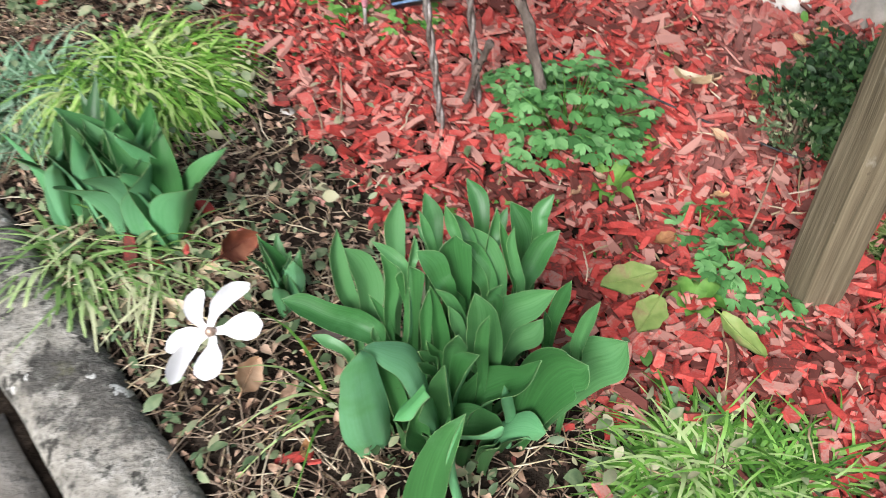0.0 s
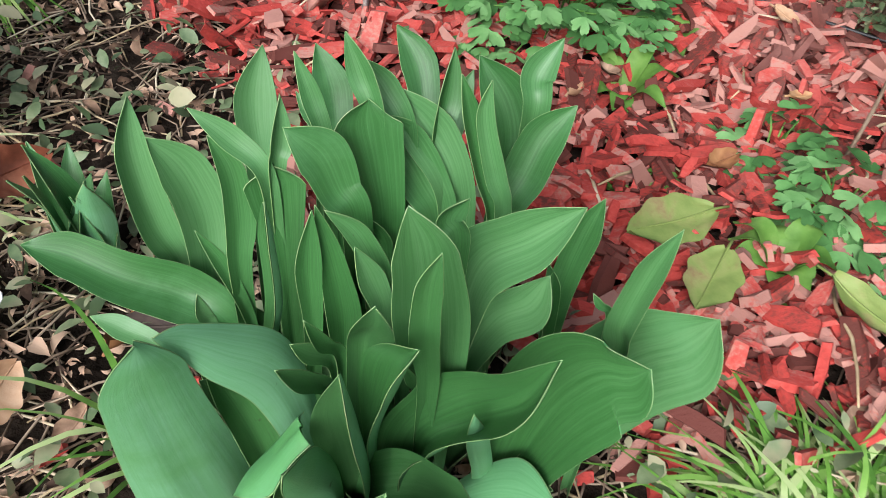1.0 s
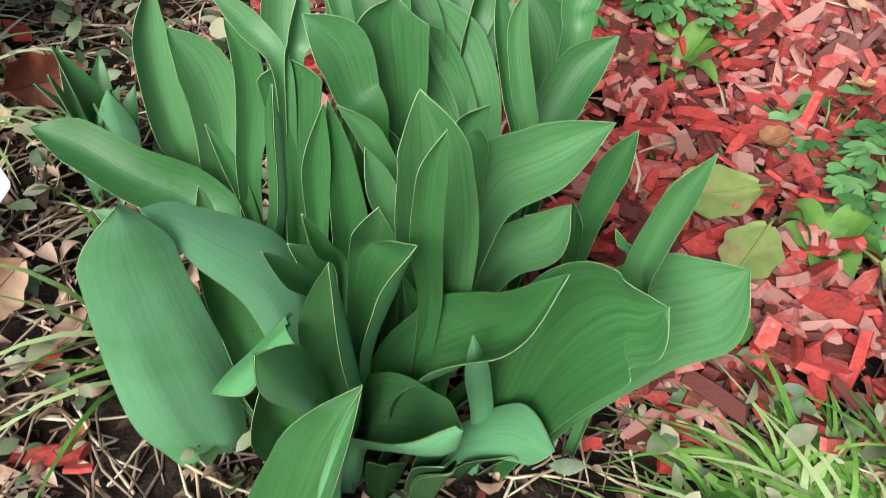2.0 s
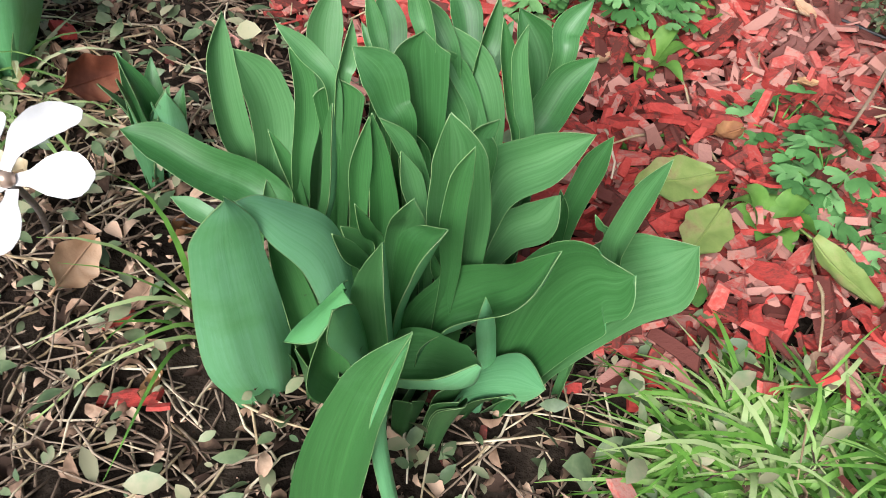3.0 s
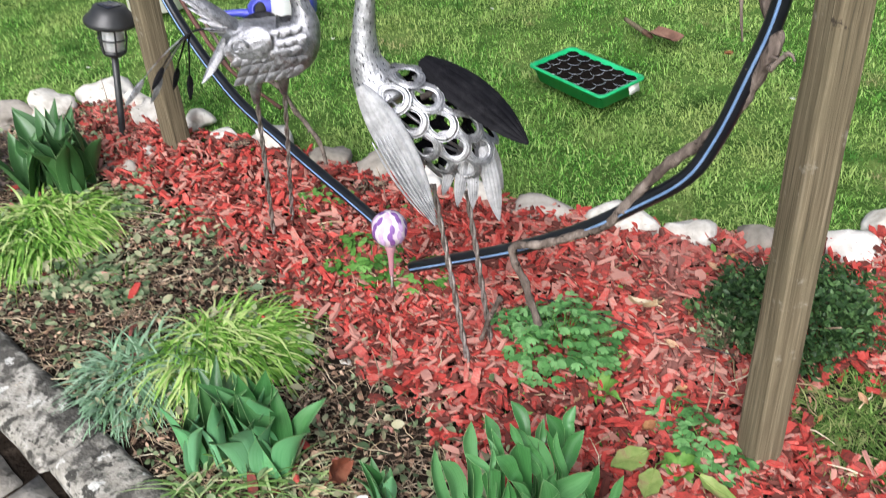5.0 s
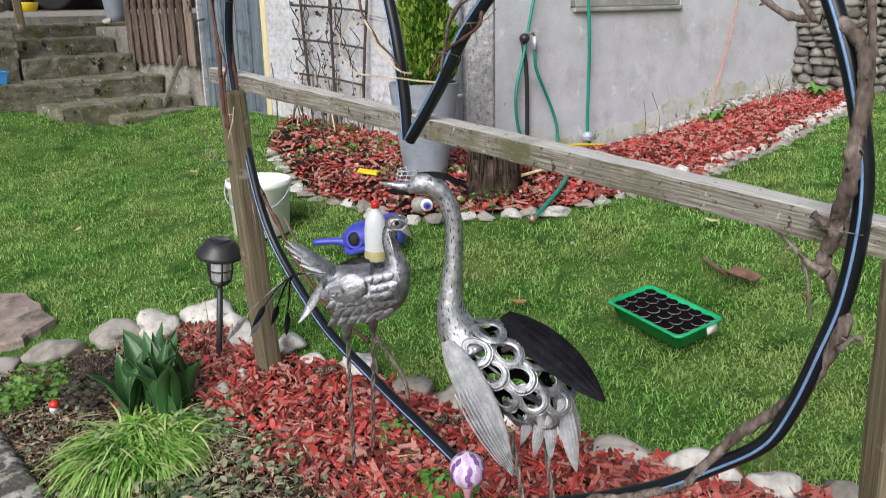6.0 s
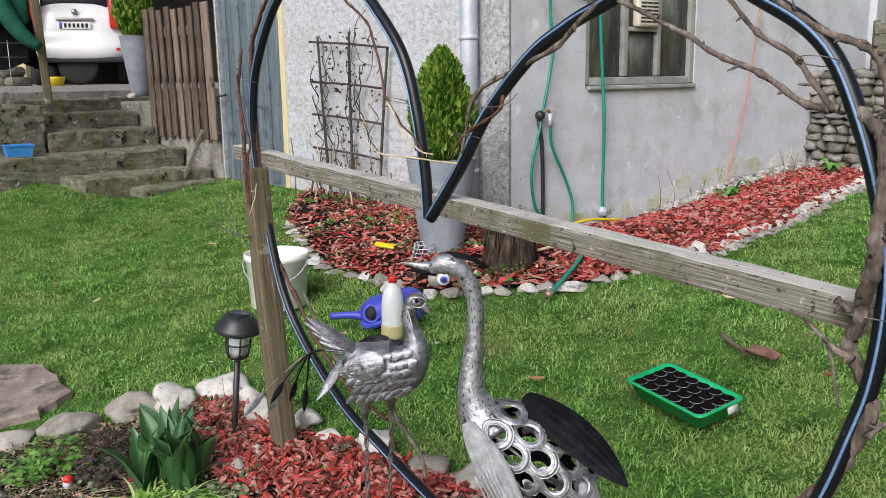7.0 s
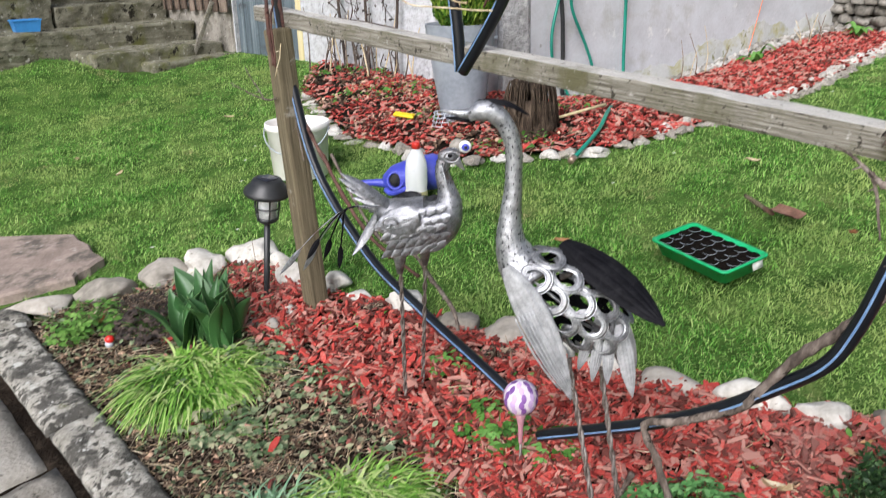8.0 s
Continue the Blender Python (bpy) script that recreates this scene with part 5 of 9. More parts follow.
leaf(((0.063, 0.471, -0.053), (0.072, 0.465, -0.014), (0.090, 0.459, 0.014), (0.107, 0.449, 0.035), (0.126, 0.430, 0.053)), (0.011, 0.020, 0.027, 0.037), (-0.80, -0.41, 0.44), -0.30)
leaf(((-0.001, 0.372, -0.079), (0.002, 0.370, 0.005), (0.008, 0.368, 0.069), (0.017, 0.366, 0.122), (0.033, 0.362, 0.177)), (0.046, 0.052, 0.046, 0.032), (-0.35, -0.80, 0.30), 0.35)
leaf(((0.047, 0.362, -0.031), (0.033, 0.360, 0.036), (0.024, 0.359, 0.093), (0.027, 0.360, 0.140), (0.033, 0.361, 0.178)), (0.010, 0.012, 0.011, 0.007), (0.55, -0.80, 0.10), -0.30)
leaf(((0.013, 0.454, -0.055), (0.010, 0.444, 0.001), (0.008, 0.434, 0.057), (0.001, 0.401, 0.121), (-0.007, 0.368, 0.178)), (0.011, 0.016, 0.021, 0.029), (0.87, -0.46, -0.14), -0.30)
leaf(((0.055, 0.484, -0.051), (0.053, 0.481, -0.005), (0.052, 0.478, 0.041), (0.051, 0.475, 0.087), (0.044, 0.462, 0.118), (0.039, 0.450, 0.145)), (0.003, 0.004, 0.004, 0.005, 0.007), (0.48, -0.84, -0.26), 0.30)
leaf(((0.156, 0.500, -0.049), (0.155, 0.500, -0.004), (0.153, 0.500, 0.041), (0.152, 0.500, 0.086), (0.151, 0.500, 0.131), (0.144, 0.500, 0.140), (0.139, 0.500, 0.148)), (0.002, 0.002, 0.003, 0.003, 0.004, 0.005), (0.23, -0.96, 0.17), 0.30)
leaf(((0.130, 0.528, -0.046), (0.130, 0.528, -0.001), (0.129, 0.529, 0.044), (0.128, 0.530, 0.089), (0.126, 0.534, 0.116), (0.121, 0.536, 0.134)), (0.004, 0.005, 0.006, 0.007, 0.010), (-0.08, -0.99, 0.13), 0.30)
leaf(((-0.008, 0.417, 0.141), (-0.024, 0.408, 0.121), (-0.037, 0.400, 0.105)), (0.023, 0.034), (-0.78, 0.05, 0.63), -0.20)


# lower leaves filling the clump's heart, dark-coloured to paint the shade between leaves
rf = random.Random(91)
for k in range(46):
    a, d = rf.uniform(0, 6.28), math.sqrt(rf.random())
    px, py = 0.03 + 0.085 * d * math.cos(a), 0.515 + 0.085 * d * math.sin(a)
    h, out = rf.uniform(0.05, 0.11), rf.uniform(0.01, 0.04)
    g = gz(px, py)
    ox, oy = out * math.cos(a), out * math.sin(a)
    blade("leaf", main_tulips, [M["tulip_dark_and_shade"], M["tulip_rim"], M["tulip_dark_and_shade"]], [(px, py, g - 0.008), (px + 0.3 * ox, py + 0.3 * oy, g + 0.4 * h), (px + 0.65 * ox, py + 0.65 * oy, g + 0.75 * h), (px + ox, py + oy, g + h)],
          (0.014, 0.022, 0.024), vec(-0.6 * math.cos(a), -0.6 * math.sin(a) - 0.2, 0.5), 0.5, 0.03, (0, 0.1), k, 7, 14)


def tulip_group(name, x, y, stems, spread, height, leaves, width, mats, label, seed, lean=0.35):
    r = random.Random(seed)
    ob = thing(name, None, None, label, "tulip", "tulips")
    for s in range(stems):
        a, d = r.uniform(0, 6.28), spread * math.sqrt(r.random())
        cx, cy = x + d * math.cos(a), y + d * math.sin(a)
        first = r.uniform(0, 6.28)
        for k in range(leaves):
            an = first + k * 2.4 + r.uniform(-0.4, 0.4)
            h = height * r.uniform(0.7, 1.05)
            out = h * r.uniform(0.12, lean * 1.6)
            z = gz(cx, cy)
            tip = (cx + out * math.cos(an), cy + out * math.sin(an), z + h)
            facing = vec(-math.cos(an) * 0.75, -math.sin(an) * 0.75, 0.55)
            low = (cx + 0.25 * out * math.cos(an), cy + 0.25 * out * math.sin(an), z + h * 0.35)
            mid = (cx + 0.55 * out * math.cos(an), cy + 0.55 * out * math.sin(an), z + h * 0.72)
            blade("leaf", ob, mats, [(cx, cy, z - 0.01), low, mid, tip], width * r.uniform(0.7, 1.2), facing, r.uniform(0.3, 0.5), 0.03, (r.uniform(-0.3, 0.3), r.uniform(-0.5, 0.5)), r.uniform(0, 6), 7, 26)
    return ob


tulip_group("tulip_clump", -0.425, 0.80, 5, 0.05, 0.215, 4, 0.066, TULIP, "smaller clump of tulip leaves beside the sedge", 3)
tulip_group("tulip_clump", -0.53, 0.865, 5, 0.06, 0.20, 4, 0.040, [M["tulip_dark_and_shade"], M["tulip_rim"], M["tulip_under"]], "dark narrow tulip leaves beside the sedge", 5)
tulip_group("tulip_clump", -0.21, 0.655, 3, 0.022, 0.115, 4, 0.030, TULIP, "young short tulip shoots behind the white metal flower", 8)
tulip_group("tulip_clump", -1.13, 1.96, 9, 0.11, 0.245, 4, 0.068, [M["tulip_dark_and_shade"], M["tulip_rim"], M["tulip_dark_and_shade"]], "deep green tulip clump before white stones", 11, 0.46)


# ---------------------------------------------------------------- grasses
def ribbons(base, direction, length, width, droop, seg, bend_noise, rnd):
    """Arching blades: arrays of base points, flat headings, lengths, widths; returns one Shape."""
    n = len(base)
    t = np.linspace(0, 1, seg + 1)
    up0 = rnd.uniform(0.75, 1.25, n)
    out = []
    side = np.stack([-direction[:, 1], direction[:, 0], np.zeros(n)], 1)
    for q in t:
        h = length * (up0 * q - droop * q * q)
        fwd = length * (0.25 * q + 0.75 * q * q * np.minimum(1.0, droop + 0.1))
        wob = bend_noise * length * np.sin(3 * q + up0 * 20) * q
        c = base + np.stack([direction[:, 0] * fwd, direction[:, 1] * fwd, h], 1) + side * wob[:, None]
        w = (width * (1 - q ** 2.2) * 0.5 + 0.0002)[:, None]
        out.append(c - side * w)
        out.append(c + side * w)
    v = np.stack(out, 1).reshape(-1, 3)
    k = 2 * (seg + 1)
    s = Shape()
    one = [(2 * j, 2 * j + 1, 2 * j + 3, 2 * j + 2) for j in range(seg)]
    f = (np.arange(n)[:, None, None] * k + np.array(one)[None]).reshape(-1, 4).tolist()
    s.v, s.f, s.m, s.n = [v], [tuple(q) for q in f], [0] * len(f), len(v)
    return s


def clump(name, x, y, radius, n, length, width, droop, mat, label, category, lean=(0, 0), seed=1, kind=""):
    rnd = np.random.default_rng(seed)
    a, d = rnd.uniform(0, 2 * np.pi, n), radius * np.sqrt(rnd.random(n))
    bx, by = x + d * np.cos(a), y + d * np.sin(a)
    b = np.stack([bx, by, ground_z(bx, by) - 0.005], 1)
    hd = np.stack([np.cos(a) * d / radius * 0.9 + lean[0] + rnd.normal(0, 0.42, n), np.sin(a) * d / radius * 0.9 + lean[1] + rnd.normal(0, 0.42, n)], 1)
    hd /= np.linalg.norm(hd, axis=1)[:, None] + 1e-6
    s = ribbons(b, hd, length * rnd.uniform(0.45, 1.15, n), width * rnd.uniform(0.5, 1.4, n), rnd.uniform(droop - 0.35, droop + 0.35, n), 7, 0.12, rnd)
    return thing(name, s, mat, label, category, "ornamental grasses", kind)


clump("sedge_clump", -0.53, 1.17, 0.125, 2300, 0.158, 0.0065, 1.4, M["sedge"], "arching yellow-green sedge clump at the edge of the chips", "sedge", (0.45, -0.45), 21, kind="stuff")
clump("sedge_clump", 0.335, 0.405, 0.10, 2500, 0.108, 0.0046, 1.1, M["sedge_fresh"], "fresh light-green sedge clump in front of red chips", "sedge", (0.15, -0.3), 22, kind="stuff")
clump("sedge_clump", 0.47, 0.41, 0.07, 380, 0.11, 0.005, 0.9, M["sedge_fresh"], "fresh light-green sedge tuft in red chips", "sedge", (0.2, -0.3), 29, kind="stuff")
clump("sedge_clump", -1.115, 1.755, 0.15, 2900, 0.175, 0.0072, 1.35, M["sedge"], "arching lime sedge clump beside tulips and kerb", "sedge", (0.2, -0.5), 23, kind="stuff")
clump("pink_clump", -0.74, 1.12, 0.105, 800, 0.115, 0.0060, 1.0, M["blue_grass"], "blue-grey narrow-leaved clump beside the sedge", "garden pinks", (0.1, -0.3), 24, kind="stuff")
clump("grass_tuft", -0.50, 0.76, 0.09, 230, 0.14, 0.0065, 1.0, M["pale_grass"], "loose pale grass tuft near the kerb", "grass", (0.3, -0.4), 25, kind="stuff")
clump("grass_tuft", -0.37, 0.74, 0.05, 70, 0.12, 0.005, 0.8, M["pale_grass"], "loose pale grass tuft near tulips", "grass", (0.3, -0.4), 26, kind="stuff")
clump("grass_tuft", 0.73, 0.74, 0.135, 3400, 0.055, 0.0030, 0.95, M["moss_tuft"], "low mossy grass tuft beside the post", "grass", (0.0, -0.2), 27, kind="stuff")
clump("grass_tuft", -0.12, 0.51, 0.02, 10, 0.16, 0.004, 0.62, M["sedge_fresh"], "a few long grass blades beside tulips", "grass", (-1.0, -0.2), 28, kind="stuff")


# lawn
def lawn():
    rnd = np.random.default_rng(40)
    n0 = 1150000
    x, y = rnd.uniform(-4.8, 4.4, n0), rnd.uniform(0.75, 7.4, n0)
    dist = np.hypot(x + 0.2, y + 0.4)
    keep = rnd.random(n0) < np.clip(2.6 / dist, 0.22, 1.0)
    keep &= ~inside(BED, x, y) & ~inside(HOUSE_BED, x, y) & ~inside(SLAB, x, y)
    keep &= (kerb_side(x, y) > 0.05) & (uphill(x, y) < 3.6)
    keep &= (y - (1.1 - 0.38 * x) > 0) & ~((x < -1.5) & (y < 2.35))
    right = (x - CORNER[0]) * (-ALONG_R[1]) + (y - CORNER[1]) * ALONG_R[0]
    left = (x - CORNER[0]) * STEP_OUT[0] + (y - CORNER[1]) * STEP_OUT[1]
    keep &= ((right < -0.02) | (x < 0.0)) & ((left > 0.02) | (x > 0.0)) & ~((uphill(x, y) > 2.95) & (left < 1.0))
    thin = field(x, y, 2.6, 3) + 0.6 * field(x, y, 7, 1)
    keep &= rnd.random(n0) < np.clip(0.85 + 0.35 * thin, 0.3, 1)
    x, y = x[keep], y[keep]
    n = len(x)
    b = np.stack([x, y, ground_z(x, y) - 0.014], 1)
    a = rnd.uniform(0, 2 * np.pi, n)
    hd = np.stack([np.cos(a), np.sin(a)], 1)
    tall = 0.025 + 0.008 * field(x, y, 3, 8) + 0.016 * field(x, y, 11, 4)
    return ribbons(b, hd, np.maximum(0.015, tall) * rnd.uniform(0.6, 1.5, n), 0.0036 * rnd.uniform(0.6, 1.3, n), rnd.uniform(0.3, 1.0, n), 2, 0.05, rnd)


thing("lawn_grass", lawn(), M["blade"], "short uneven spring lawn with mossy patches", "grass", kind="stuff")


# ---------------------------------------------------------------- chips, litter, small leaves
def scatter_chips(x, y, z, size, rnd, tilt=0.4):
    """Split wood chips: ragged six-sided slivers with thickness, tilted at random."""
    n = len(x)
    k = 6
    ln, wd, th = size * rnd.uniform(0.55, 1.5, n), size * rnd.uniform(0.2, 0.52, n), size * rnd.uniform(0.14, 0.34, n)
    px = np.array([-1.0, 0.1, 1.0, 0.9, -0.1, -0.95]) * ln[:, None] * rnd.uniform(0.72, 1.12, (n, k))
    py = np.array([-0.75, -1.0, -0.7, 0.75, 1.0, 0.7]) * wd[:, None] * rnd.uniform(0.7, 1.15, (n, k))
    bow = (px / ln[:, None]) ** 2 * (rnd.uniform(-0.25, 0.25, n) * wd)[:, None]
    pts = np.stack([np.concatenate([px, px * 0.95], 1), np.concatenate([py, py * 0.92], 1), np.concatenate([bow - th[:, None] / 2, bow + th[:, None] / 2], 1)], -1)
    yaw, ti, tj = rnd.uniform(0, 2 * np.pi, n), rnd.normal(0, tilt, n), rnd.normal(0, tilt * 0.8, n)
    c, s = np.cos(ti)[:, None], np.sin(ti)[:, None]
    X, Z = pts[..., 0] * c - pts[..., 2] * s, pts[..., 0] * s + pts[..., 2] * c
    c, s = np.cos(tj)[:, None], np.sin(tj)[:, None]
    Y, Z = pts[..., 1] * c - Z * s, pts[..., 1] * s + Z * c
    c, s = np.cos(yaw)[:, None], np.sin(yaw)[:, None]
    V = np.stack([X * c - Y * s + x[:, None], X * s + Y * c + y[:, None], Z + z[:, None]], -1).reshape(-1, 3)
    face = [(5, 4, 3, 2, 1, 0), (6, 7, 8, 9, 10, 11)] + [(i, (i + 1) % 6, 6 + (i + 1) % 6, 6 + i) for i in range(6)]
    sh = Shape()
    sh.v, sh.n = [V], len(V)
    sh.f = [tuple(i + 12 * m for i in q) for m in range(n) for q in face]
    sh.m = [0] * len(sh.f)
    return sh


def chips_in_bed():
    rnd = np.random.default_rng(50)
    n0 = 120000
    x, y = rnd.uniform(-1.6, 2.0, n0), rnd.uniform(-0.4, 2.5, n0)
    kd = kerb_side(x, y) + 0.05 * field(x, y, 6, 2) + 0.03 * field(x, y, 17, 5)
    edge = 0.43 + 0.10 * smooth(0.0, -0.5, x) - 0.02 * smooth(0.2, 0.5, x)
    keep = inside(BED, x, y) & (kd > edge + 0.03 * rnd.normal(0, 1, n0))
    keep &= (x > -1.094 + 0.457 * (2.268 - y) + 0.03 * rnd.normal(0, 1, n0)) | (y > 2.45)
    keep &= np.hypot(x - 0.0, y - 0.5) > 0.13
    keep &= ((x - 0.31) / 0.16) ** 2 + ((y - 0.43) / 0.105) ** 2 > 1 + 0.3 * rnd.normal(0, 1, n0)
    keep &= np.hypot(x - 0.73, y - 0.74) > 0.11 + 0.03 * rnd.random(n0)
    near = np.hypot(x - 0.05, y - 0.5)
    keep &= rnd.random(n0) < np.clip(1.25 - 0.28 * near, 0.55, 1)
    stray = inside(BED, x, y) & (kd > 0.12) & (rnd.random(n0) < 0.012)
    keep |= stray
    x, y = x[keep], y[keep]
    z = ground_z(x, y) + 0.002 + rnd.uniform(0, 0.032, len(x))
    return scatter_chips(x, y, z, 0.0175 * rnd.uniform(0.4, 1.5, len(x)), rnd, 0.5)


thing("bark_chips", chips_in_bed(), M["chip"], "bright red-dyed wood chips covering the bed", "wood chips", kind="stuff", soft=False)


def chips_at_house():
    rnd = np.random.default_rng(51)
    n0 = 42000
    x, y = rnd.uniform(-1.4, 3.0, n0), rnd.uniform(3.3, 6.7, n0)
    right = (x - CORNER[0]) * (-ALONG_R[1]) + (y - CORNER[1]) * ALONG_R[0]
    keep = inside(HOUSE_BED, x, y) & ((right < -0.22) | (x < 0.1)) & (field(x, y, 3, 4) > -0.9)
    keep &= ~((x < -0.95) & (rnd.random(n0) < 0.6)) & ~((x < 0.25) & (rnd.random(n0) < 0.55 + 0.3 * field(x, y, 5, 7)))
    x, y = x[keep], y[keep]
    return scatter_chips(x, y, ground_z(x, y) + 0.01 + rnd.uniform(0, 0.02, len(x)), 0.024 * rnd.uniform(0.6, 1.3, len(x)), rnd, 0.35)


thing("bark_chips", chips_at_house(), M["chip_dull"], "dull red wood chips along the house wall", "wood chips", kind="stuff", soft=False)


def small_leaves(x, y, z, size, rnd, tilt=0.6, ratio=0.55, curl=0.25):
    """Little pointed oval leaves, slightly folded."""
    n = len(x)
    prof = np.array([(-1, 0), (-0.5, 0.75), (0.1, 1.0), (0.65, 0.6), (1, 0)])
    L = size * rnd.uniform(0.6, 1.3, n)
    W = L * ratio * rnd.uniform(0.7, 1.2, n)
    rows = []
    for px, pw in prof:
        for sgn in (-1, 0, 1):
            rows.append(np.stack([px * L, sgn * pw * W, curl * W * (abs(sgn) * pw) - curl * 0.6 * L * px * px], -1))
    pts = np.stack(rows, 1)
    yaw, ti, tj = rnd.uniform(0, 2 * np.pi, n), rnd.normal(0, tilt, n), rnd.normal(0, tilt, n)
    X, Y, Z = pts[..., 0], pts[..., 1], pts[..., 2]
    c, s = np.cos(ti)[:, None], np.sin(ti)[:, None]
    X, Z = X * c - Z * s, X * s + Z * c
    c, s = np.cos(tj)[:, None], np.sin(tj)[:, None]
    Y, Z = Y * c - Z * s, Y * s + Z * c
    c, s = np.cos(yaw)[:, None], np.sin(yaw)[:, None]
    V = np.stack([X * c - Y * s + x[:, None], X * s + Y * c + y[:, None], Z + z[:, None]], -1).reshape(-1, 3)
    one = [(3 * i + j, 3 * i + j + 1, 3 * i + j + 4, 3 * i + j + 3) for i in range(4) for j in range(2)]
    sh = Shape()
    sh.v, sh.n = [V], len(V)
    sh.f = [tuple(i + 15 * m for i in q) for m in range(n) for q in one]
    sh.m = [0] * len(sh.f)
    return sh


def soil_zone(n0, seed, far=False):
    rnd = np.random.default_rng(seed)
    x, y = rnd.uniform(-1.8, 0.9, n0), rnd.uniform(-0.5, 2.5, n0)
    kd = kerb_side(x, y)
    lim = 0.46 + 0.12 * smooth(0.0, -0.5, x) + 0.06 * field(x, y, 6, 2)
    keep = inside(BED, x, y) & (kd > 0.005) & (kd < lim + rnd.normal(0, 0.05, n0))
    keep |= inside(BED, x, y) & (x < -0.95) & (y > 1.2) & (kd > 0.01)
    keep |= ((x - 0.30) / 0.17) ** 2 + ((y - 0.43) / 0.11) ** 2 < 1
    return rnd, x[keep], y[keep]


rnd, x, y = soil_zone(46000, 60)
thing("leaf_litter", small_leaves(x, y, ground_z(x, y) + 0.004 + rnd.uniform(0, 0.014, len(x)), 0.0066 * rnd.uniform(0.4, 1.6, len(x)), rnd, 0.65, 0.55, 0.8), M["litter"], "brown withered leaf litter on the soil", "leaf litter", kind="stuff")
rnd, x, y = soil_zone(17000, 61)
thing("ground_cover", small_leaves(x, y, ground_z(x, y) + 0.012 + rnd.uniform(0, 0.03, len(x)), 0.0095 * rnd.uniform(0.5, 1.4, len(x)), rnd, 0.5, 0.55, 0.2), M["cover"], "creeping small dull-green leaves among litter", "ground cover", kind="stuff")


def twigs(count, seed, where, length, radius, mat, name, label, lift=0.012):
    rnd, x, y = where(count, seed)
    s = Shape()
    for i in range(len(x)):
        a, L = rnd.uniform(0, 6.28), length * rnd.uniform(0.4, 1.4)
        p = []
        hx, hy, hz = x[i], y[i], gz(x[i], y[i]) + lift * rnd.random()
        rise = rnd.uniform(-0.05, 0.35)
        for k in range(5):
            p.append((hx, hy, hz))
            a += rnd.normal(0, 0.28)
            hx, hy, hz = hx + L / 4 * math.cos(a), hy + L / 4 * math.sin(a), hz + L / 4 * rise * rnd.uniform(0.2, 1)
            rise -= 0.12
        s.add(*tube(p, [radius, radius * 0.9, radius * 0.5], 5))
    return thing(name, s, mat, label, "twigs", kind="stuff")


twigs(27000, 62, soil_zone, 0.08, 0.0011, M["twig"], "twig_litter", "tangle of thin dead brown stems on the soil")
twigs(9500, 63, soil_zone, 0.085, 0.0012, M["straw"], "dry_stalks", "pale dry stalks strewn on the soil")


def chip_zone(n0, seed):
    rnd = np.random.default_rng(seed)
    x, y = rnd.uniform(-0.6, 1.3, n0), rnd.uniform(0.3, 1.6, n0)
    keep = inside(BED, x, y) & (kerb_side(x, y) > 0.5)
    return rnd, x[keep], y[keep]


twigs(620, 64, chip_zone, 0.085, 0.0017, M["straw"], "dry_stalks", "pale dry stalks strewn on red chips", 0.03)


def small_weeds(n0, seed):
    rnd = np.random.default_rng(seed)
    x, y = rnd.uniform(-0.9, 1.3, n0), rnd.uniform(0.5, 2.1, n0)
    keep = inside(BED, x, y) & (kerb_side(x, y) > 0.5) & (field(x, y, 5, 9) > 0.25)
    return rnd, x[keep], y[keep]


rnd, x, y = small_weeds(1500, 65)
thing("seedlings", small_leaves(x, y, ground_z(x, y) + 0.018 + rnd.uniform(0, 0.018, len(x)), 0.008 * rnd.uniform(0.6, 1.5, len(x)), rnd, 0.45, 0.6, 0.2), M["herb"], "scattered small green weed seedlings among chips", "weeds", kind="stuff")


def house_weeds(n0, seed):
    rnd = np.random.default_rng(seed)
    x, y = rnd.uniform(-1.5, 0.4, n0), rnd.uniform(3.4, 5.4, n0)
    keep = inside(HOUSE_BED, x, y) & (field(x, y, 4, 2) > -0.1)
    return rnd, x[keep], y[keep]


twigs(1500, 66, house_weeds, 0.10, 0.0022, M["twig"], "twig_litter", "dead brown stems on the soil of the house bed")
rnd, x, y = house_weeds(5000, 67)
thing("leaf_litter", small_leaves(x, y, ground_z(x, y) + 0.012 + rnd.uniform(0, 0.02, len(x)), 0.015 * rnd.uniform(0.4, 1.5, len(x)), rnd, 0.45, 0.6, 0.4), M["litter"], "brown leaf litter on the house bed", "leaf litter", kind="stuff")
rnd, x, y = house_weeds(2200, 68)
ok = field(x, y, 3, 5) > 0.1
thing("seedlings", small_leaves(x[ok], y[ok], ground_z(x[ok], y[ok]) + 0.02 + rnd.uniform(0, 0.04, int(ok.sum())), 0.016 * rnd.uniform(0.5, 1.4, int(ok.sum())), rnd, 0.5, 0.5, 0.2), M["herb"], "low green weeds in the house bed", "weeds", kind="stuff")

# ---------------------------------------------------------------- edging stones
def edging(name, x, y, sx, sy, sz, mat, label, rot=0.0, seed=1, group="edging stones"):
    ob = thing(name, stone((sx * 0.92, sy * 0.95, sz * 0.62), seed, 3, 0.5), M[mat], label, "stone", group)
    ob.matrix_world = pose(x, y, gz(x, y) - sz * 0.12, 0, 0, rot)
    return ob


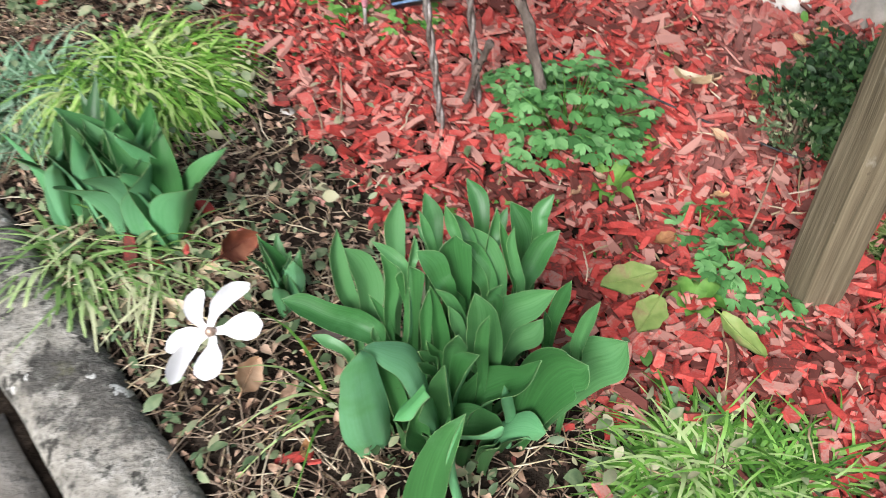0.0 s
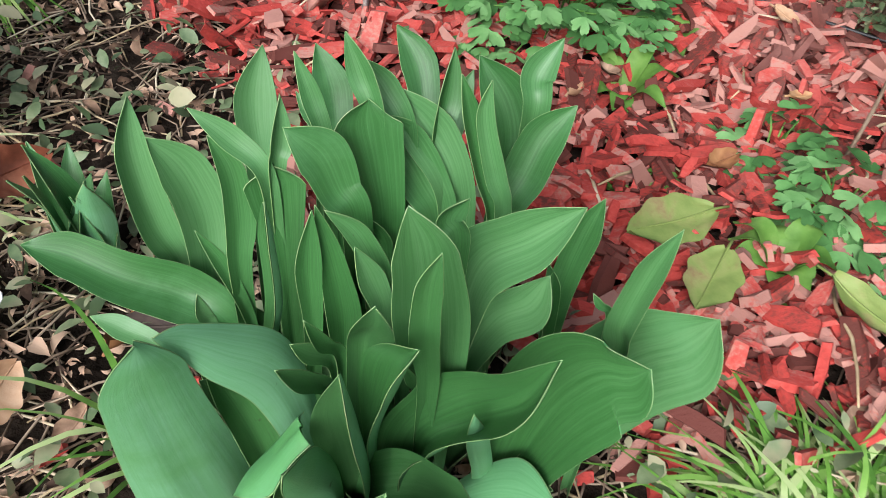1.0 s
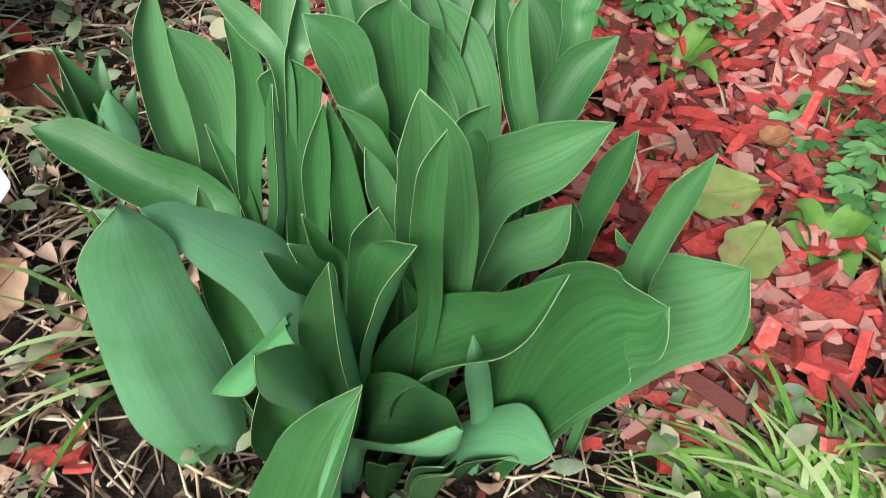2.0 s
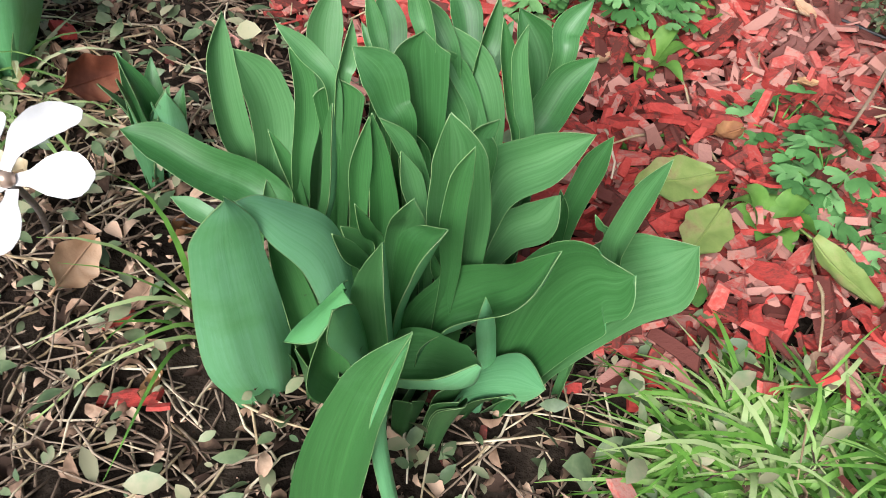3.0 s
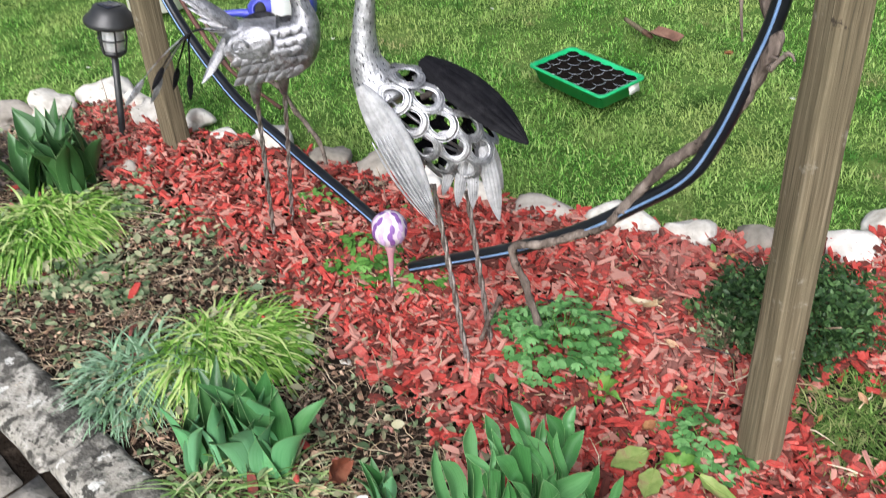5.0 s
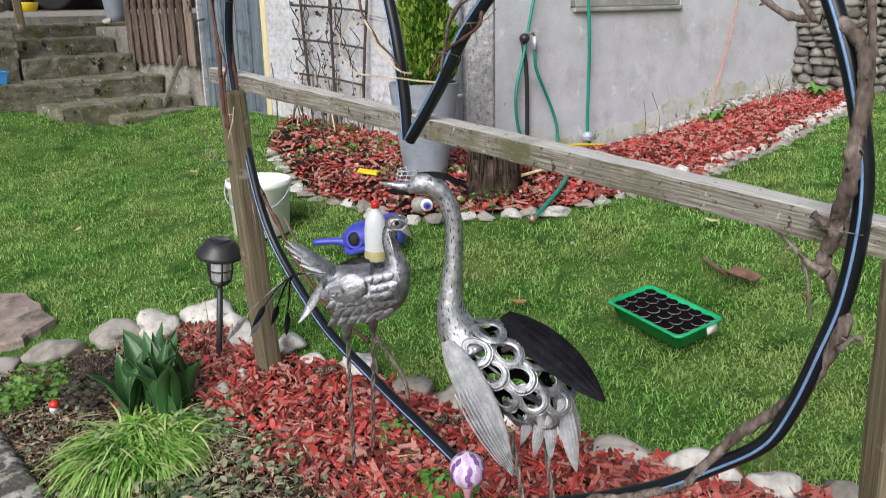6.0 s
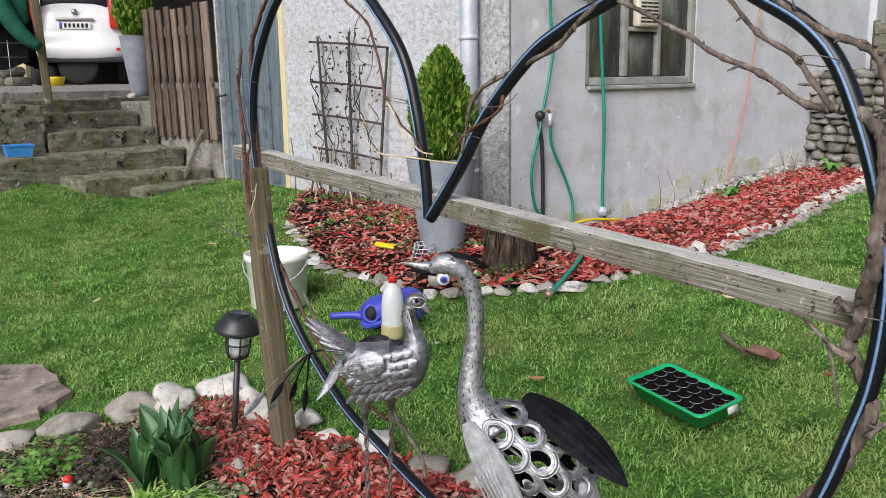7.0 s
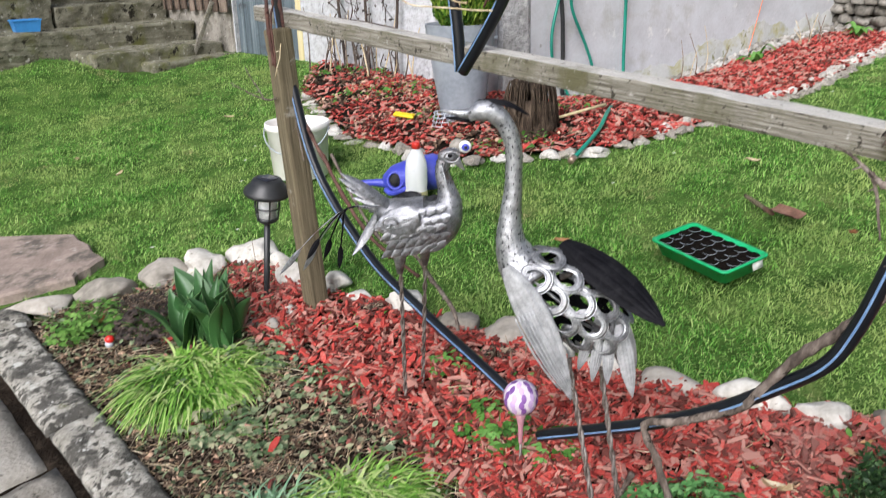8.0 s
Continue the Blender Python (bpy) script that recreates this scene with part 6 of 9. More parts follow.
WHITE, GREY = "whitish rounded edging stone between bed and lawn", "grey-brown rough edging stone at the bed's end"
edging("edging_stone", -1.84, 2.31, 0.13, 0.07, 0.06, "stone_grey", GREY, 20, 1)
edging("edging_stone", -1.62, 2.38, 0.12, 0.09, 0.09, "stone_grey", GREY, 30, 2)
edging("edging_stone", -1.44, 2.46, 0.11, 0.08, 0.09, "stone_grey", GREY, 15, 3)
edging("edging_stone", -1.29, 2.49, 0.125, 0.09, 0.12, "stone_white", WHITE, 25, 4)
edging("edging_stone", -1.11, 2.57, 0.115, 0.085, 0.10, "stone_white", WHITE, -10, 5)
edging("edging_stone", -0.99, 2.46, 0.07, 0.06, 0.09, "stone_white", WHITE, 40, 6)
edging("edging_stone", -0.93, 2.36, 0.09, 0.07, 0.09, "stone_white", WHITE, -30, 7)
edging("edging_stone", -0.76, 2.30, 0.07, 0.06, 0.07, "stone_white", WHITE, -40, 8)
edging("edging_stone", -0.66, 2.18, 0.08, 0.05, 0.05, "stone_white", WHITE, -35, 9)
edging("edging_stone", -0.49, 2.07, 0.085, 0.06, 0.095, "stone_white", WHITE, -20, 10)
edging("edging_stone", -0.32, 1.95, 0.10, 0.06, 0.07, "stone_grey", "flat beige edging stone under the pipe heart", -30, 11)
edging("edging_stone", -0.17, 1.86, 0.11, 0.06, 0.08, "stone_grey", "flat beige edging stone under the pipe heart", -25, 12)
edging("edging_stone", -0.03, 1.75, 0.07, 0.06, 0.085, "stone_white", WHITE, -50, 13)
edging("edging_stone", 0.09, 1.65, 0.08, 0.055, 0.08, "stone_white", WHITE, -30, 14)
edging("edging_stone", 0.26, 1.56, 0.10, 0.06, 0.06, "stone_grey", "flat pinkish-grey edging stone at the lawn", -20, 15)
edging("edging_stone", 0.44, 1.45, 0.10, 0.06, 0.085, "stone_white", WHITE, -15, 16)
edging("edging_stone", 0.60, 1.375, 0.10, 0.06, 0.075, "stone_white", WHITE, -28, 17)
edging("edging_stone", 0.755, 1.32, 0.095, 0.06, 0.075, "stone_grey", "pale grey edging stone behind the bush", -20, 18)
edging("edging_stone", 0.94, 1.235, 0.10, 0.065, 0.085, "stone_white", WHITE, -20, 19)
edging("edging_stone", 1.10, 1.32, 0.09, 0.06, 0.075, "stone_white", WHITE, 10, 20)
edging("edging_stone", 1.27, 1.25, 0.08, 0.05, 0.06, "stone_white", WHITE, -10, 21)
edging("garden_stone", -0.93, 2.02, 0.042, 0.035, 0.055, "stone_grey", "small beige stone on red chips", 0, 22, "")
edging("garden_stone", -0.885, 2.12, 0.038, 0.03, 0.04, "stone_white", "small white stone on red chips", 30, 23, "")
edging("garden_stone", -1.0, 2.06, 0.03, 0.025, 0.04, "stone_grey", "small reddish stone on red chips", 70, 24, "")
edging("garden_stone", -0.29, 1.66, 0.05, 0.03, 0.02, "slab", "flat brown stone on the soil", -10, 25, "")
edging("garden_stone", -0.27, 1.09, 0.022, 0.013, 0.012, "stone_white", "pale bark-like stone lying on red chips", -20, 26, "")
edging("garden_stone", 0.30, 0.772, 0.015, 0.013, 0.014, "stone_grey", "small grey pebble on red chips", 20, 27, "")
edging("garden_stone", 0.60, 0.62, 0.013, 0.012, 0.012, "stone_white", "small white pebble on red chips", 20, 28, "")
edging("soil_clod", 0.335, 0.61, 0.018, 0.015, 0.013, "compost", "dark clod of earth on red chips", 20, 29, "")


# ---------------------------------------------------------------- herbs with lobed leaves
def lobed(centre, size, heading, tilt, lobes, rnd):
    """One leaflet fan, deeply cut into rounded, notched lobes."""
    v = [centre]
    fx, fy = math.cos(heading), math.sin(heading)
    n = lobes * 8
    for i in range(n + 1):
        a = -1.35 + 2.7 * i / n
        q = (i / n * lobes) % 1.0
        r = size * (0.55 + 0.62 * math.sin(math.pi * q) ** 0.6 - 0.14 * math.exp(-((q - 0.5) / 0.09) ** 2))
        lx, ly = r * math.cos(a), r * math.sin(a)
        v.append((centre[0] + fx * lx - fy * ly, centre[1] + fy * lx + fx * ly, centre[2] + tilt * lx + 0.10 * size * math.sin(a * 4) - 0.2 * r * r / size))
    return v, [(0, i, i + 1) for i in range(1, n + 1)]


def herb(name, x, y, radius, height, n, size, mat, label, seed, category="herb"):
    rnd = random.Random(seed)
    stems, leaves = Shape(), Shape()
    ob = thing(name, None, None, label, category, "low herbs")
    for _ in range(n):
        a, d = rnd.uniform(0, 6.28), radius * math.sqrt(rnd.random())
        tx, ty = x + d * math.cos(a), y + d * math.sin(a)
        tz = gz(tx, ty) + height * rnd.uniform(0.35, 1.0) * (1.1 - 0.5 * d / radius)
        bx, by = x + 0.25 * d * math.cos(a), y + 0.25 * d * math.sin(a)
        stems.add(*tube([(bx, by, gz(bx, by) - 0.005), ((bx + tx) / 2, (by + ty) / 2, tz * 0.6 + gz(bx, by) * 0.4 + 0.008), (tx, ty, tz)], [0.0013, 0.0008], 4))
        for k in range(3):
            h = a + (k - 1) * 1.35 + rnd.uniform(-0.3, 0.3)
            c = (tx + size * 0.55 * math.cos(h), ty + size * 0.55 * math.sin(h), tz + rnd.uniform(-0.2, 0.25) * size)
            leaves.add(*lobed(c, size * rnd.uniform(0.55, 0.85), h, rnd.uniform(-0.4, 0.3), 3, rnd))
    tagged(part("stem", stems, M["herb"], ob), kind="stuff")
    part("foliage", leaves, mat, ob)
    return ob


herb("columbine_plant", 0.195, 1.02, 0.115, 0.12, 110, 0.023, M["columbine"], "spreading columbine with lobed mid-green leaves", 31, "columbine")
herb("columbine_plant", 0.12, 1.12, 0.06, 0.05, 26, 0.018, M["columbine"], "small columbine tuft by the twisted metal legs", 32, "columbine")
herb("columbine_plant", 0.372, 0.808, 0.040, 0.055, 14, 0.023, M["columbine"], "few lobed columbine leaves over red chips", 33, "columbine")
herb("columbine_plant", 0.405, 0.725, 0.050, 0.07, 22, 0.023, M["columbine"], "columbine with lobed leaves beside the post", 34, "columbine")
herb("columbine_plant", 0.445, 0.655, 0.032, 0.05, 12, 0.019, M["columbine"], "lobed green leaves at the foot of the post", 35, "columbine")
herb("strawberry_plant", -0.21, 1.42, 0.09, 0.07, 26, 0.028, M["herb"], "low leafy herb around the glass ball stake", 36)
herb("strawberry_plant", -0.08, 1.33, 0.08, 0.05, 22, 0.026, M["herb"], "low leafy herb under the pipe heart", 37)
herb("strawberry_plant", -0.33, 1.72, 0.09, 0.05, 20, 0.024, M["herb"], "low leafy herb before edging stones", 38)
herb("strawberry_plant", -0.83, 1.47, 0.10, 0.05, 26, 0.024, M["cover"], "dull grey-green low herb among dry stalks", 45)
herb("strawberry_plant", -0.98, 1.52, 0.08, 0.06, 20, 0.026, M["cover"], "dull grey-green low herb beside sedge", 46)
herb("strawberry_plant", -0.70, 1.68, 0.09, 0.05, 22, 0.024, M["cover"], "dull grey-green low herb at the edge of the chips", 47)
herb("strawberry_plant", -0.95, 1.83, 0.08, 0.05, 20, 0.03, M["cover"], "dull grey-green low herb beside sedge", 39)
herb("dead_plant", -1.36, 2.08, 0.11, 0.09, 70, 0.022, M["dead_herb"], "dark withered plant beside the tulip clump", 48, "dead plant")
herb("strawberry_plant", 0.58, 0.50, 0.03, 0.03, 5, 0.02, M["herb"], "tiny green herb on red chips", 40)
herb("strawberry_plant", 0.24, 0.76, 0.025, 0.04, 6, 0.013, M["herb"], "tiny ferny weed on red chips", 41)
herb("strawberry_plant", 0.05, 0.86, 0.06, 0.03, 9, 0.02, M["herb"], "low leafy weed on red chips", 42)
herb("strawberry_plant", -1.60, 2.12, 0.13, 0.10, 60, 0.025, M["lime_herb"], "bright yellow-green leafy perennial by the kerb", 43, "perennial")
herb("strawberry_plant", 0.13, 0.34, 0.06, 0.04, 14, 0.02, M["cover"], "low ground ivy between tulips and sedge", 44, "ground ivy")


def rosette(name, x, y, n, length, width, mats, label, seed, flat=0.5):
    r = random.Random(seed)
    ob = thing(name, None, None, label, "rosette plant", "leafy rosettes")
    z = gz(x, y)
    for k in range(n):
        an = k * 2.4 + r.uniform(-0.3, 0.3)
        ln = length * r.uniform(0.6, 1.1)
        up = ln * (1 - flat) * r.uniform(0.5, 1.1)
        tip = (x + ln * math.cos(an), y + ln * math.sin(an), gz(x + ln * math.cos(an), y + ln * math.sin(an)) + up + 0.012)
        ln = math.hypot(tip[0] - x, tip[1] - y)
        crest = ((x + tip[0]) / 2, (y + tip[1]) / 2, max(z, tip[2]) + 0.2 * ln)
        blade("leaf", ob, mats, [(x, y, z + 0.004), crest, tip], width * r.uniform(0.8, 1.15), vec(-math.cos(an) * 0.4, -math.sin(an) * 0.4, 1), 0.15, 0.06, (r.uniform(-0.2, 0.2), r.uniform(-0.3, 0.3)), r.uniform(0, 6), 5, 26, 0.0008)
    return ob


LIME = [M["lime_herb"], M["lime_herb"]]
rosette("foxglove_rosette", 0.342, 0.672, 10, 0.044, 0.024, LIME, "fresh green rosette of soft leaves on chips", 51, 0.55)
rosette("foxglove_rosette", 0.247, 0.89, 9, 0.050, 0.020, LIME, "pale green rosette with drooping leaves on chips", 52, 0.6)
rosette("foxglove_rosette", 0.31, 0.97, 5, 0.040, 0.018, LIME, "small pale rosette beside columbine", 53, 0.6)


def flat_leaf(name, x, y, size, ratio, mat, label, rot, seed, lift=0.02, tilt=(0, 0), curl=0.25, category="fallen leaf"):
    """A fallen leaf with a curled, toothed outline and a midrib."""
    r = random.Random(seed)
    s = Shape()
    n, m = 25, 9
    v = []
    for i in range(n):
        t = i / (n - 1)
        w = math.sin(math.pi * min(1, t * 0.97 + 0.02)) ** 0.7 * (1 - 0.25 * t) * (1 + 0.08 * math.sin(19 * t + seed))
        for j in range(m):
            u = -1 + 2 * j / (m - 1)
            v.append(((t - 0.5) * 2 * size, u * w * size * ratio, curl * size * (u * u * 0.7 + 0.5 * (2 * t - 1) ** 2) + 0.03 * size * math.sin(7 * t + 5 * u + seed)))
    f = [(i * m + j, i * m + j + 1, (i + 1) * m + j + 1, (i + 1) * m + j) for i in range(n - 1) for j in range(m - 1)]
    k = len(v)
    s.add(v + [(a, b, c - 0.0008) for a, b, c in v], f + [tuple(q + k for q in g[::-1]) for g in f])
    rib = [(v[i * m + m // 2][0], v[i * m + m // 2][1], v[i * m + m // 2][2] + 0.0003) for i in range(n)]
    s.add(*tube([(-size * 1.35, 0, curl * size * 0.3)] + rib, [0.0013, 0.0009, 0.0004], 5))
    ob = thing(name, s, mat, label, category, "fallen leaves")
    ob.matrix_world = pose(x, y, gz(x, y) + lift, tilt[0], tilt[1], rot)
    return ob


flat_leaf("yellowing_leaf", 0.274, 0.638, 0.031, 0.78, M["yellow_leaf"], "yellow-green withering leaf flat on red chips", 237, 1, 0.046, (0, 14), 0.10)
flat_leaf("yellowing_leaf", 0.252, 0.694, 0.042, 0.62, M["yellow_leaf"], "large blotched yellowing leaf flat on red chips", 202, 2, 0.048, (-18, 0), 0.12)
flat_leaf("yellowing_leaf", 0.385, 0.605, 0.038, 0.45, M["yellow_leaf"], "wilted olive leaf lying on red chips", -52, 3, 0.046, (8, 8), 0.2)
flat_leaf("fallen_leaf", -0.225, 0.530, 0.027, 0.75, M["tan_leaf"], "tan dry beech leaf standing among litter", 80, 4, 0.034, (40, 0), 0.25)
flat_leaf("fallen_leaf", -0.285, 0.735, 0.035, 0.7, M["rust_leaf"], "curled rust-brown leaf beside tulips", 60, 5, 0.045, (50, 10), 0.5)
flat_leaf("fallen_leaf", -0.335, 0.64, 0.03, 0.6, M["straw"], "pale crumpled dry leaf beside the kerb", 160, 6, 0.02, (10, 0), 0.4)
flat_leaf("fallen_leaf", -0.13, 0.60, 0.03, 0.5, M["dead_herb"], "dark violet-brown dead leaf beside tulips", 10, 7, 0.02, (10, 0), 0.3)
flat_leaf("fallen_leaf", 0.36, 0.53, 0.022, 0.7, M["litter"], "dull brown dry leaf on red chips", 40, 8, 0.02, (20, 0), 0.3)
flat_leaf("fallen_leaf", 0.40, 1.12, 0.035, 0.6, M["straw"], "pale crumpled leaf lying on red chips", 140, 9, 0.03, (20, 10), 0.5)
flat_leaf("fallen_leaf", 0.60, 0.99, 0.02, 0.5, M["straw"], "curled pale leaf caught in the bush", 30, 10, 0.13, (40, 20), 0.6)
r_ = random.Random(77)
for i in range(26):
    lx, ly = r_.uniform(0.1, 0.8), r_.uniform(0.72, 1.25)
    if math.hypot(lx - 0.48, ly - 0.67) > 0.06:
        flat_leaf("fallen_leaf", lx, ly, r_.uniform(0.010, 0.018), r_.uniform(0.4, 0.75), M[r_.choice(["tan_leaf", "dry_leaf", "litter"])], "small brown dry leaf lying on red chips", r_.uniform(0, 360), 60 + i, 0.04, (r_.uniform(-20, 30), r_.uniform(-20, 20)), r_.uniform(0.2, 0.6))
flat_leaf("fallen_leaf", -0.1, 0.28, 0.02, 0.6, M["rust_leaf"], "curled red-brown leaf among litter", 30, 11, 0.02, (20, 20), 0.5)
r_ = random.Random(77)
for i in range(16):
    lx, ly = r_.uniform(-0.45, 0.1), 0
    ly = 0.51 - (lx + 0.36) * 1.12 + r_.uniform(0.04, 0.36)
    flat_leaf("fallen_leaf", lx, ly, r_.uniform(0.012, 0.022), r_.uniform(0.4, 0.75), M[r_.choice(["litter", "dry_leaf", "rust_leaf", "straw"])], "small dry leaf among twigs on the soil", r_.uniform(0, 360), 20 + i, 0.018, (r_.uniform(-30, 40), r_.uniform(-30, 30)), r_.uniform(0.2, 0.6))
for x0, y0, lb in ((-0.72, 2.95, "pale"), (-2.05, 3.6, "pale"), (0.05, 2.42, "orange-brown"), (1.02, 2.28, "brown"), (-1.7, 4.4, "pale"), (0.9, 3.0, "pale"), (-2.4, 3.9, "tan")):
    flat_leaf("fallen_leaf", x0, y0, 0.03, 0.55, M["dry_leaf" if "brown" in lb else "straw"], lb + " dry leaf lying on the lawn", 40 * x0 * 10, int(abs(x0) * 50), 0.035, (10, 10), 0.3)


# ---------------------------------------------------------------- bushes
def leafy_bush(name, x, y, rx, ry, h, n, size, mats, label, seed, ratio=0.45):
    rnd = np.random.default_rng(seed)
    ob = thing(name, None, None, label, "shrub")
    z0 = gz(x, y)
    st = Shape()
    for i in range(26):
        a, d = rnd.uniform(0, 6.28), rnd.uniform(0.2, 0.9)
        tx, ty, tz = x + rx * d * math.cos(a), y + ry * d * math.sin(a), z0 + h * rnd.uniform(0.5, 0.95)
        st.add(*tube([(x + 0.2 * rx * math.cos(a), y + 0.2 * ry * math.sin(a), z0 - 0.01), ((x + tx) / 2, (y + ty) / 2, (z0 + tz) / 2 + 0.02), (tx, ty, tz)], [0.004, 0.0015], 5))
    tagged(part("stem", st, M["twig"], ob), kind="stuff")
    d = rnd.normal(0, 1, (n, 3))
    d /= np.linalg.norm(d, axis=1)[:, None]
    rad = rnd.uniform(0.45, 1.0, n) ** 0.6 * (1 + 0.16 * np.sin(d[:, 0] * 7 + 2) * np.sin(d[:, 1] * 6) + 0.12 * np.sin(d[:, 2] * 9 + d[:, 0] * 5))
    px, py, pz = x + d[:, 0] * rad * rx, y + d[:, 1] * rad * ry, z0 + h * (0.48 + 0.52 * d[:, 2] * rad)
    ok = pz > z0 + 0.01
    part("foliage", small_leaves(px[ok], py[ok], pz[ok], np.full(ok.sum(), size) * rnd.uniform(0.7, 1.2, ok.sum()), rnd, 0.9, ratio, 0.2), mats, ob)
    return ob


leafy_bush("box_bush", 0.675, 0.975, 0.18, 0.15, 0.185, 7500, 0.0085, M["box_leaf"], "low rounded dark-green box bush beside the post", 71)
leafy_bush("box_bush", 0.535, 0.985, 0.06, 0.06, 0.12, 600, 0.007, M["cover"], "browned twiggy edge of a small box shrub", 72)
leafy_bush("heather_bush", -1.40, 2.16, 0.11, 0.09, 0.10, 1500, 0.0075, M["dead_herb"], "dark withered low heather beside stones", 73, 0.3)
leafy_bush("heather_bush", -0.60, 2.06, 0.045, 0.045, 0.05, 300, 0.006, M["dead_herb"], "small dark withered tuft at the stones", 74, 0.3)
leafy_bush("heather_bush", -0.20, 1.74, 0.06, 0.05, 0.05, 350, 0.006, M["dead_herb"], "dark succulent tuft at the stones", 75, 0.4)


# ---------------------------------------------------------------- white metal flower
def metal_flower():
    ob = thing("metal_flower", None, None, "white enamelled metal flower on a thin stake", "garden ornament")
    c = vec(-0.262, 0.537, 0.068)
    n = unit(vec(0.05, -0.62, 0.78))
    u = unit(np.cross(n, vec(0.2, 0, 1)))
    w = np.cross(n, u)
    # heading, bend, length, half width and roll of each petal
    for k, (deg, bend, length, wide, roll) in enumerate(((22, 4, 0.056, 0.0170, 0.15), (98, -26, 0.066, 0.0150, 1.0), (164, -34, 0.050, 0.0140, 0.5), (194, 26, 0.052, 0.0135, 0.6), (224, 28, 0.070, 0.0140, -1.0), (293, -8, 0.052, 0.0160, -0.15))):
        s = Shape()
        rows, cols = 14, 7
        v = []
        for i in range(rows):
            t = i / (rows - 1)
            ax = radians(deg - 180 + bend * t)
            rr = 0.005 + length * t
            half = wide * np.interp(t, [0, 0.2, 0.45, 0.68, 0.86, 0.95, 1.0], [0.26, 0.32, 0.78, 1.0, 0.88, 0.55, 0.12])
            d1 = u * math.cos(ax) + w * math.sin(ax)
            d2 = -u * math.sin(ax) + w * math.cos(ax)
            tilt = roll * smooth(0.1, 0.6, t)
            across = d2 * math.cos(tilt * 0.8) + n * math.sin(tilt * 0.8)
            for j in range(cols):
                q = -1 + 2 * j / (cols - 1)
                v.append(c + d1 * rr + across * half * q + n * (0.010 * math.sin(2.6 * t + k) + 0.25 * half * q * q))
        f = [(i * cols + j, i * cols + j + 1, (i + 1) * cols + j + 1, (i + 1) * cols + j) for i in range(rows - 1) for j in range(cols - 1)]
        m = len(v)
        s.add(v + [p - n * 0.0012 for p in v], f + [tuple(q + m for q in g[::-1]) for g in f])
        part("petal", s, M["white_enamel"], ob)
    part("hub", Shape().add(*ball(c + n * 0.004, (0.007, 0.007, 0.007), 10, 6)), M["copper_tip"], ob, "small brass hub")
    foot = (c[0] - 0.01, c[1] + 0.05, gz(c[0] - 0.01, c[1] + 0.05) - 0.03)
    part("stake", rod([c - n * 0.004, (c + np.array(foot)) / 2 + vec(0, 0.01, 0), foot], 0.0028, 6, 4), M["rod_metal"], ob)


metal_flower()


# ---------------------------------------------------------------- glass ball on a stake
def ball_stake():
    c = vec(-0.158, 1.28, 0.222)
    ob = thing("ball_stake", None, None, "blown-glass garden ball with violet petals on a stake", "garden ornament")
    ballpart = part("glass_ball", Shape().add(*ball(c, (0.041, 0.041, 0.043), 24, 16)), M["blush"], ob, "milky pink glass ball")
    rnd = random.Random(5)
    for row, (zz, n) in enumerate(((-0.72, 8), (-0.36, 11), (0.02, 12), (0.40, 11), (0.72, 8), (0.93, 5))):
        for k in range(n):
            a = 2 * math.pi * (k + 0.5 * (row % 2)) / n
            v = []
            for i in range(7):
                t = i / 6
                half = 0.155 * math.sin(math.pi * min(0.98, t * 0.9 + 0.06)) ** 0.8
                for q in (-1, 0, 1):
                    el = math.asin(zz) - 0.27 + 0.52 * t
                    az = a + q * half / max(0.3, math.cos(el))
                    v.append(c + 0.0425 * vec(math.cos(el) * math.cos(az), math.cos(el) * math.sin(az), 1.04 * math.sin(el)))
            f = [(i * 3 + j, i * 3 + j + 1, i * 3 + j + 4, i * 3 + j + 3) for i in range(6) for j in range(2)]
            part("petal_mark", Shape().add(v, f), M["violet" if (k + row) % 2 else "lilac"], ballpart, "violet petal mark")
    part("neck", Shape().add(*lathe([(0.016, -0.04), (0.011, -0.055), (0.007, -0.075), (0.0055, -0.12), (0.0045, -0.125)], 12, c)), M["pink_glass"], ob, "rose-tinted glass neck")
    part("stake", rod([c - vec(0, 0, 0.12), vec(c[0], c[1] + 0.01, gz(c[0], c[1]) - 0.03)], 0.0035, 8), M["rod_metal"], ob)


ball_stake()


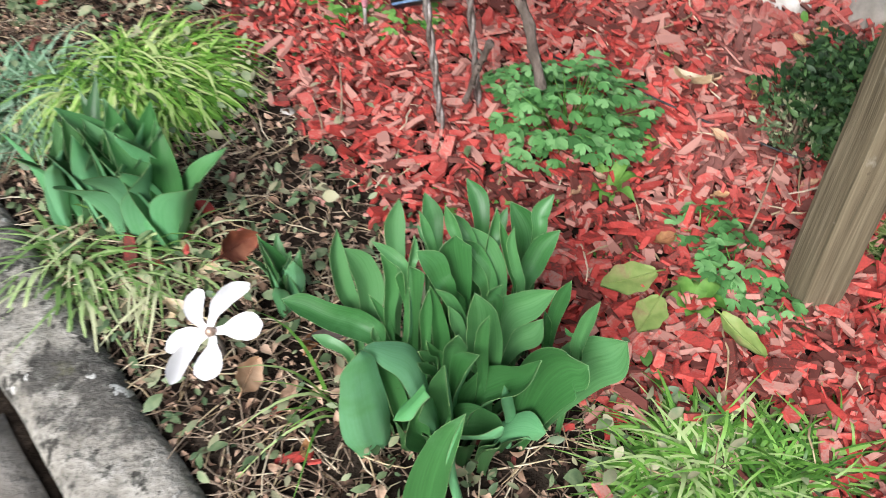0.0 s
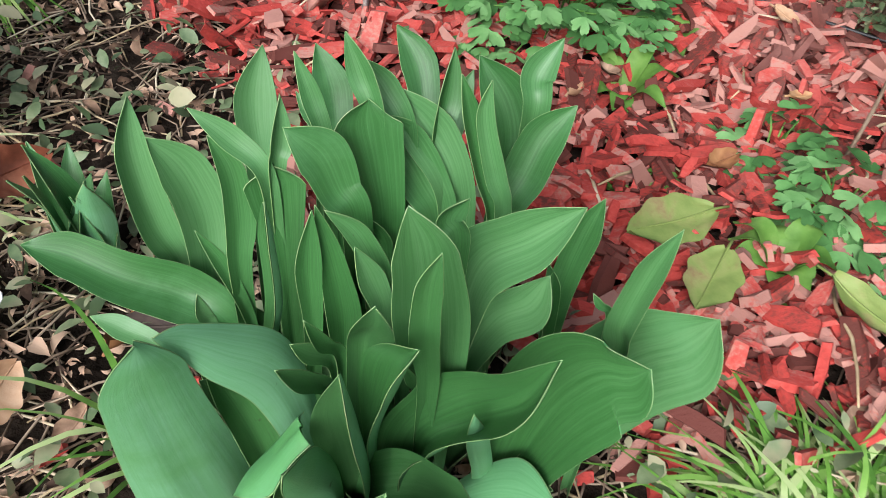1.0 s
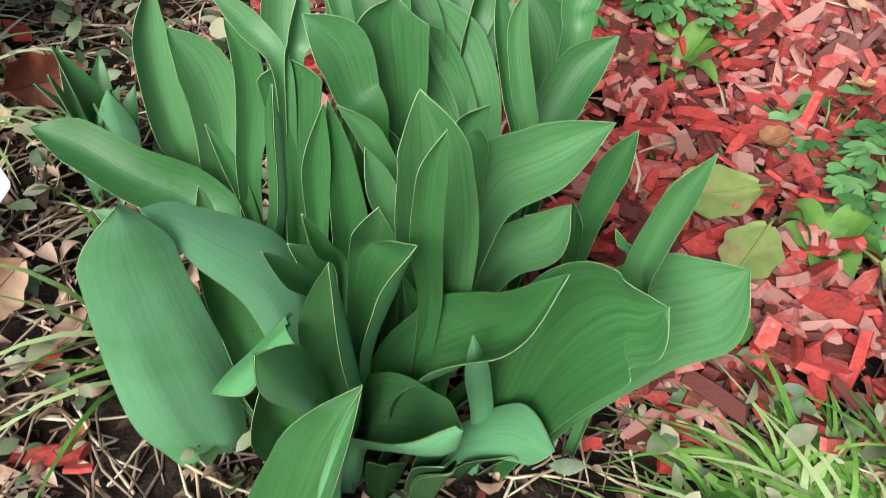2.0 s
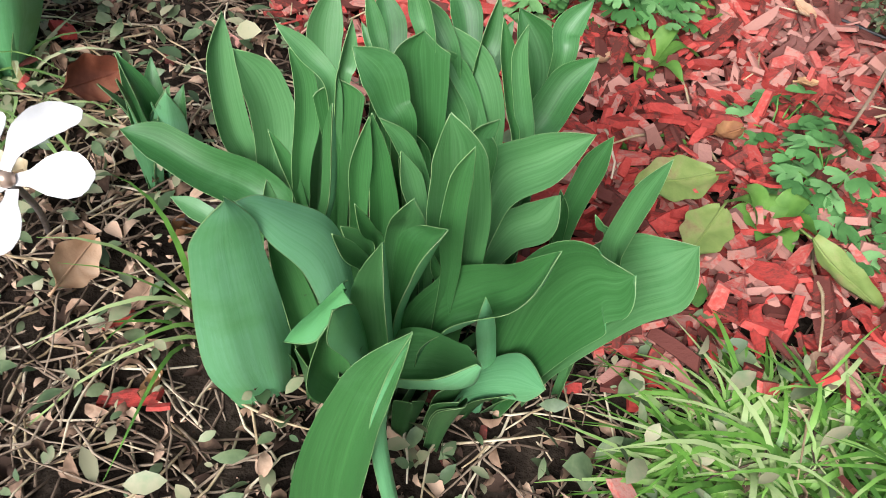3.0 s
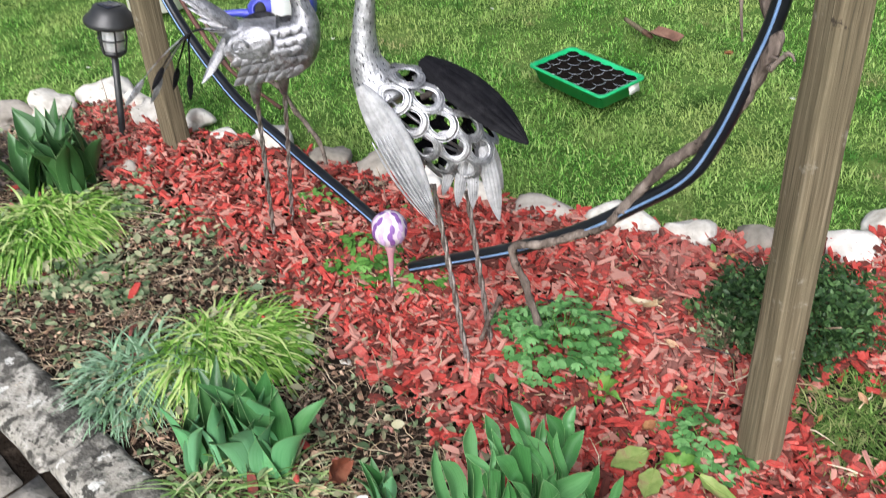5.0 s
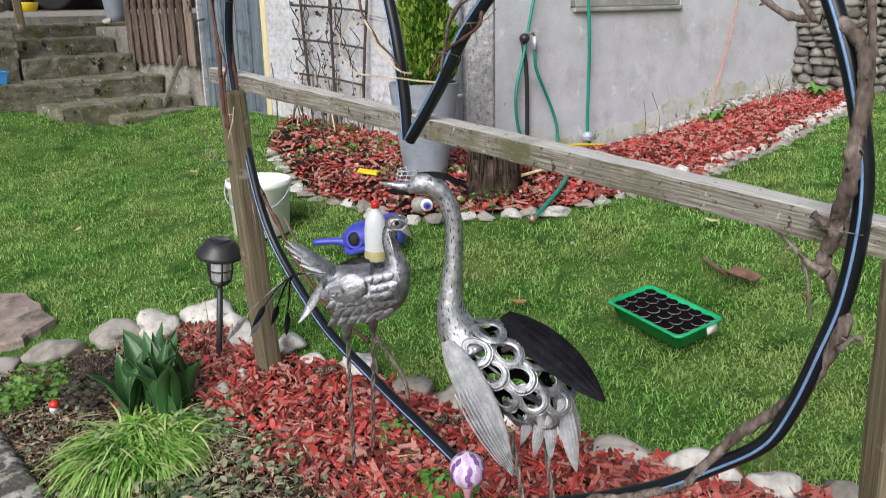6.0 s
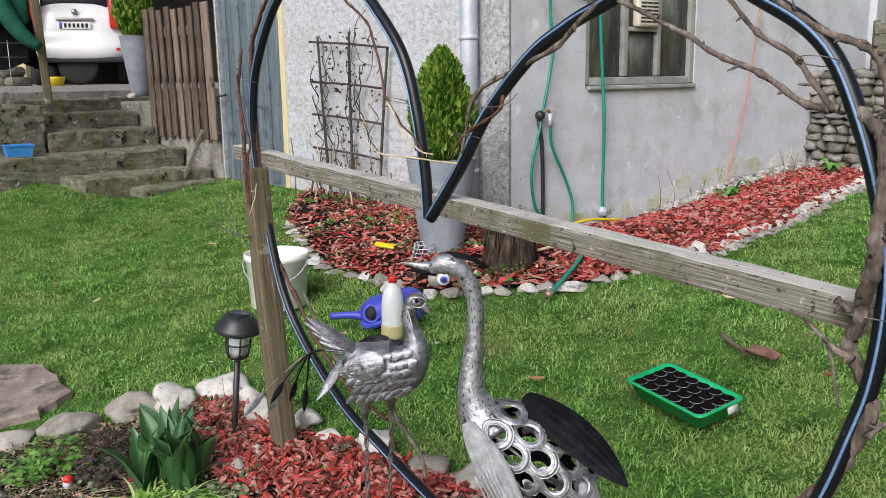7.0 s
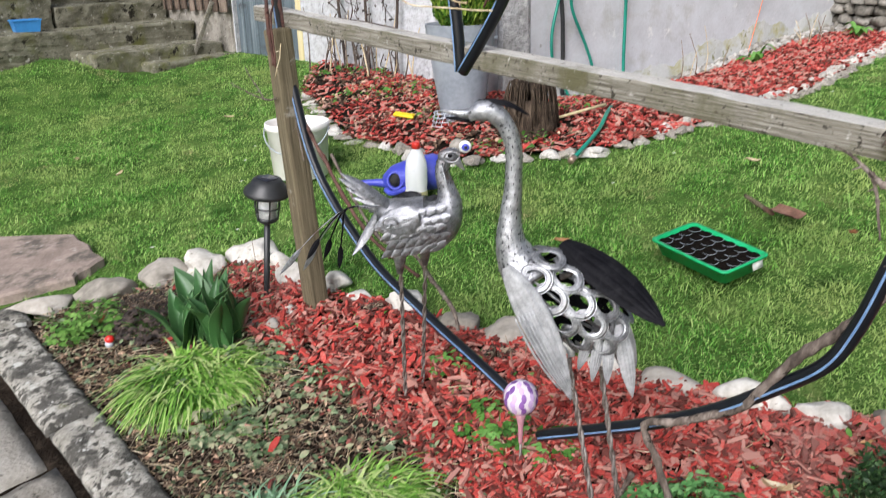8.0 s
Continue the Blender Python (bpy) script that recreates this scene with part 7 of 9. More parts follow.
# ---------------------------------------------------------------- solar lantern
def lantern():
    foot, head = vec(-1.0, 2.24, gz(-1.0, 2.24)), vec(-0.945, 2.2, 0.53)
    ob = thing("solar_lantern", None, None, "black plastic solar path lantern leaning on its spike", "garden lamp")
    d = unit(head - foot)
    q = Vector(d).to_track_quat('Z', 'Y').to_matrix().to_4x4()
    ob.matrix_world = Matrix.Translation(foot) @ q
    L = float(np.linalg.norm(head - foot))
    part("spike", Shape().add(*lathe([(0.004, -0.06), (0.009, 0.0), (0.0105, 0.02), (0.0105, L - 0.155)], 12)), M["black_metal"], ob)
    part("base_ring", Shape().add(*lathe([(0.018, L - 0.16), (0.034, L - 0.15), (0.036, L - 0.14), (0.03, L - 0.135)], 20)), M["black_metal"], ob)
    part("tube", Shape().add(*lathe([(0.024, L - 0.135), (0.024, L - 0.055)], 20)), M["pale_tube"], ob, "frosted white light tube")
    part("glass_cylinder", Shape().add(*lathe([(0.035, L - 0.135), (0.036, L - 0.055)], 20)), M["lamp_glass"], ob, "clear plastic cylinder").visible_shadow = False
    for k in range(6):
        a = k * math.pi / 3
        part("cage_bar", rod([(0.036 * math.cos(a), 0.036 * math.sin(a), L - 0.145), (0.042 * math.cos(a), 0.042 * math.sin(a), L - 0.1), (0.04 * math.cos(a), 0.04 * math.sin(a), L - 0.05)], 0.0028, 6, 3), M["black_metal"], ob)
    ring = [(0.0415 * math.cos(t), 0.0415 * math.sin(t), L - 0.1) for t in np.linspace(0, 2 * math.pi, 25)]
    part("cage_ring", rod(ring, 0.0028, 6), M["black_metal"], ob)
    cap = part("cap", Shape().add(*lathe([(0.045, L - 0.058), (0.074, L - 0.056), (0.079, L - 0.050), (0.077, L - 0.040), (0.055, L - 0.018), (0.048, L - 0.004), (0.02, L)], 28)), M["black_metal"], ob)
    part("solar_panel", block(0.05, 0.05, 0.003, 0.001, (0, 0, L + 0.001)), M["solar"], cap, "dark solar cell")


lantern()


# ---------------------------------------------------------------- sculptures of embossed sheet metal
def feather(s, a, b, width, normal, m, bow=0.0, rows=14, thick=0.0016, ridge=0, blunt=0.5, teeth=0.0, sag=0.0):
    """A smooth embossed metal blade from a to b; blunt sets how round its root is."""
    a, b, n = vec(*a), vec(*b), unit(normal)
    d = unit(b - a)
    side = unit(np.cross(d, n))
    n = np.cross(side, d)
    L = np.linalg.norm(b - a)
    cols = 15 if ridge else 5
    v = []
    for i in range(rows):
        t = i / (rows - 1)
        if t < 0.38:
            w = math.sin(math.pi / 2 * (0.06 + 0.94 * t / 0.38)) ** blunt
        else:
            w = max(0.02, 1 - ((t - 0.38) / 0.62) ** 2.1) ** 0.85
        w *= width / 2
        for k in range(cols):
            u = -1 + 2 * k / (cols - 1)
            rim = 1 + (teeth * (i % 2) if u > 0.9 else 0)
            up = bow * L * math.sin(math.pi * t) - 0.3 * w * u * u + (ridge * 0.0045 * (1 if k % 3 == 1 else 0) * min(1, t * 3) if ridge else 0)
            v.append(a + d * L * t + side * (u * w * rim + sag * L * math.sin(math.pi * t)) + n * up)
    f = [(i * cols + k, i * cols + k + 1, (i + 1) * cols + k + 1, (i + 1) * cols + k) for i in range(rows - 1) for k in range(cols - 1)]
    q = len(v)
    s.add(v + [p - n * thick for p in v], f + [tuple(z + q for z in g[::-1]) for g in f], m)


def twisted_leg(s, a, b, m, r=0.0038):
    a, b = vec(*a), vec(*b)
    d = unit(b - a)
    e1 = unit(np.cross(d, vec(0, 1, 0.1)))
    e2 = np.cross(d, e1)
    L = np.linalg.norm(b - a)
    for ph in (0, math.pi):
        p = [a + d * L * t + 0.0032 * (e1 * math.cos(75 * L * t + ph) + e2 * math.sin(75 * L * t + ph)) for t in np.linspace(0, 1, 48)]
        s.add(*tube(p, r, 6), m)


def ring_plate(s, c, n, r, m, along, stretch=1.3, hole=0.56):
    """A drop-shaped arched ring with two rows of beads, its narrow end up the body."""
    n = unit(n)
    e1 = unit(np.cross(n, along))
    e2 = np.cross(n, e1)
    if np.dot(e2, along) > 0:
        e2 = -e2
    turns, across = 76, 11
    v, f = [], []
    for i in range(turns):
        t = 2 * math.pi * i / turns
        out = e1 * math.cos(t) * (1 - 0.22 * math.sin(t)) + e2 * stretch * math.sin(t)
        for k in range(across):
            q = k / (across - 1)
            rad = r * (hole + (1 - hole) * q)
            arch = 0.11 * r * math.sin(math.pi * q) + (0.0019 * (-1 if i % 2 == 0 or k in (1, 5, 9) else 0.7) if 0 < k < across - 1 else 0)
            v.append(c + out * rad + n * (arch - 0.5 * rad * rad / 0.085))
    for i in range(turns):
        for k in range(across - 1):
            p, q = i * across + k, ((i + 1) % turns) * across + k
            f.append((p, p + 1, q + 1, q))
    s.add(v, f, m)


def dimples(s, path, radii, m, seed, per=7):
    """Small dark punched marks set round a neck."""
    r = random.Random(seed)
    n = len(path)
    for i in range(2, n - 1):
        rad = np.interp(i / (n - 1), np.linspace(0, 1, len(radii)), radii)
        d = unit(path[i] - path[i - 1])
        e1 = unit(np.cross(d, vec(0, 1, 0.2)))
        e2 = np.cross(d, e1)
        for k in range(per):
            a = 2 * math.pi * (k + 0.5 * (i % 2)) / per + r.uniform(-0.2, 0.2)
            o = e1 * math.cos(a) + e2 * math.sin(a)
            c = path[i] + o * (rad + 0.0002) + d * r.uniform(-0.003, 0.003)
            t = np.cross(o, d)
            w, h = r.uniform(0.0008, 0.0016), r.uniform(0.003, 0.006)
            s.add([c - t * w, c - d * h, c + t * w, c + d * h, c + o * 0.0012], [(0, 1, 4), (1, 2, 4), (2, 3, 4), (3, 0, 4)], m)


def tall_sculpture():
    s = Shape()
    Y = 1.12
    neck = spline([(-0.268, Y, 0.921), (-0.245, Y, 0.932), (-0.222, Y, 0.930), (-0.198, Y, 0.905), (-0.182, Y, 0.86), (-0.182, Y, 0.79), (-0.188, Y, 0.723), (-0.188, Y, 0.67), (-0.172, Y, 0.625), (-0.145, Y - 0.02, 0.585)], 7)
    radii = [0.010, 0.021, 0.0205, 0.0175, 0.0165, 0.017, 0.0215, 0.030, 0.044, 0.052]
    s.add(*tube(neck, radii, 20), 0)
    dimples(s, neck[10:], radii[2:], 5, 4, 6)
    s.add(*tube([(-0.255, Y, 0.926), (-0.285, Y, 0.929), (-0.322, Y, 0.936)], [0.014, 0.008, 0.0015], 8), 0)
    s.add(*tube([(-0.255, Y, 0.918), (-0.28, Y, 0.918), (-0.312, Y, 0.921)], [0.010, 0.006, 0.0015], 8), 1)
    feather(s, (-0.25, Y, 0.953), (-0.15, Y, 0.922), 0.018, (0.2, -0.5, 1), 1, 0.14)
    # open body of roped rings on an egg form
    a, b = vec(-0.163, Y - 0.015, 0.616), vec(0.008, Y - 0.03, 0.482)
    ax = unit(b - a)
    e1 = unit(vec(0, -1, 0) - ax * np.dot(ax, vec(0, -1, 0)))
    e2 = np.cross(ax, e1)
    if e2[2] < 0:
        e2 = -e2
    L = np.linalg.norm(b - a)
    for t, n, off, r in ((0.08, 8, 0.30, 0.0275), (0.30, 9, 0.05, 0.0285), (0.52, 9, 0.55, 0.0290), (0.74, 9, 0.15, 0.0285), (0.96, 7, 0.60, 0.027)):
        rad = 0.074 * math.sin(math.pi * (0.24 + 0.58 * t)) ** 0.6
        for k in range(n):
            g = 2 * math.pi * (k + off) / n
            out = e1 * math.cos(g) + e2 * math.sin(g)
            # rings facing away use the dark metal to paint the shaded inside
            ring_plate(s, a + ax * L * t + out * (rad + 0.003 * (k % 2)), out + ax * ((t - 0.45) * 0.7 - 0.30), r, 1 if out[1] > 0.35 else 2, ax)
    for k in range(3):
        o = (e1 * math.cos(k * 2.1) + e2 * math.sin(k * 2.1)) * 0.03
        s.add(*tube([a + o, (a + b) / 2 + o * 1.5, b + o * 0.4], 0.003, 6), 2)
    # wing on the near side with long ridges, dark spread wing behind, drooping tail
    feather(s, (-0.200, Y - 0.115, 0.655), (-0.074, Y - 0.125, 0.378), 0.062, (-0.15, -1, 0.35), 4, 0.02, 30, 0.003, 1, 0.55, 0.0, -0.02)
    for k in range(8):
        u = -0.85 + 0.24 * k
        line = []
        for t in np.linspace(0.30, 0.95 - 0.12 * abs(u), 14):
            w = 0.031 * max(0.02, 1 - max(0, (t - 0.38) / 0.62) ** 2.1) ** 0.85
            p = vec(-0.200, Y - 0.115, 0.655) + (vec(-0.060, Y - 0.125, 0.362) - vec(-0.200, Y - 0.115, 0.655)) * t
            line.append(p + vec(0.86, 0.20, 0.42) * (u * w - 0.006 * math.sin(math.pi * t)) + vec(0.1, -1, 0.1) * (0.007 * math.sin(math.pi * t) + 0.003 - 0.3 * w * u * u))
        s.add(*tube(line, [0.0012, 0.0026, 0.0022, 0.0010], 6), 4)
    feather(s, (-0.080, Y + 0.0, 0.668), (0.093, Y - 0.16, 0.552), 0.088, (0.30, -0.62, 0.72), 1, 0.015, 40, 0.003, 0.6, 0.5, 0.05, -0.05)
    s.add(*tube([(-0.09, Y - 0.03, 0.60), (-0.05, Y - 0.03, 0.615), (-0.015, Y - 0.05, 0.625)], 0.006, 6), 3)
    for rx, rz, tx, tz, dy, w in ((-0.030, 0.486, -0.053, 0.408, -0.05, 0.023), (-0.012, 0.484, -0.026, 0.388, -0.06, 0.024), (0.006, 0.486, 0.005, 0.380, -0.06, 0.024), (0.028, 0.508, 0.060, 0.345, -0.05, 0.035),
                                  (0.030, 0.520, 0.072, 0.395, -0.01, 0.030), (0.024, 0.510, 0.050, 0.365, 0.03, 0.028), (-0.005, 0.495, -0.01, 0.375, 0.03, 0.026)):
        feather(s, (rx, Y - 0.02 + dy * 0.8, rz), (tx, Y - 0.01 + dy, tz), w, (0.2, -1, 0.15), 4, 0.05, 26, 0.002, 0.5, 0.35, 0.06)
    twisted_leg(s, (-0.07, 1.09, 0.42), (0.0, 1.0, gz(0, 1.0) - 0.02), 3)
    twisted_leg(s, (0.0, 1.11, 0.39), (0.056, 1.075, gz(0.056, 1.075) - 0.02), 3)
    return thing("heron_sculpture", s, [M["silver"], M["gunmetal_and_shade"], M["rope_silver"], M["rod_metal"], M["skylit_silver"], M["punched"]], "tall embossed silver metal heron sculpture with openwork body", "garden sculpture", "metal sculptures")


tall_sculpture()


def low_sculpture():
    s = Shape()
    Y = 1.52
    body = spline([(-0.50, Y, 0.625), (-0.475, Y, 0.612), (-0.43, Y, 0.590), (-0.385, Y, 0.580), (-0.348, Y, 0.592), (-0.325, Y, 0.628), (-0.328, Y, 0.67), (-0.338, Y, 0.71), (-0.334, Y, 0.742)], 7)
    radii = [0.018, 0.040, 0.064, 0.074, 0.060, 0.036, 0.0225, 0.0175, 0.0165]
    s.add(*tube(body, radii, 22), 0)
    dimples(s, body[34:], radii[5:], 1, 6, 5)
    s.add(*ball((-0.322, Y, 0.752), (0.026, 0.020, 0.021), 16, 10), 0)
    s.add(*tube([(-0.308, Y, 0.748), (-0.298, Y, 0.735), (-0.283, Y, 0.716)], [0.013, 0.009, 0.001], 10), 4)
    for sg in (-1, 1):
        s.add(*ball((-0.318, Y + sg * 0.018, 0.757), (0.006, 0.003, 0.005), 10, 6), 1)
        eye = [(-0.314 + 0.019 * math.cos(t), Y + sg * 0.020, 0.754 + 0.013 * math.sin(t)) for t in np.linspace(0, 2 * math.pi, 20)]
        s.add(*tube(eye, 0.0022, 6), 2)
        # scale plates over the breast and flank, a wing plate with a scroll behind
        for row in range(5):
            for k in range(6):
                x0, z0 = -0.330 - 0.024 * k + 0.012 * (row % 2), 0.640 - 0.022 * row - 0.003 * k
                off = 0.074 * math.sqrt(max(0.08, 1 - ((z0 - 0.585) / 0.082) ** 2 - ((x0 + 0.40) / 0.16) ** 2))
                feather(s, (x0, Y + sg * (off + 0.001), z0), (x0 - 0.042, Y + sg * (off + 0.001), z0 - 0.014 - 0.003 * row), 0.024, (0, sg, 0.5 * math.cos(row)), 0, 0.005, 8, 0.001)
        feather(s, (-0.395, Y + sg * 0.084, 0.628), (-0.508, Y + sg * 0.058, 0.588), 0.070, (0, sg, 0.25), 0, 0.05, 18, 0.0016, 0.3)
        turn = [(-0.468 + (0.022 - 0.003 * t) * math.cos(t), Y + sg * 0.083, 0.606 + (0.022 - 0.003 * t) * math.sin(t)) for t in np.linspace(0, 6, 24)]
        s.add(*tube(turn, 0.0026, 5), 2)
    s.add(*tube([(-0.338, Y - 0.022, 0.735), (-0.326, Y - 0.026, 0.68), (-0.300, Y - 0.020, 0.635), (-0.302, Y - 0.018, 0.59)], 0.0024, 5), 2)
    # upright tail fan, lower fan, and long thin plumes
    for k in range(9):
        q = (k - 4) / 4
        feather(s, (-0.462, Y + 0.022 * q, 0.635 - 0.006 * abs(q)), (-0.580 + 0.006 * k - 0.014 * (k % 2), Y + 0.05 * q, 0.728 - 0.016 * k), 0.028, (0.6, -0.8, 0.6), 0, 0.06, 12, 0.0012, 0, 0.4)
    for k in range(5):
        feather(s, (-0.505, Y - 0.03 + 0.012 * k, 0.612), (-0.566 + 0.010 * k, Y - 0.045 + 0.018 * k, 0.515 + 0.008 * k), 0.024, (-0.4, -1, 0.3), 0, -0.06, 12, 0.0012)
    for k, (ex, ey, ez) in enumerate(((-0.77, 1.55, 0.44), (-0.72, 1.60, 0.43), (-0.665, 1.62, 0.455), (-0.62, 1.58, 0.44), (-0.69, 1.52, 0.49))):
        p = spline([(-0.49, Y, 0.625), (-0.58, Y + 0.02, 0.618), ((ex - 0.58) / 2, (ey + Y) / 2, (ez + 0.615) / 2 + 0.02), (ex, ey, ez)], 8)
        s.add(*tube(p, [0.005, 0.005, 0.004, 0.0012], 6, 0.4), 0 if k < 2 else 1)
        feather(s, p[-6], p[-1], 0.015, (0, -1, 0.5), 0 if k < 2 else 1, 0.0)
    for lx, ly, bx, by in ((-0.45, 1.50, -0.46, 1.57), (-0.39, 1.56, -0.418, 1.645)):
        s.add(*tube([(lx + 0.01, ly, 0.545), (lx, ly, 0.50), (lx - 0.002, ly + 0.004, 0.455)], [0.024, 0.017, 0.008], 10), 0)
        twisted_leg(s, (lx, ly + 0.003, 0.47), (bx, by, gz(bx, by) - 0.02), 3, 0.0034)
    return thing("pheasant_sculpture", s, [M["dull_silver"], M["gunmetal_and_shade"], M["rope_silver"], M["rod_metal"], M["skylit_silver"]], "smaller embossed silver metal pheasant sculpture on thin legs", "garden sculpture", "metal sculptures")


low_sculpture()


# ---------------------------------------------------------------- vine on the fence and heart
def vine_thing():
    ob = thing("grape_vine", None, None, "bare gnarled grape vine trained along the pipe heart", "vine")
    r = random.Random(9)

    def shoot(name, pts, rad, mat="vine", out=0.012, knots=True, sides=8):
        offs = np.interp(np.linspace(0, 1, len(pts)), np.linspace(0, 1, len(out)), out) if isinstance(out, tuple) else [out] * len(pts)
        p = spline([on_fence(s, z, o + (0.008 * math.sin(17 * s + 9 * z))) for (s, z), o in zip(pts, offs)], 8)
        n = len(p)
        rr = 0.48 * np.interp(np.linspace(0, 1, n), np.linspace(0, 1, len(rad)), rad)
        if knots:
            rr = rr * np.array([1 + ((0.12 if name == "trunk" else 0.3) if i % 8 == 0 else 0.0) + 0.12 * math.sin(i * 1.7) for i in range(n)])
        q = p + np.array([[noise.noise(Vector(x) * 22) * 0.004, noise.noise(Vector(x) * 14 + Vector((5, 0, 0))) * 0.004, noise.noise(Vector(x) * 14 + Vector((0, 7, 0))) * 0.004] for x in p])
        sh = Shape().add(*tube(q, rr, sides))
        if knots and name != "tendril":
            for i in range(4, n - 2, 8):
                a = r.uniform(0, 6.28)
                o = vec(FENCE[0] * math.cos(a), FENCE[1] * math.cos(a), math.sin(a)) + vec(FENCE_OUT[0], FENCE_OUT[1], 0) * 0.5
                k = r.uniform(0.010, 0.022)
                sh.add(*tube([q[i], q[i] + o * k * 0.6, q[i] + o * k], [rr[i] * 0.6, rr[i] * 0.45, 0.0008], 5))
        return part(name, sh, M[mat], ob)

    shoot("trunk", [(1.47, 0.11), (1.43, 0.20), (1.395, 0.268), (1.46, 0.305), (1.53, 0.343), (1.595, 0.388), (1.66, 0.480), (1.712, 0.553), (1.77, 0.609), (1.819, 0.695), (1.855, 0.777), (1.830, 0.815), (1.804, 0.869), (1.825, 0.928), (1.846, 0.996), (1.851, 1.05), (1.851, 1.108), (1.849, 1.171), (1.832, 1.205), (1.79, 1.235)],
          [0.017, 0.017, 0.018, 0.020, 0.022, 0.024, 0.024, 0.025, 0.026, 0.025, 0.020], out=(0.02, 0.02, 0.022, 0.022, 0.022, 0.012, 0.0, 0.0, 0.0, 0.0, 0.0, -0.025, -0.025, 0.0, 0.025, 0.03, 0.03, 0.03, 0.02, 0.01))
    shoot("side_trunk", [(1.42, 0.19), (1.39, 0.13), (1.36, 0.05)], [0.012, 0.011, 0.010], out=0.09)
    shoot("cane", [(1.77, 1.23), (1.727, 1.236), (1.65, 1.283), (1.58, 1.311), (1.50, 1.35), (1.38, 1.405), (1.30, 1.43)], [0.012, 0.011, 0.010, 0.009, 0.008])
    shoot("cane", [(1.76, 1.23), (1.705, 1.30), (1.64, 1.345), (1.585, 1.40), (1.54, 1.47)], [0.011, 0.010, 0.008, 0.006])
    shoot("cane", [(1.85, 1.18), (1.83, 1.28), (1.797, 1.321), (1.728, 1.348), (1.66, 1.394), (1.60, 1.45)], [0.014, 0.013, 0.011, 0.009])
    shoot("cane", [(1.83, 1.28), (1.845, 1.36), (1.83, 1.46)], [0.008, 0.006, 0.004])
    shoot("spur", [(1.838, 0.933), (1.813, 0.938), (1.799, 0.95)], [0.016, 0.013, 0.012], out=(0.0, 0.02))
    shoot("spur", [(1.828, 0.862), (1.806, 0.870), (1.787, 0.884), (1.754, 0.903), (1.732, 0.911)], [0.014, 0.012, 0.009, 0.006, 0.003], out=0.02)
    shoot("spur", [(1.790, 0.880), (1.799, 0.841), (1.811, 0.781)], [0.007, 0.006, 0.003], out=0.02)
    shoot("spur", [(1.862, 0.75), (1.885, 0.78), (1.90, 0.775)], [0.010, 0.007, 0.003], out=(0.02, 0.03))

    # arm along the right of the notch
    shoot("cane", [(0.93, 1.12), (0.973, 1.243), (1.09, 1.30), (1.22, 1.342), (1.30, 1.41), (1.40, 1.47)], [0.007, 0.011, 0.012, 0.011, 0.009])
    shoot("cane", [(1.05, 1.27), (1.045, 1.22), (1.005, 1.19), (0.93, 1.15), (0.88, 1.10)], [0.009, 0.008, 0.006, 0.005], "red_vine")
    shoot("tendril", [(1.03, 1.22), (1.09, 1.225), (1.13, 1.25)], [0.003, 0.0025, 0.0015], out=0.05)
    # left arm, several reddish strands
    shoot("cane", [(0.57, 0.36), (0.315, 0.43), (0.10, 0.63), (-0.032, 0.755), (-0.066, 0.952), (-0.089, 1.076), (-0.11, 1.217), (-0.121, 1.374), (-0.05, 1.47), (0.02, 1.52)], [0.009, 0.013, 0.013, 0.012, 0.014, 0.016, 0.013, 0.010], "red_vine", -0.01)
    shoot("cane", [(-0.05, 0.90), (-0.06, 1.0), (-0.07, 1.12), (-0.095, 1.25), (-0.075, 1.38)], [0.012, 0.014, 0.011, 0.009], "red_vine", 0.05)
    shoot("cane", [(-0.02, 0.90), (-0.03, 1.04), (-0.02, 1.09), (-0.06, 1.18), (-0.09, 1.30)], [0.006, 0.007, 0.006, 0.005], "red_vine", 0.06)
    shoot("cane", [(0.10, 0.63), (0.315, 0.42), (0.50, 0.40), (0.60, 0.345), (0.69, 0.29), (0.71, 0.235)], [0.009, 0.011, 0.012, 0.013, 0.010], "vine", -0.04)
    shoot("spur", [(-0.05, 0.80), (-0.144, 0.786), (-0.25, 0.80), (-0.35, 0.822)], [0.006, 0.005, 0.003], out=0.06)
    shoot("spur", [(-0.144, 0.786), (-0.20, 0.83), (-0.255, 0.88)], [0.005, 0.004, 0.003], out=0.06)
    shoot("spur", [(-0.03, 0.87), (0.01, 0.93), (0.02, 0.975)], [0.005, 0.004, 0.003], "straw", 0.06)
    shoot("spur", [(0.08, 0.62), (0.07, 0.70), (0.06, 0.75)], [0.005, 0.004, 0.003], out=0.05)
    # light brown shoot across the notch
    shoot("cane", [(0.525, 1.48), (0.61, 1.42), (0.645, 1.36), (0.683, 1.255), (0.73, 1.19), (0.79, 1.15), (0.83, 1.11)], [0.006, 0.007, 0.006, 0.005, 0.004], "red_vine", 0.055)
    shoot("cane", [(0.70, 1.23), (0.76, 1.155), (0.82, 1.12), (0.88, 1.115)], [0.005, 0.0045, 0.004], "straw", 0.06)
    shoot("tendril", [(0.66, 1.25), (0.61, 1.17), (0.64, 1.12), (0.69, 1.102), (0.80, 1.10), (0.97, 1.101)], [0.003, 0.0035, 0.004, 0.004], "straw", 0.06)
    shoot("tendril", [(0.60, 1.45), (0.56, 1.40), (0.58, 1.33), (0.64, 1.31)], [0.002, 0.002, 0.0015], "red_vine", 0.05)
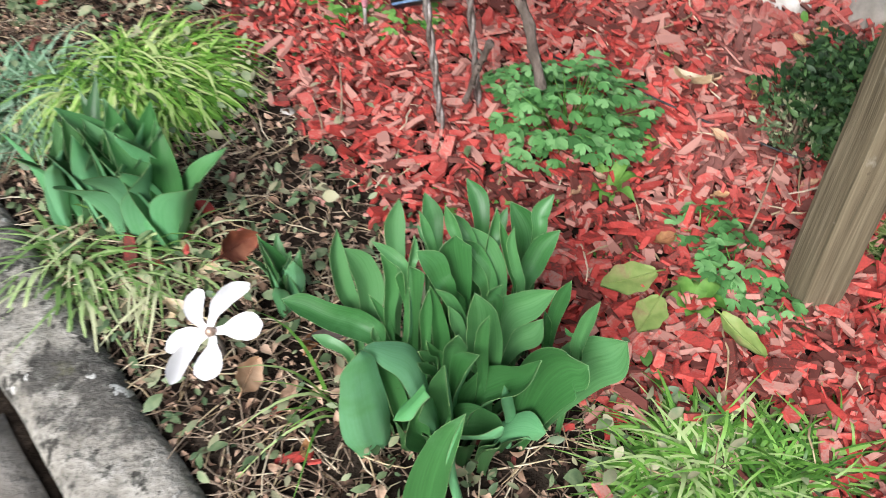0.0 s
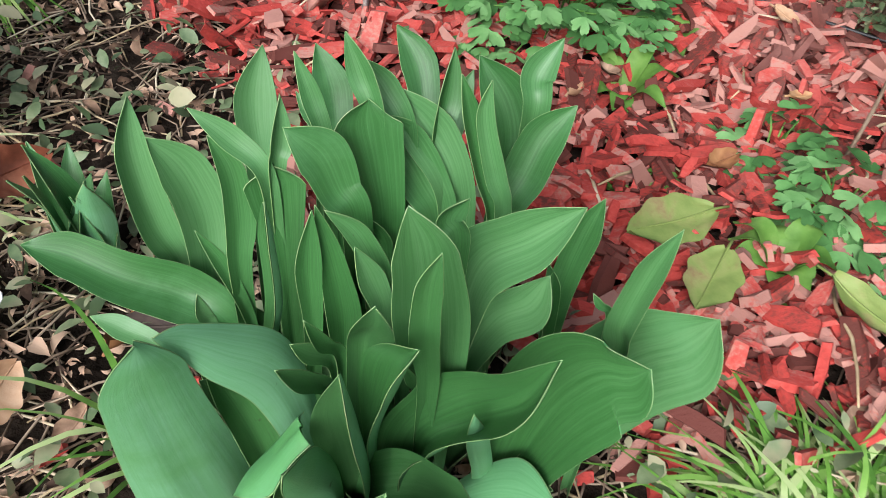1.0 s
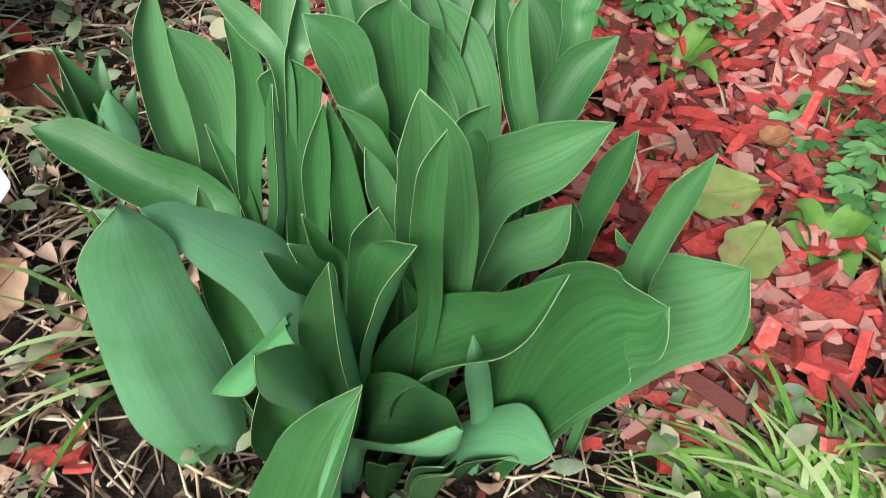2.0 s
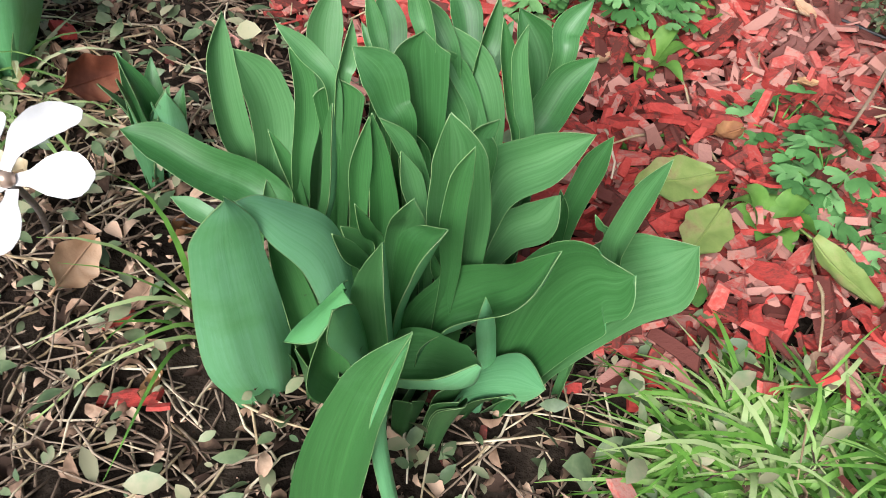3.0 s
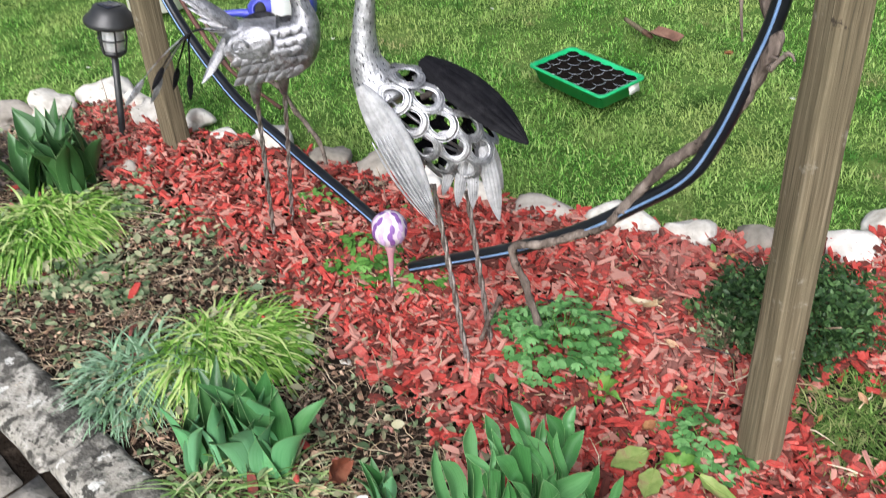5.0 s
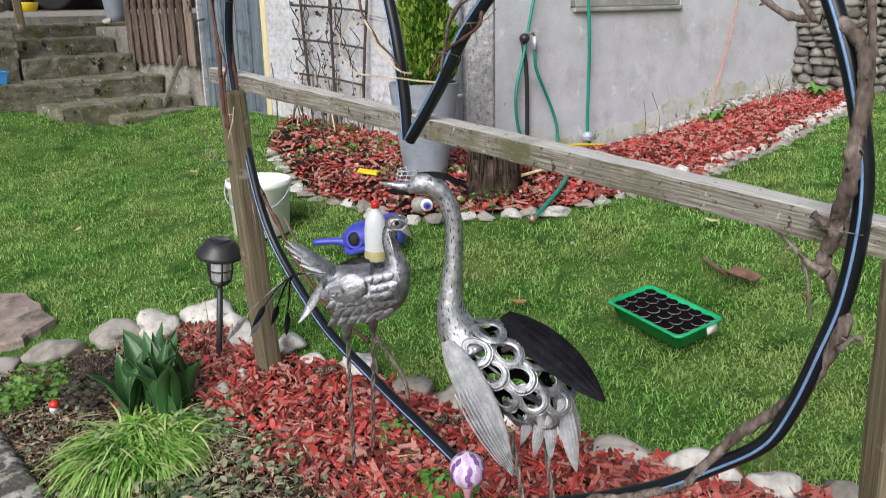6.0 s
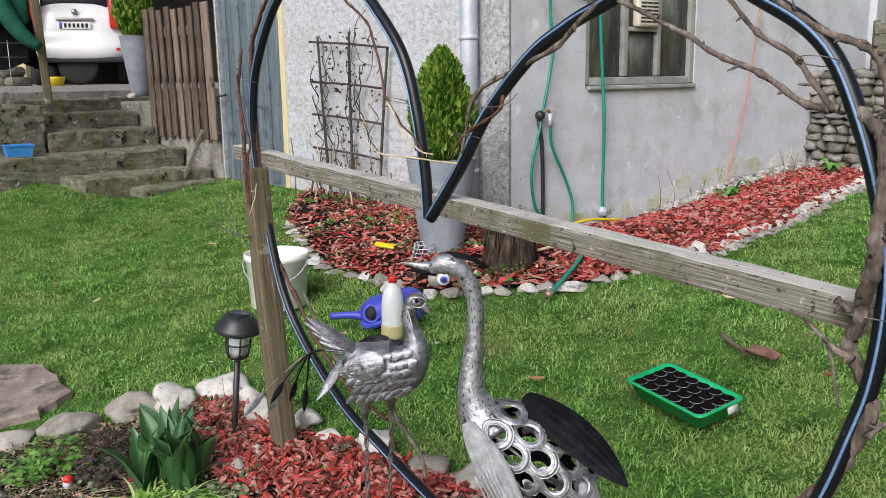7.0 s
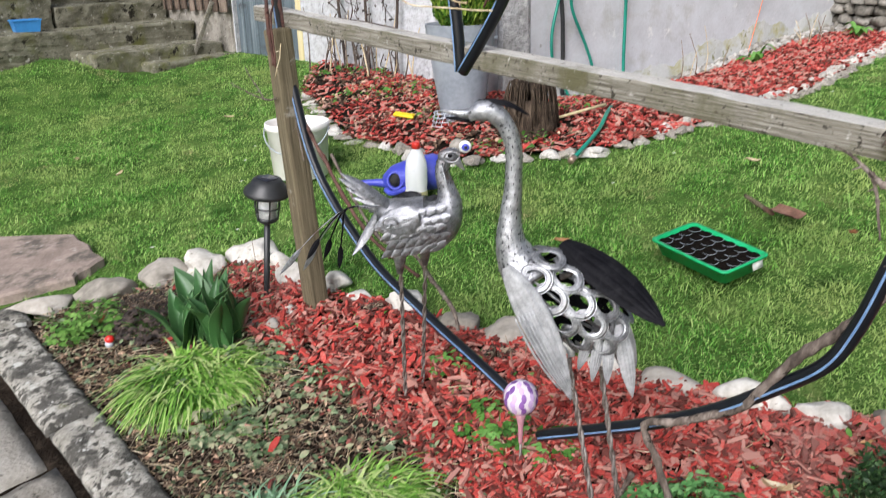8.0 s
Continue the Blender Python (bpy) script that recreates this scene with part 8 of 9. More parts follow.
    # binding wires
    for s_, z_ in ((0.70, 1.23), (0.95, 1.155), (-0.09, 1.28), (1.30, 1.425), (1.84, 0.93), (1.74, 1.30)):
        c = on_fence(s_, z_, 0.02)
        ring = [c + 0.03 * (vec(FENCE[0], FENCE[1], 0) * math.cos(t) + vec(FENCE_OUT[0], FENCE_OUT[1], 0) * math.sin(t)) + vec(0, 0, 0.008 * math.sin(t)) for t in np.linspace(0, 2 * math.pi, 14)]
        part("wire_tie", rod(ring, 0.0009, 4), M["rod_metal"], ob)


vine_thing()

# thin cable and dark stake lying through the bed
thing("garden_cable", rod([(0.17, 1.2, gz(0.17, 1.2) + 0.03), (0.30, 1.10, gz(0.3, 1.1) + 0.035), (0.42, 1.02, gz(0.42, 1.02) + 0.03), (0.55, 0.93, gz(0.55, 0.93) + 0.03), (0.66, 0.86, gz(0.66, 0.86) + 0.03)], 0.0018, 6, 6), M["black_metal"], "thin dark cable lying over the chips", "cable")
for i, (bx, by, tx, ty, h) in enumerate(((-0.20, 1.0, -0.21, 1.0, 0.10), (-0.18, 1.02, -0.17, 1.03, 0.14), (-0.12, 1.72, -0.13, 1.73, 0.14), (-0.07, 1.70, -0.05, 1.70, 0.12), (-0.16, 1.70, -0.18, 1.72, 0.10), (0.42, 0.78, 0.43, 0.79, 0.17),
                                          (0.02, 1.66, 0.03, 1.68, 0.11), (-1.05, 2.30, -1.05, 2.31, 0.19), (0.37, 0.68, 0.34, 0.62, 0.05))):
    thing("dead_stalk", rod([(bx, by, gz(bx, by) - 0.01), ((bx + tx) / 2 + 0.006, (by + ty) / 2, gz(bx, by) + h * 0.5), (tx, ty, gz(bx, by) + h)], [0.0022, 0.0018, 0.001], 5, 3), M["twig"], "thin dry upright dead stalk in the bed", "stalk", "dead stalks")
ob = thing("garden_figure", None, None, "tiny red and pale painted garden figure by the kerb", "garden ornament")
fx, fy = -1.47, 1.99
part("body", Shape().add(*ball((fx, fy, gz(fx, fy) + 0.02), (0.015, 0.014, 0.015), 14, 10)), M["zinc"], ob)
part("cap", Shape().add(*ball((fx + 0.003, fy, gz(fx, fy) + 0.036), (0.016, 0.015, 0.014), 14, 10)), M["red_cap"], ob, "red rounded cap")

# ---------------------------------------------------------------- things on the lawn
def seed_tray():
    c = vec(0.510, 2.175)
    m = pose(c[0], c[1], gz(c[0], c[1]) + 0.03, 7, 4, -58)
    ob = thing("seed_tray", None, None, "green plastic seed tray with dark compost cells on the lawn", "seed tray")
    ob.matrix_world = m
    L, W, H = 0.318, 0.188, 0.05
    s = Shape()
    
    def ring(l, w, z, r=0.02):
        out = []
        for cx, cy, a0 in ((1, 1, 0), (-1, 1, 90), (-1, -1, 180), (1, -1, 270)):
            for k in range(5):
                t = radians(a0 + 22.5 * k)
                out.append((cx * (l / 2 - r) + r * math.cos(t), cy * (w / 2 - r) + r * math.sin(t), z))
        return out

    rings = [ring(L - 0.03, W - 0.03, 0), ring(L, W, H), ring(L + 0.016, W + 0.016, H), ring(L + 0.016, W + 0.016, H + 0.006), ring(L - 0.004, W - 0.004, H + 0.006), ring(L - 0.03, W - 0.03, 0.006)]
    v = [p for q in rings for p in q]
    n = 20
    f = [tuple(range(n))[::-1]] + [(k * n + i, k * n + (i + 1) % n, (k + 1) * n + (i + 1) % n, (k + 1) * n + i) for k in range(5) for i in range(n)] + [tuple(5 * n + i for i in range(n))]
    s.add(v, f)
    part("tray", s, M["green_plastic"], ob)
    insert = part("cell_insert", block(L - 0.016, W - 0.016, 0.010, 0.002, (0, 0, 0.042)), M["peat"], ob, "black cell insert")
    for i in range(6):
        for j in range(4):
            cx, cy = -0.1275 + 0.051 * i, -0.066 + 0.044 * j
            part("compost_plug", Shape().add(*lathe([(0.0225, 0.03), (0.0218, 0.048), (0.0205, 0.051), (0.018, 0.049), (0.010, 0.048), (0.002, 0.048)], 12, (cx, cy, 0))), M["peat"], insert, "dark peat compost plug")
    for i in range(6):
        for j in range(4):
            cx, cy = -0.1275 + 0.051 * i, -0.066 + 0.044 * j
            lip = [(cx + 0.0235 * math.cos(t), cy + 0.0215 * math.sin(t), 0.0515) for t in np.linspace(-1.9, 0.9, 12)]
            part("cell_lip", rod(lip, 0.0007, 5), M["zinc"], insert, "pale arc along part of a cell lip")
    part("label_sticker", block(0.045, 0.002, 0.028, 0, (0, 0, 0)), M["paper"], ob, "white paper sticker").matrix_local = pose(L / 2 + 0.003, 0.05, 0.033, -12, 0, 90)


seed_tray()


def trowel():
    ob = thing("hand_trowel", None, None, "rusty hand trowel with a worn wooden handle on the lawn", "trowel")
    a, b = vec(0.775, 2.67, gz(0.775, 2.67) + 0.03), vec(0.81, 2.51, gz(0.81, 2.51) + 0.035)
    part("handle", rod([a, (a + b) / 2, b], [0.008, 0.010, 0.008], 10, 3), M["wood_post"], ob)
    d = unit(b - a)
    side = unit(np.cross(d, vec(0, 0, 1)))
    s = Shape()
    v = []
    for i in range(9):
        t = i / 8
        w = 0.048 * (0.35 + 0.65 * math.sin(math.pi * min(1, 0.25 + 0.5 * t)) if t < 0.8 else 0.65 * (1 - (t - 0.8) * 1.5) + 0.3)
        for j in range(5):
            u = -1 + j / 2
            v.append(b + d * (0.02 + 0.10 * t) + side * u * w * 0.8 + vec(0.05 * t, 0.02 * t, 0.014 * u * u - 0.008 * t + 0.016 - 0.003 * u))
    f = [(i * 5 + j, i * 5 + j + 1, (i + 1) * 5 + j + 1, (i + 1) * 5 + j) for i in range(8) for j in range(4)]
    k = len(v)
    s.add(v + [p - vec(0, 0, 0.002) for p in v], f + [tuple(q + k for q in g[::-1]) for g in f])
    part("blade", s, M["rust"], ob, "rusty steel blade")
    part("ferrule", rod([b - d * 0.02, b + d * 0.035], [0.011, 0.007], 8), M["rust"], ob)


trowel()


def bucket():
    x, y = -1.095, 3.44
    z = gz(x, y)
    ob = thing("bucket", None, None, "dirty white plastic bucket filled with sand on the lawn", "bucket")
    ob.location = (x, y, z)
    part("body", Shape().add(*lathe([(0.124, 0.0), (0.130, 0.004), (0.144, 0.225), (0.151, 0.228), (0.154, 0.242), (0.152, 0.258), (0.146, 0.26), (0.142, 0.25), (0.138, 0.15)], 32)), M["bucket"], ob)
    part("sand", Shape().add(*lathe([(0.139, 0.155), (0.12, 0.165), (0.06, 0.175), (0.005, 0.178)], 24)), M["sand"], ob, "coarse pinkish sand")
    handle = [(0.153 * math.cos(t), -0.02 - 0.16 * math.sin(t), 0.235 - 0.10 * math.sin(t)) for t in np.linspace(0, math.pi, 13)]
    part("handle", rod(handle, 0.003, 6), M["zinc"], ob)


bucket()


def bottle():
    x, y = -0.506, 2.90
    ob = thing("plastic_bottle", None, None, "milky plastic bottle with red cap, a little yellow liquid remaining", "bottle")
    ob.matrix_world = pose(x, y, gz(x, y) + 0.012, 0, 1.5, 0) @ Matrix.Diagonal((1.08, 1.08, 1.02, 1))
    part("body", Shape().add(*lathe([(0.036, 0.0), (0.042, 0.006), (0.043, 0.06), (0.041, 0.08), (0.0425, 0.10), (0.0425, 0.155), (0.039, 0.19), (0.027, 0.222), (0.014, 0.24), (0.0125, 0.252)], 24)), M["milk_plastic"], ob)
    part("liquid", Shape().add(*lathe([(0.0425, 0.007), (0.0437, 0.03), (0.0437, 0.058), (0.043, 0.066), (0.0426, 0.07)], 24)), M["liquid"], ob, "pale yellow liquid")
    part("cap", Shape().add(*lathe([(0.0165, 0.243), (0.0165, 0.262), (0.0145, 0.268), (0.004, 0.269)], 18)), M["red_cap"], ob, "red screw cap")


bottle()


def watering_can():
    x, y = -0.545, 3.06
    ob = thing("watering_can", None, None, "blue plastic watering can lying on the lawn", "watering can")
    ob.matrix_world = pose(x, y, gz(x, y) + 0.075, 0, 0, -8)
    s = Shape()
    s.add(*tube(spline([(-0.10, 0, -0.02), (-0.05, 0, 0.0), (0.03, 0, 0.02), (0.11, 0, 0.035), (0.15, 0, 0.04)], 6), [0.045, 0.075, 0.085, 0.09, 0.07], 20, 0.85))
    part("body", s, M["blue_plastic"], ob)
    part("spout", rod([(-0.09, -0.01, -0.02), (-0.16, -0.02, -0.015), (-0.24, -0.03, -0.02)], [0.022, 0.015, 0.014], 14, 4), M["blue_plastic"], ob)
    part("handle", rod([(0.10, -0.07, 0.045), (0.04, -0.12, 0.0), (-0.05, -0.11, -0.035), (-0.09, -0.06, -0.035)], 0.013, 10, 6), M["blue_plastic"], ob)
    part("mouth", Shape().add(*ball((-0.045, -0.06, 0.01), (0.028, 0.03, 0.03), 14, 10)), M["dark"], ob, "dark open mouth")
    part("rim", rod([(-0.045 + 0.034 * math.cos(t), -0.072 + 0.012 * math.sin(t), 0.01 + 0.034 * math.sin(t)) for t in np.linspace(0, 2 * math.pi, 18)], 0.006, 8), M["blue_plastic"], ob)


watering_can()

# daisies and bright flecks in the lawn
rr = random.Random(12)
for i in range(22):
    fx, fy = rr.uniform(-1.6, 1.6), rr.uniform(1.9, 4.0)
    if inside(HOUSE_BED, np.array([fx]), np.array([fy]))[0] or inside(BED, np.array([fx]), np.array([fy]))[0] or abs(fx - 0.5) < 0.3 and abs(fy - 2.3) < 0.3:
        continue
    ob = thing("daisy", None, None, "tiny white daisy in the short lawn", "flower", "daisies")
    z = gz(fx, fy)
    part("stem", rod([(fx, fy, z - 0.01), (fx, fy, z + 0.033)], 0.001, 4), M["herb"], ob)
    s = Shape()
    for k in range(9):
        a = k * 0.7
        s.add([(fx, fy, z + 0.034), (fx + 0.008 * math.cos(a - 0.2), fy + 0.008 * math.sin(a - 0.2), z + 0.036), (fx + 0.0095 * math.cos(a), fy + 0.0095 * math.sin(a), z + 0.036), (fx + 0.008 * math.cos(a + 0.2), fy + 0.008 * math.sin(a + 0.2), z + 0.036)], [(0, 1, 2, 3)])
    s.add(*ball((fx, fy, z + 0.036), (0.003, 0.003, 0.002), 6, 4))
    part("bloom", s, M["paper"], ob)

# ---------------------------------------------------------------- house bed: border stones, rubble, stump, ornaments
line = spline([(p[0], p[1], 0) for p in HOUSE_BED[1:15]], 10)
seg = np.concatenate([[0], np.cumsum(np.linalg.norm(np.diff(line, axis=0), axis=1))])
pos, i = 0.0, 0
border = []
rs = random.Random(31)
while pos < seg[-1]:
    px, py = np.interp(pos, seg, line[:, 0]), np.interp(pos, seg, line[:, 1])
    big = px < 0.55
    size = rs.uniform(0.05, 0.085) if big else rs.uniform(0.034, 0.056)
    border.append((px, py, size, big))
    pos += size * (1.75 if big else 1.2)
meshes = [mesh_of("border_stone", stone((1.0, 0.75, 0.62), 40 + k, 2, 0.7), M["stone_white" if k % 2 else "stone_grey"], False) for k in range(8)]
k = 0
for px, py, size, big in border:
    rows = 1 if big else 2
    for row in range(rows):
        ox, oy = rs.uniform(-0.015, 0.015), rs.uniform(-0.015, 0.015) + row * 0.05
        hid = 0.55 if (big and px < -0.75) else 1.0
        ob = new("border_stone", meshes[k % 8])
        ob.matrix_world = pose(px + ox, py + oy, gz(px, py) - 0.012 + (0.02 if row else 0), 0, 0, rs.uniform(0, 360)) @ Matrix.Diagonal((size, size, size * hid * rs.uniform(0.55, 0.9), 1))
        tagged(ob, "pale limestone border stone of the house bed", "stone", "border stones")
        k += 1


def rubble():
    rnd = np.random.default_rng(90)
    s = Shape()
    base = [stone((1, 0.75, 0.6), 60 + q, 1, 0.3) for q in range(5)]
    for _ in range(900):
        t, o = rnd.uniform(0.1, 4.0), rnd.uniform(0.0, 0.24)
        p = on_right(t, 0, o)
        b = base[int(rnd.integers(5))]
        sz = rnd.uniform(0.014, 0.038)
        a = rnd.uniform(0, 6.28)
        v = np.vstack(b.v) * sz
        v = np.stack([v[:, 0] * math.cos(a) - v[:, 1] * math.sin(a), v[:, 0] * math.sin(a) + v[:, 1] * math.cos(a), v[:, 2]], 1)
        s.add(v + vec(p[0], p[1], gz(p[0], p[1]) + 0.03 * (0.25 - o)), b.f)
    return s


thing("rubble_strip", rubble(), M["pebble"], "grey rubble strip at the foot of the plaster wall", "gravel", kind="stuff")

# moss-stained foot of the wall: thin uneven plaster coat
foot = Shape()
n = 240
vv = []
for i in range(n):
    s_ = 0.02 + 4.1 * i / (n - 1)
    h = 0.13 + 0.10 * noise.noise(Vector((s_ * 2.1, 3.0, 0))) + 0.05 * noise.noise(Vector((s_ * 7.5, 1.0, 0))) + 0.03 * noise.noise(Vector((s_ * 26, 5.0, 0)))
    g = gz(*on_right(s_, 0)[:2]) - 0.08
    vv += [on_right(s_, g, 0.003), on_right(s_, g + 0.08 + h, 0.003), on_right(s_, g + 0.088 + h, 0.0)]
foot.add(vv, [(3 * i + j, 3 * i + 3 + j, 3 * i + 4 + j, 3 * i + 1 + j) for i in range(n - 1) for j in range(2)])
thing("wall_foot", foot, M["moss_base"], "yellowish moss-stained foot of the plaster wall", "plaster", kind="structure")

# downpipe
ob = thing("downpipe", None, None, "pale blue-grey zinc rainwater downpipe on the house wall", "downpipe")
part("pipe", Shape().add(*tube([on_left(0.262, 0.30, 0.075), on_left(0.262, 1.45, 0.075), on_left(0.262, 3.1, 0.075)], 0.055, 20)), M["zinc"], ob)
for z in (1.50, 2.6, 0.7):
    part("collar", Shape().add(*tube([on_left(0.262, z, 0.075), on_left(0.262, z + 0.03, 0.075)], 0.058, 20)), M["zinc"], ob)


# tapered ribbed planter with a conifer
def planter(name, x, y, z, r0, r1, h, ribbed, label):
    prof = []
    n = 44 if ribbed else 8
    for i in range(n + 1):
        t = i / n
        r = r0 + (r1 - r0) * t ** 0.9
        prof.append((r + (0.0035 if ribbed and i % 2 else 0), h * t))
    prof += [(r1 + 0.004, h + 0.004), (r1 - 0.012, h + 0.004), (r1 - 0.02, h - 0.05)]
    ob = thing(name, None, None, label, "planter", "planters")
    ob.location = (x, y, z)
    part("pot", Shape().add(*lathe(prof, 36)), M["pot"], ob)
    part("soil", Shape().add(*lathe([(r1 - 0.018, h - 0.045), (r1 * 0.5, h - 0.03), (0.004, h - 0.028)], 20)), M["compost"], ob)
    return ob


def conifer(name, x, y, z, h, r, n, size, label, seed):
    rnd = np.random.default_rng(seed)
    ob = thing(name, None, None, label, "conifer", "conifers")
    part("trunk", rod([(x, y, z - 0.03), (x + 0.005, y, z + h * 0.5), (x, y, z + h * 0.9)], [0.012, 0.008, 0.003], 8, 3), M["bark"], ob)
    t = rnd.random(n) ** 1.1
    a = rnd.uniform(0, 2 * np.pi, n)
    prof = r * np.interp(t, [0, 0.08, 0.3, 0.6, 0.85, 1.0], [0.55, 0.85, 1.0, 0.85, 0.5, 0.05]) * (1 + 0.12 * np.sin(3 * a + 7 * t) + 0.08 * np.sin(9 * a + 21 * t))
    d = prof * rnd.uniform(0.35, 1.05, n) ** 0.5
    bx, by, bz = x + d * np.cos(a), y + d * np.sin(a), z + 0.02 + h * t * 0.95
    s = Shape()
    # each spray: a flat upswept fan of scaly twiglets
    fan = [(-0.5, 0.0), (-0.28, 0.55), (-0.42, 0.62), (-0.12, 0.82), (-0.16, 0.98), (0.0, 1.15), (0.16, 0.95), (0.12, 0.78), (0.4, 0.66), (0.26, 0.5), (0.5, 0.05), (0.0, -0.1)]
    V, F = [], []
    m = len(fan)
    for i in range(n):
        sz = size * rnd.uniform(0.6, 1.3)
        up = unit(vec(0.45 * math.cos(a[i]) + rnd.normal(0, 0.25), 0.45 * math.sin(a[i]) + rnd.normal(0, 0.25), 1.0))
        side = unit(np.cross(up, vec(math.cos(a[i] + rnd.normal(0, 0.9)), math.sin(a[i] + rnd.normal(0, 0.9)), 0.1)))
        nn = np.cross(side, up)
        for u, w in fan:
            V.append(vec(bx[i], by[i], bz[i]) + side * u * sz * 0.7 + up * w * sz + nn * 0.15 * sz * math.sin(4 * u + i))
        F.append(tuple(range(i * m, i * m + m)))
    s.add(V, F)
    part("crown", s, M["thuja"], ob)
    return ob


px, py = -0.325, 4.04
pz = gz(px, py)
planter("planter", px, py, pz, 0.105, 0.185, 0.50, True, "tall tapered grey ribbed planter standing in red chips")
conifer("thuja", px + 0.01, py, pz + 0.47, 0.60, 0.165, 9000, 0.027, "compact golden-green thuja growing in a grey planter", 5)


# dead stump with dangling roots
def stump():
    x, y = 0.02, 3.72
    z = gz(x, y)
    ob = thing("tree_stump", None, None, "old brown tree stump with stringy dead growth", "stump")
    bm = bmesh.new()
    bmesh.ops.create_cone(bm, cap_ends=True, segments=30, radius1=0.135, radius2=0.105, depth=0.17, matrix=Matrix.Translation((x, y, z + 0.08)))
    bmesh.ops.subdivide_edges(bm, edges=bm.edges[:], cuts=2, use_grid_fill=True)
    for v in bm.verts:
        v.co += noise.noise_vector(v.co * 11) * 0.03 + noise.noise_vector(v.co * 30) * 0.008
    part("trunk", from_bm(bm), M["bark"], ob)
    s = Shape()
    r = random.Random(4)
    for _ in range(130):
        a, d = r.uniform(0, 6.28), r.uniform(0.05, 0.12)
        s.add(*tube(spline([(x + 0.6 * d * math.cos(a), y + 0.6 * d * math.sin(a), z + 0.19), (x + d * math.cos(a), y + d * math.sin(a), z + 0.22 + r.uniform(0, 0.05)), (x + 1.25 * d * math.cos(a), y + 1.25 * d * math.sin(a), z + r.uniform(0.0, 0.12))], 4), 0.0035, 4))
    tagged(part("dead_growth", s, M["bark"], ob), "dry brown trailing stems", kind="stuff")


stump()

# small ornaments at the bed's edge, plain shapes
ob = thing("garden_figure", None, None, "pale round garden ornament with a blue-ringed disc", "garden ornament")
ox, oy = -0.34, 3.47
oz = gz(ox, oy)
part("body", Shape().add(*ball((ox, oy, oz + 0.05), (0.042, 0.040, 0.042), 18, 12)), M["stone_grey"], ob)
disc = part("disc", Shape().add(*ball((ox + 0.035, oy - 0.062, oz + 0.065), (0.03, 0.014, 0.03), 16, 10)), M["paper"], ob)
part("ring", Shape().add(*ball((ox + 0.037, oy - 0.075, oz + 0.065), (0.018, 0.006, 0.018), 14, 8)), M["blue_plastic"], disc, "blue ring")
part("centre", Shape().add(*ball((ox + 0.038, oy - 0.081, oz + 0.065), (0.008, 0.003, 0.008), 10, 6)), M["dark"], disc)
ob = thing("wire_basket", None, None, "small pale wire basket standing in the chips", "basket")
bx, by = -0.42, 3.92
bz = gz(bx, by)
for k in range(4):
    part("hoop", rod([(bx + (0.065 - 0.004 * k) * math.cos(t), by + (0.065 - 0.004 * k) * math.sin(t), bz + 0.02 + 0.022 * k) for t in np.linspace(0, 6.283, 18)], 0.0025, 5), M["zinc"], ob)
for k in range(10):
    a = k * 0.628
    part("rib", rod([(bx + 0.065 * math.cos(a), by + 0.065 * math.sin(a), bz), (bx + 0.05 * math.cos(a + 0.5), by + 0.05 * math.sin(a + 0.5), bz + 0.09)], 0.002, 4), M["zinc"], ob)
x0, y0 = -0.64, 4.06
thing("plant_label", block(0.12, 0.035, 0.012, 0.004), M["yellow"], "yellow plastic plant label lying on chips", "plant label", at=pose(x0, y0, gz(x0, y0) + 0.05, 25, 5, -20))
thing("wood_stick", rod([(0.12, 3.75, gz(0.12, 3.75) + 0.05), (0.42, 3.92, gz(0.42, 3.92) + 0.06)], 0.008, 8), M["jamb"], "pale peeled stick lying on the chips", "stick")


# ---------------------------------------------------------------- hoses and cable on the wall
ob = thing("garden_hose", None, None, "green garden hose hanging on the wall, end lying on lawn", "hose")
part("hose", rod([on_right(0.22, 2.3, 0.05), on_right(0.27, 1.6, 0.045), on_right(0.29, 1.43, 0.045), on_right(0.20, 1.0, 0.04), on_right(0.125, 0.72, 0.045), on_right(0.15, 0.5, 0.05), on_right(0.23, 0.40, 0.06), on_right(0.26, 0.30, 0.08)], 0.0095, 10, 8), M["hose"], ob)
part("hose", rod([on_right(0.27, 0.98, 0.05), on_right(0.285, 0.86, 0.05), on_right(0.40, 0.65, 0.05), on_right(0.455, 0.50, 0.06), on_right(0.44, 0.36, 0.08)], 0.0095, 10, 8), M["hose"], ob)
part("connector", rod([on_right(0.265, 1.06, 0.05), on_right(0.267, 0.98, 0.05)], 0.015, 10), M["zinc"], ob, "grey hose connector")
h2 = [on_right(0.64, 2.2, 0.06), on_right(0.68, 1.54, 0.06), on_right(0.725, 1.0, 0.06), on_right(0.73, 0.45, 0.06), on_right(0.69, 0.34, 0.14), vec(0.45, 3.95, gz(0.45, 3.95) + 0.03), vec(0.334, 3.535, gz(0.334, 3.535) + 0.05), vec(0.185, 3.24, gz(0.185, 3.24) + 0.03)]
part("hose", rod(h2, 0.0105, 10, 8), M["hose"], ob)
part("hose_tip", rod([h2[-1], h2[-1] + vec(-0.02, -0.045, -0.002)], [0.014, 0.016], 10), M["copper_tip"], ob, "brass hose coupling")
part("float_ring", rod([on_right(0.728, 0.44, 0.065), on_right(0.726, 0.41, 0.065), on_right(0.722, 0.38, 0.07)], [0.028, 0.042, 0.028], 14, 4), M["zinc"], ob, "grey plastic collar")
ob = thing("standpipe", None, None, "black water standpipe with tap on the house wall", "tap")
part("pipe", rod([on_right(0.235, 0.22, 0.03), on_right(0.225, 0.8, 0.03), on_right(0.19, 1.03, 0.03)], 0.013, 10, 3), M["black_metal"], ob)
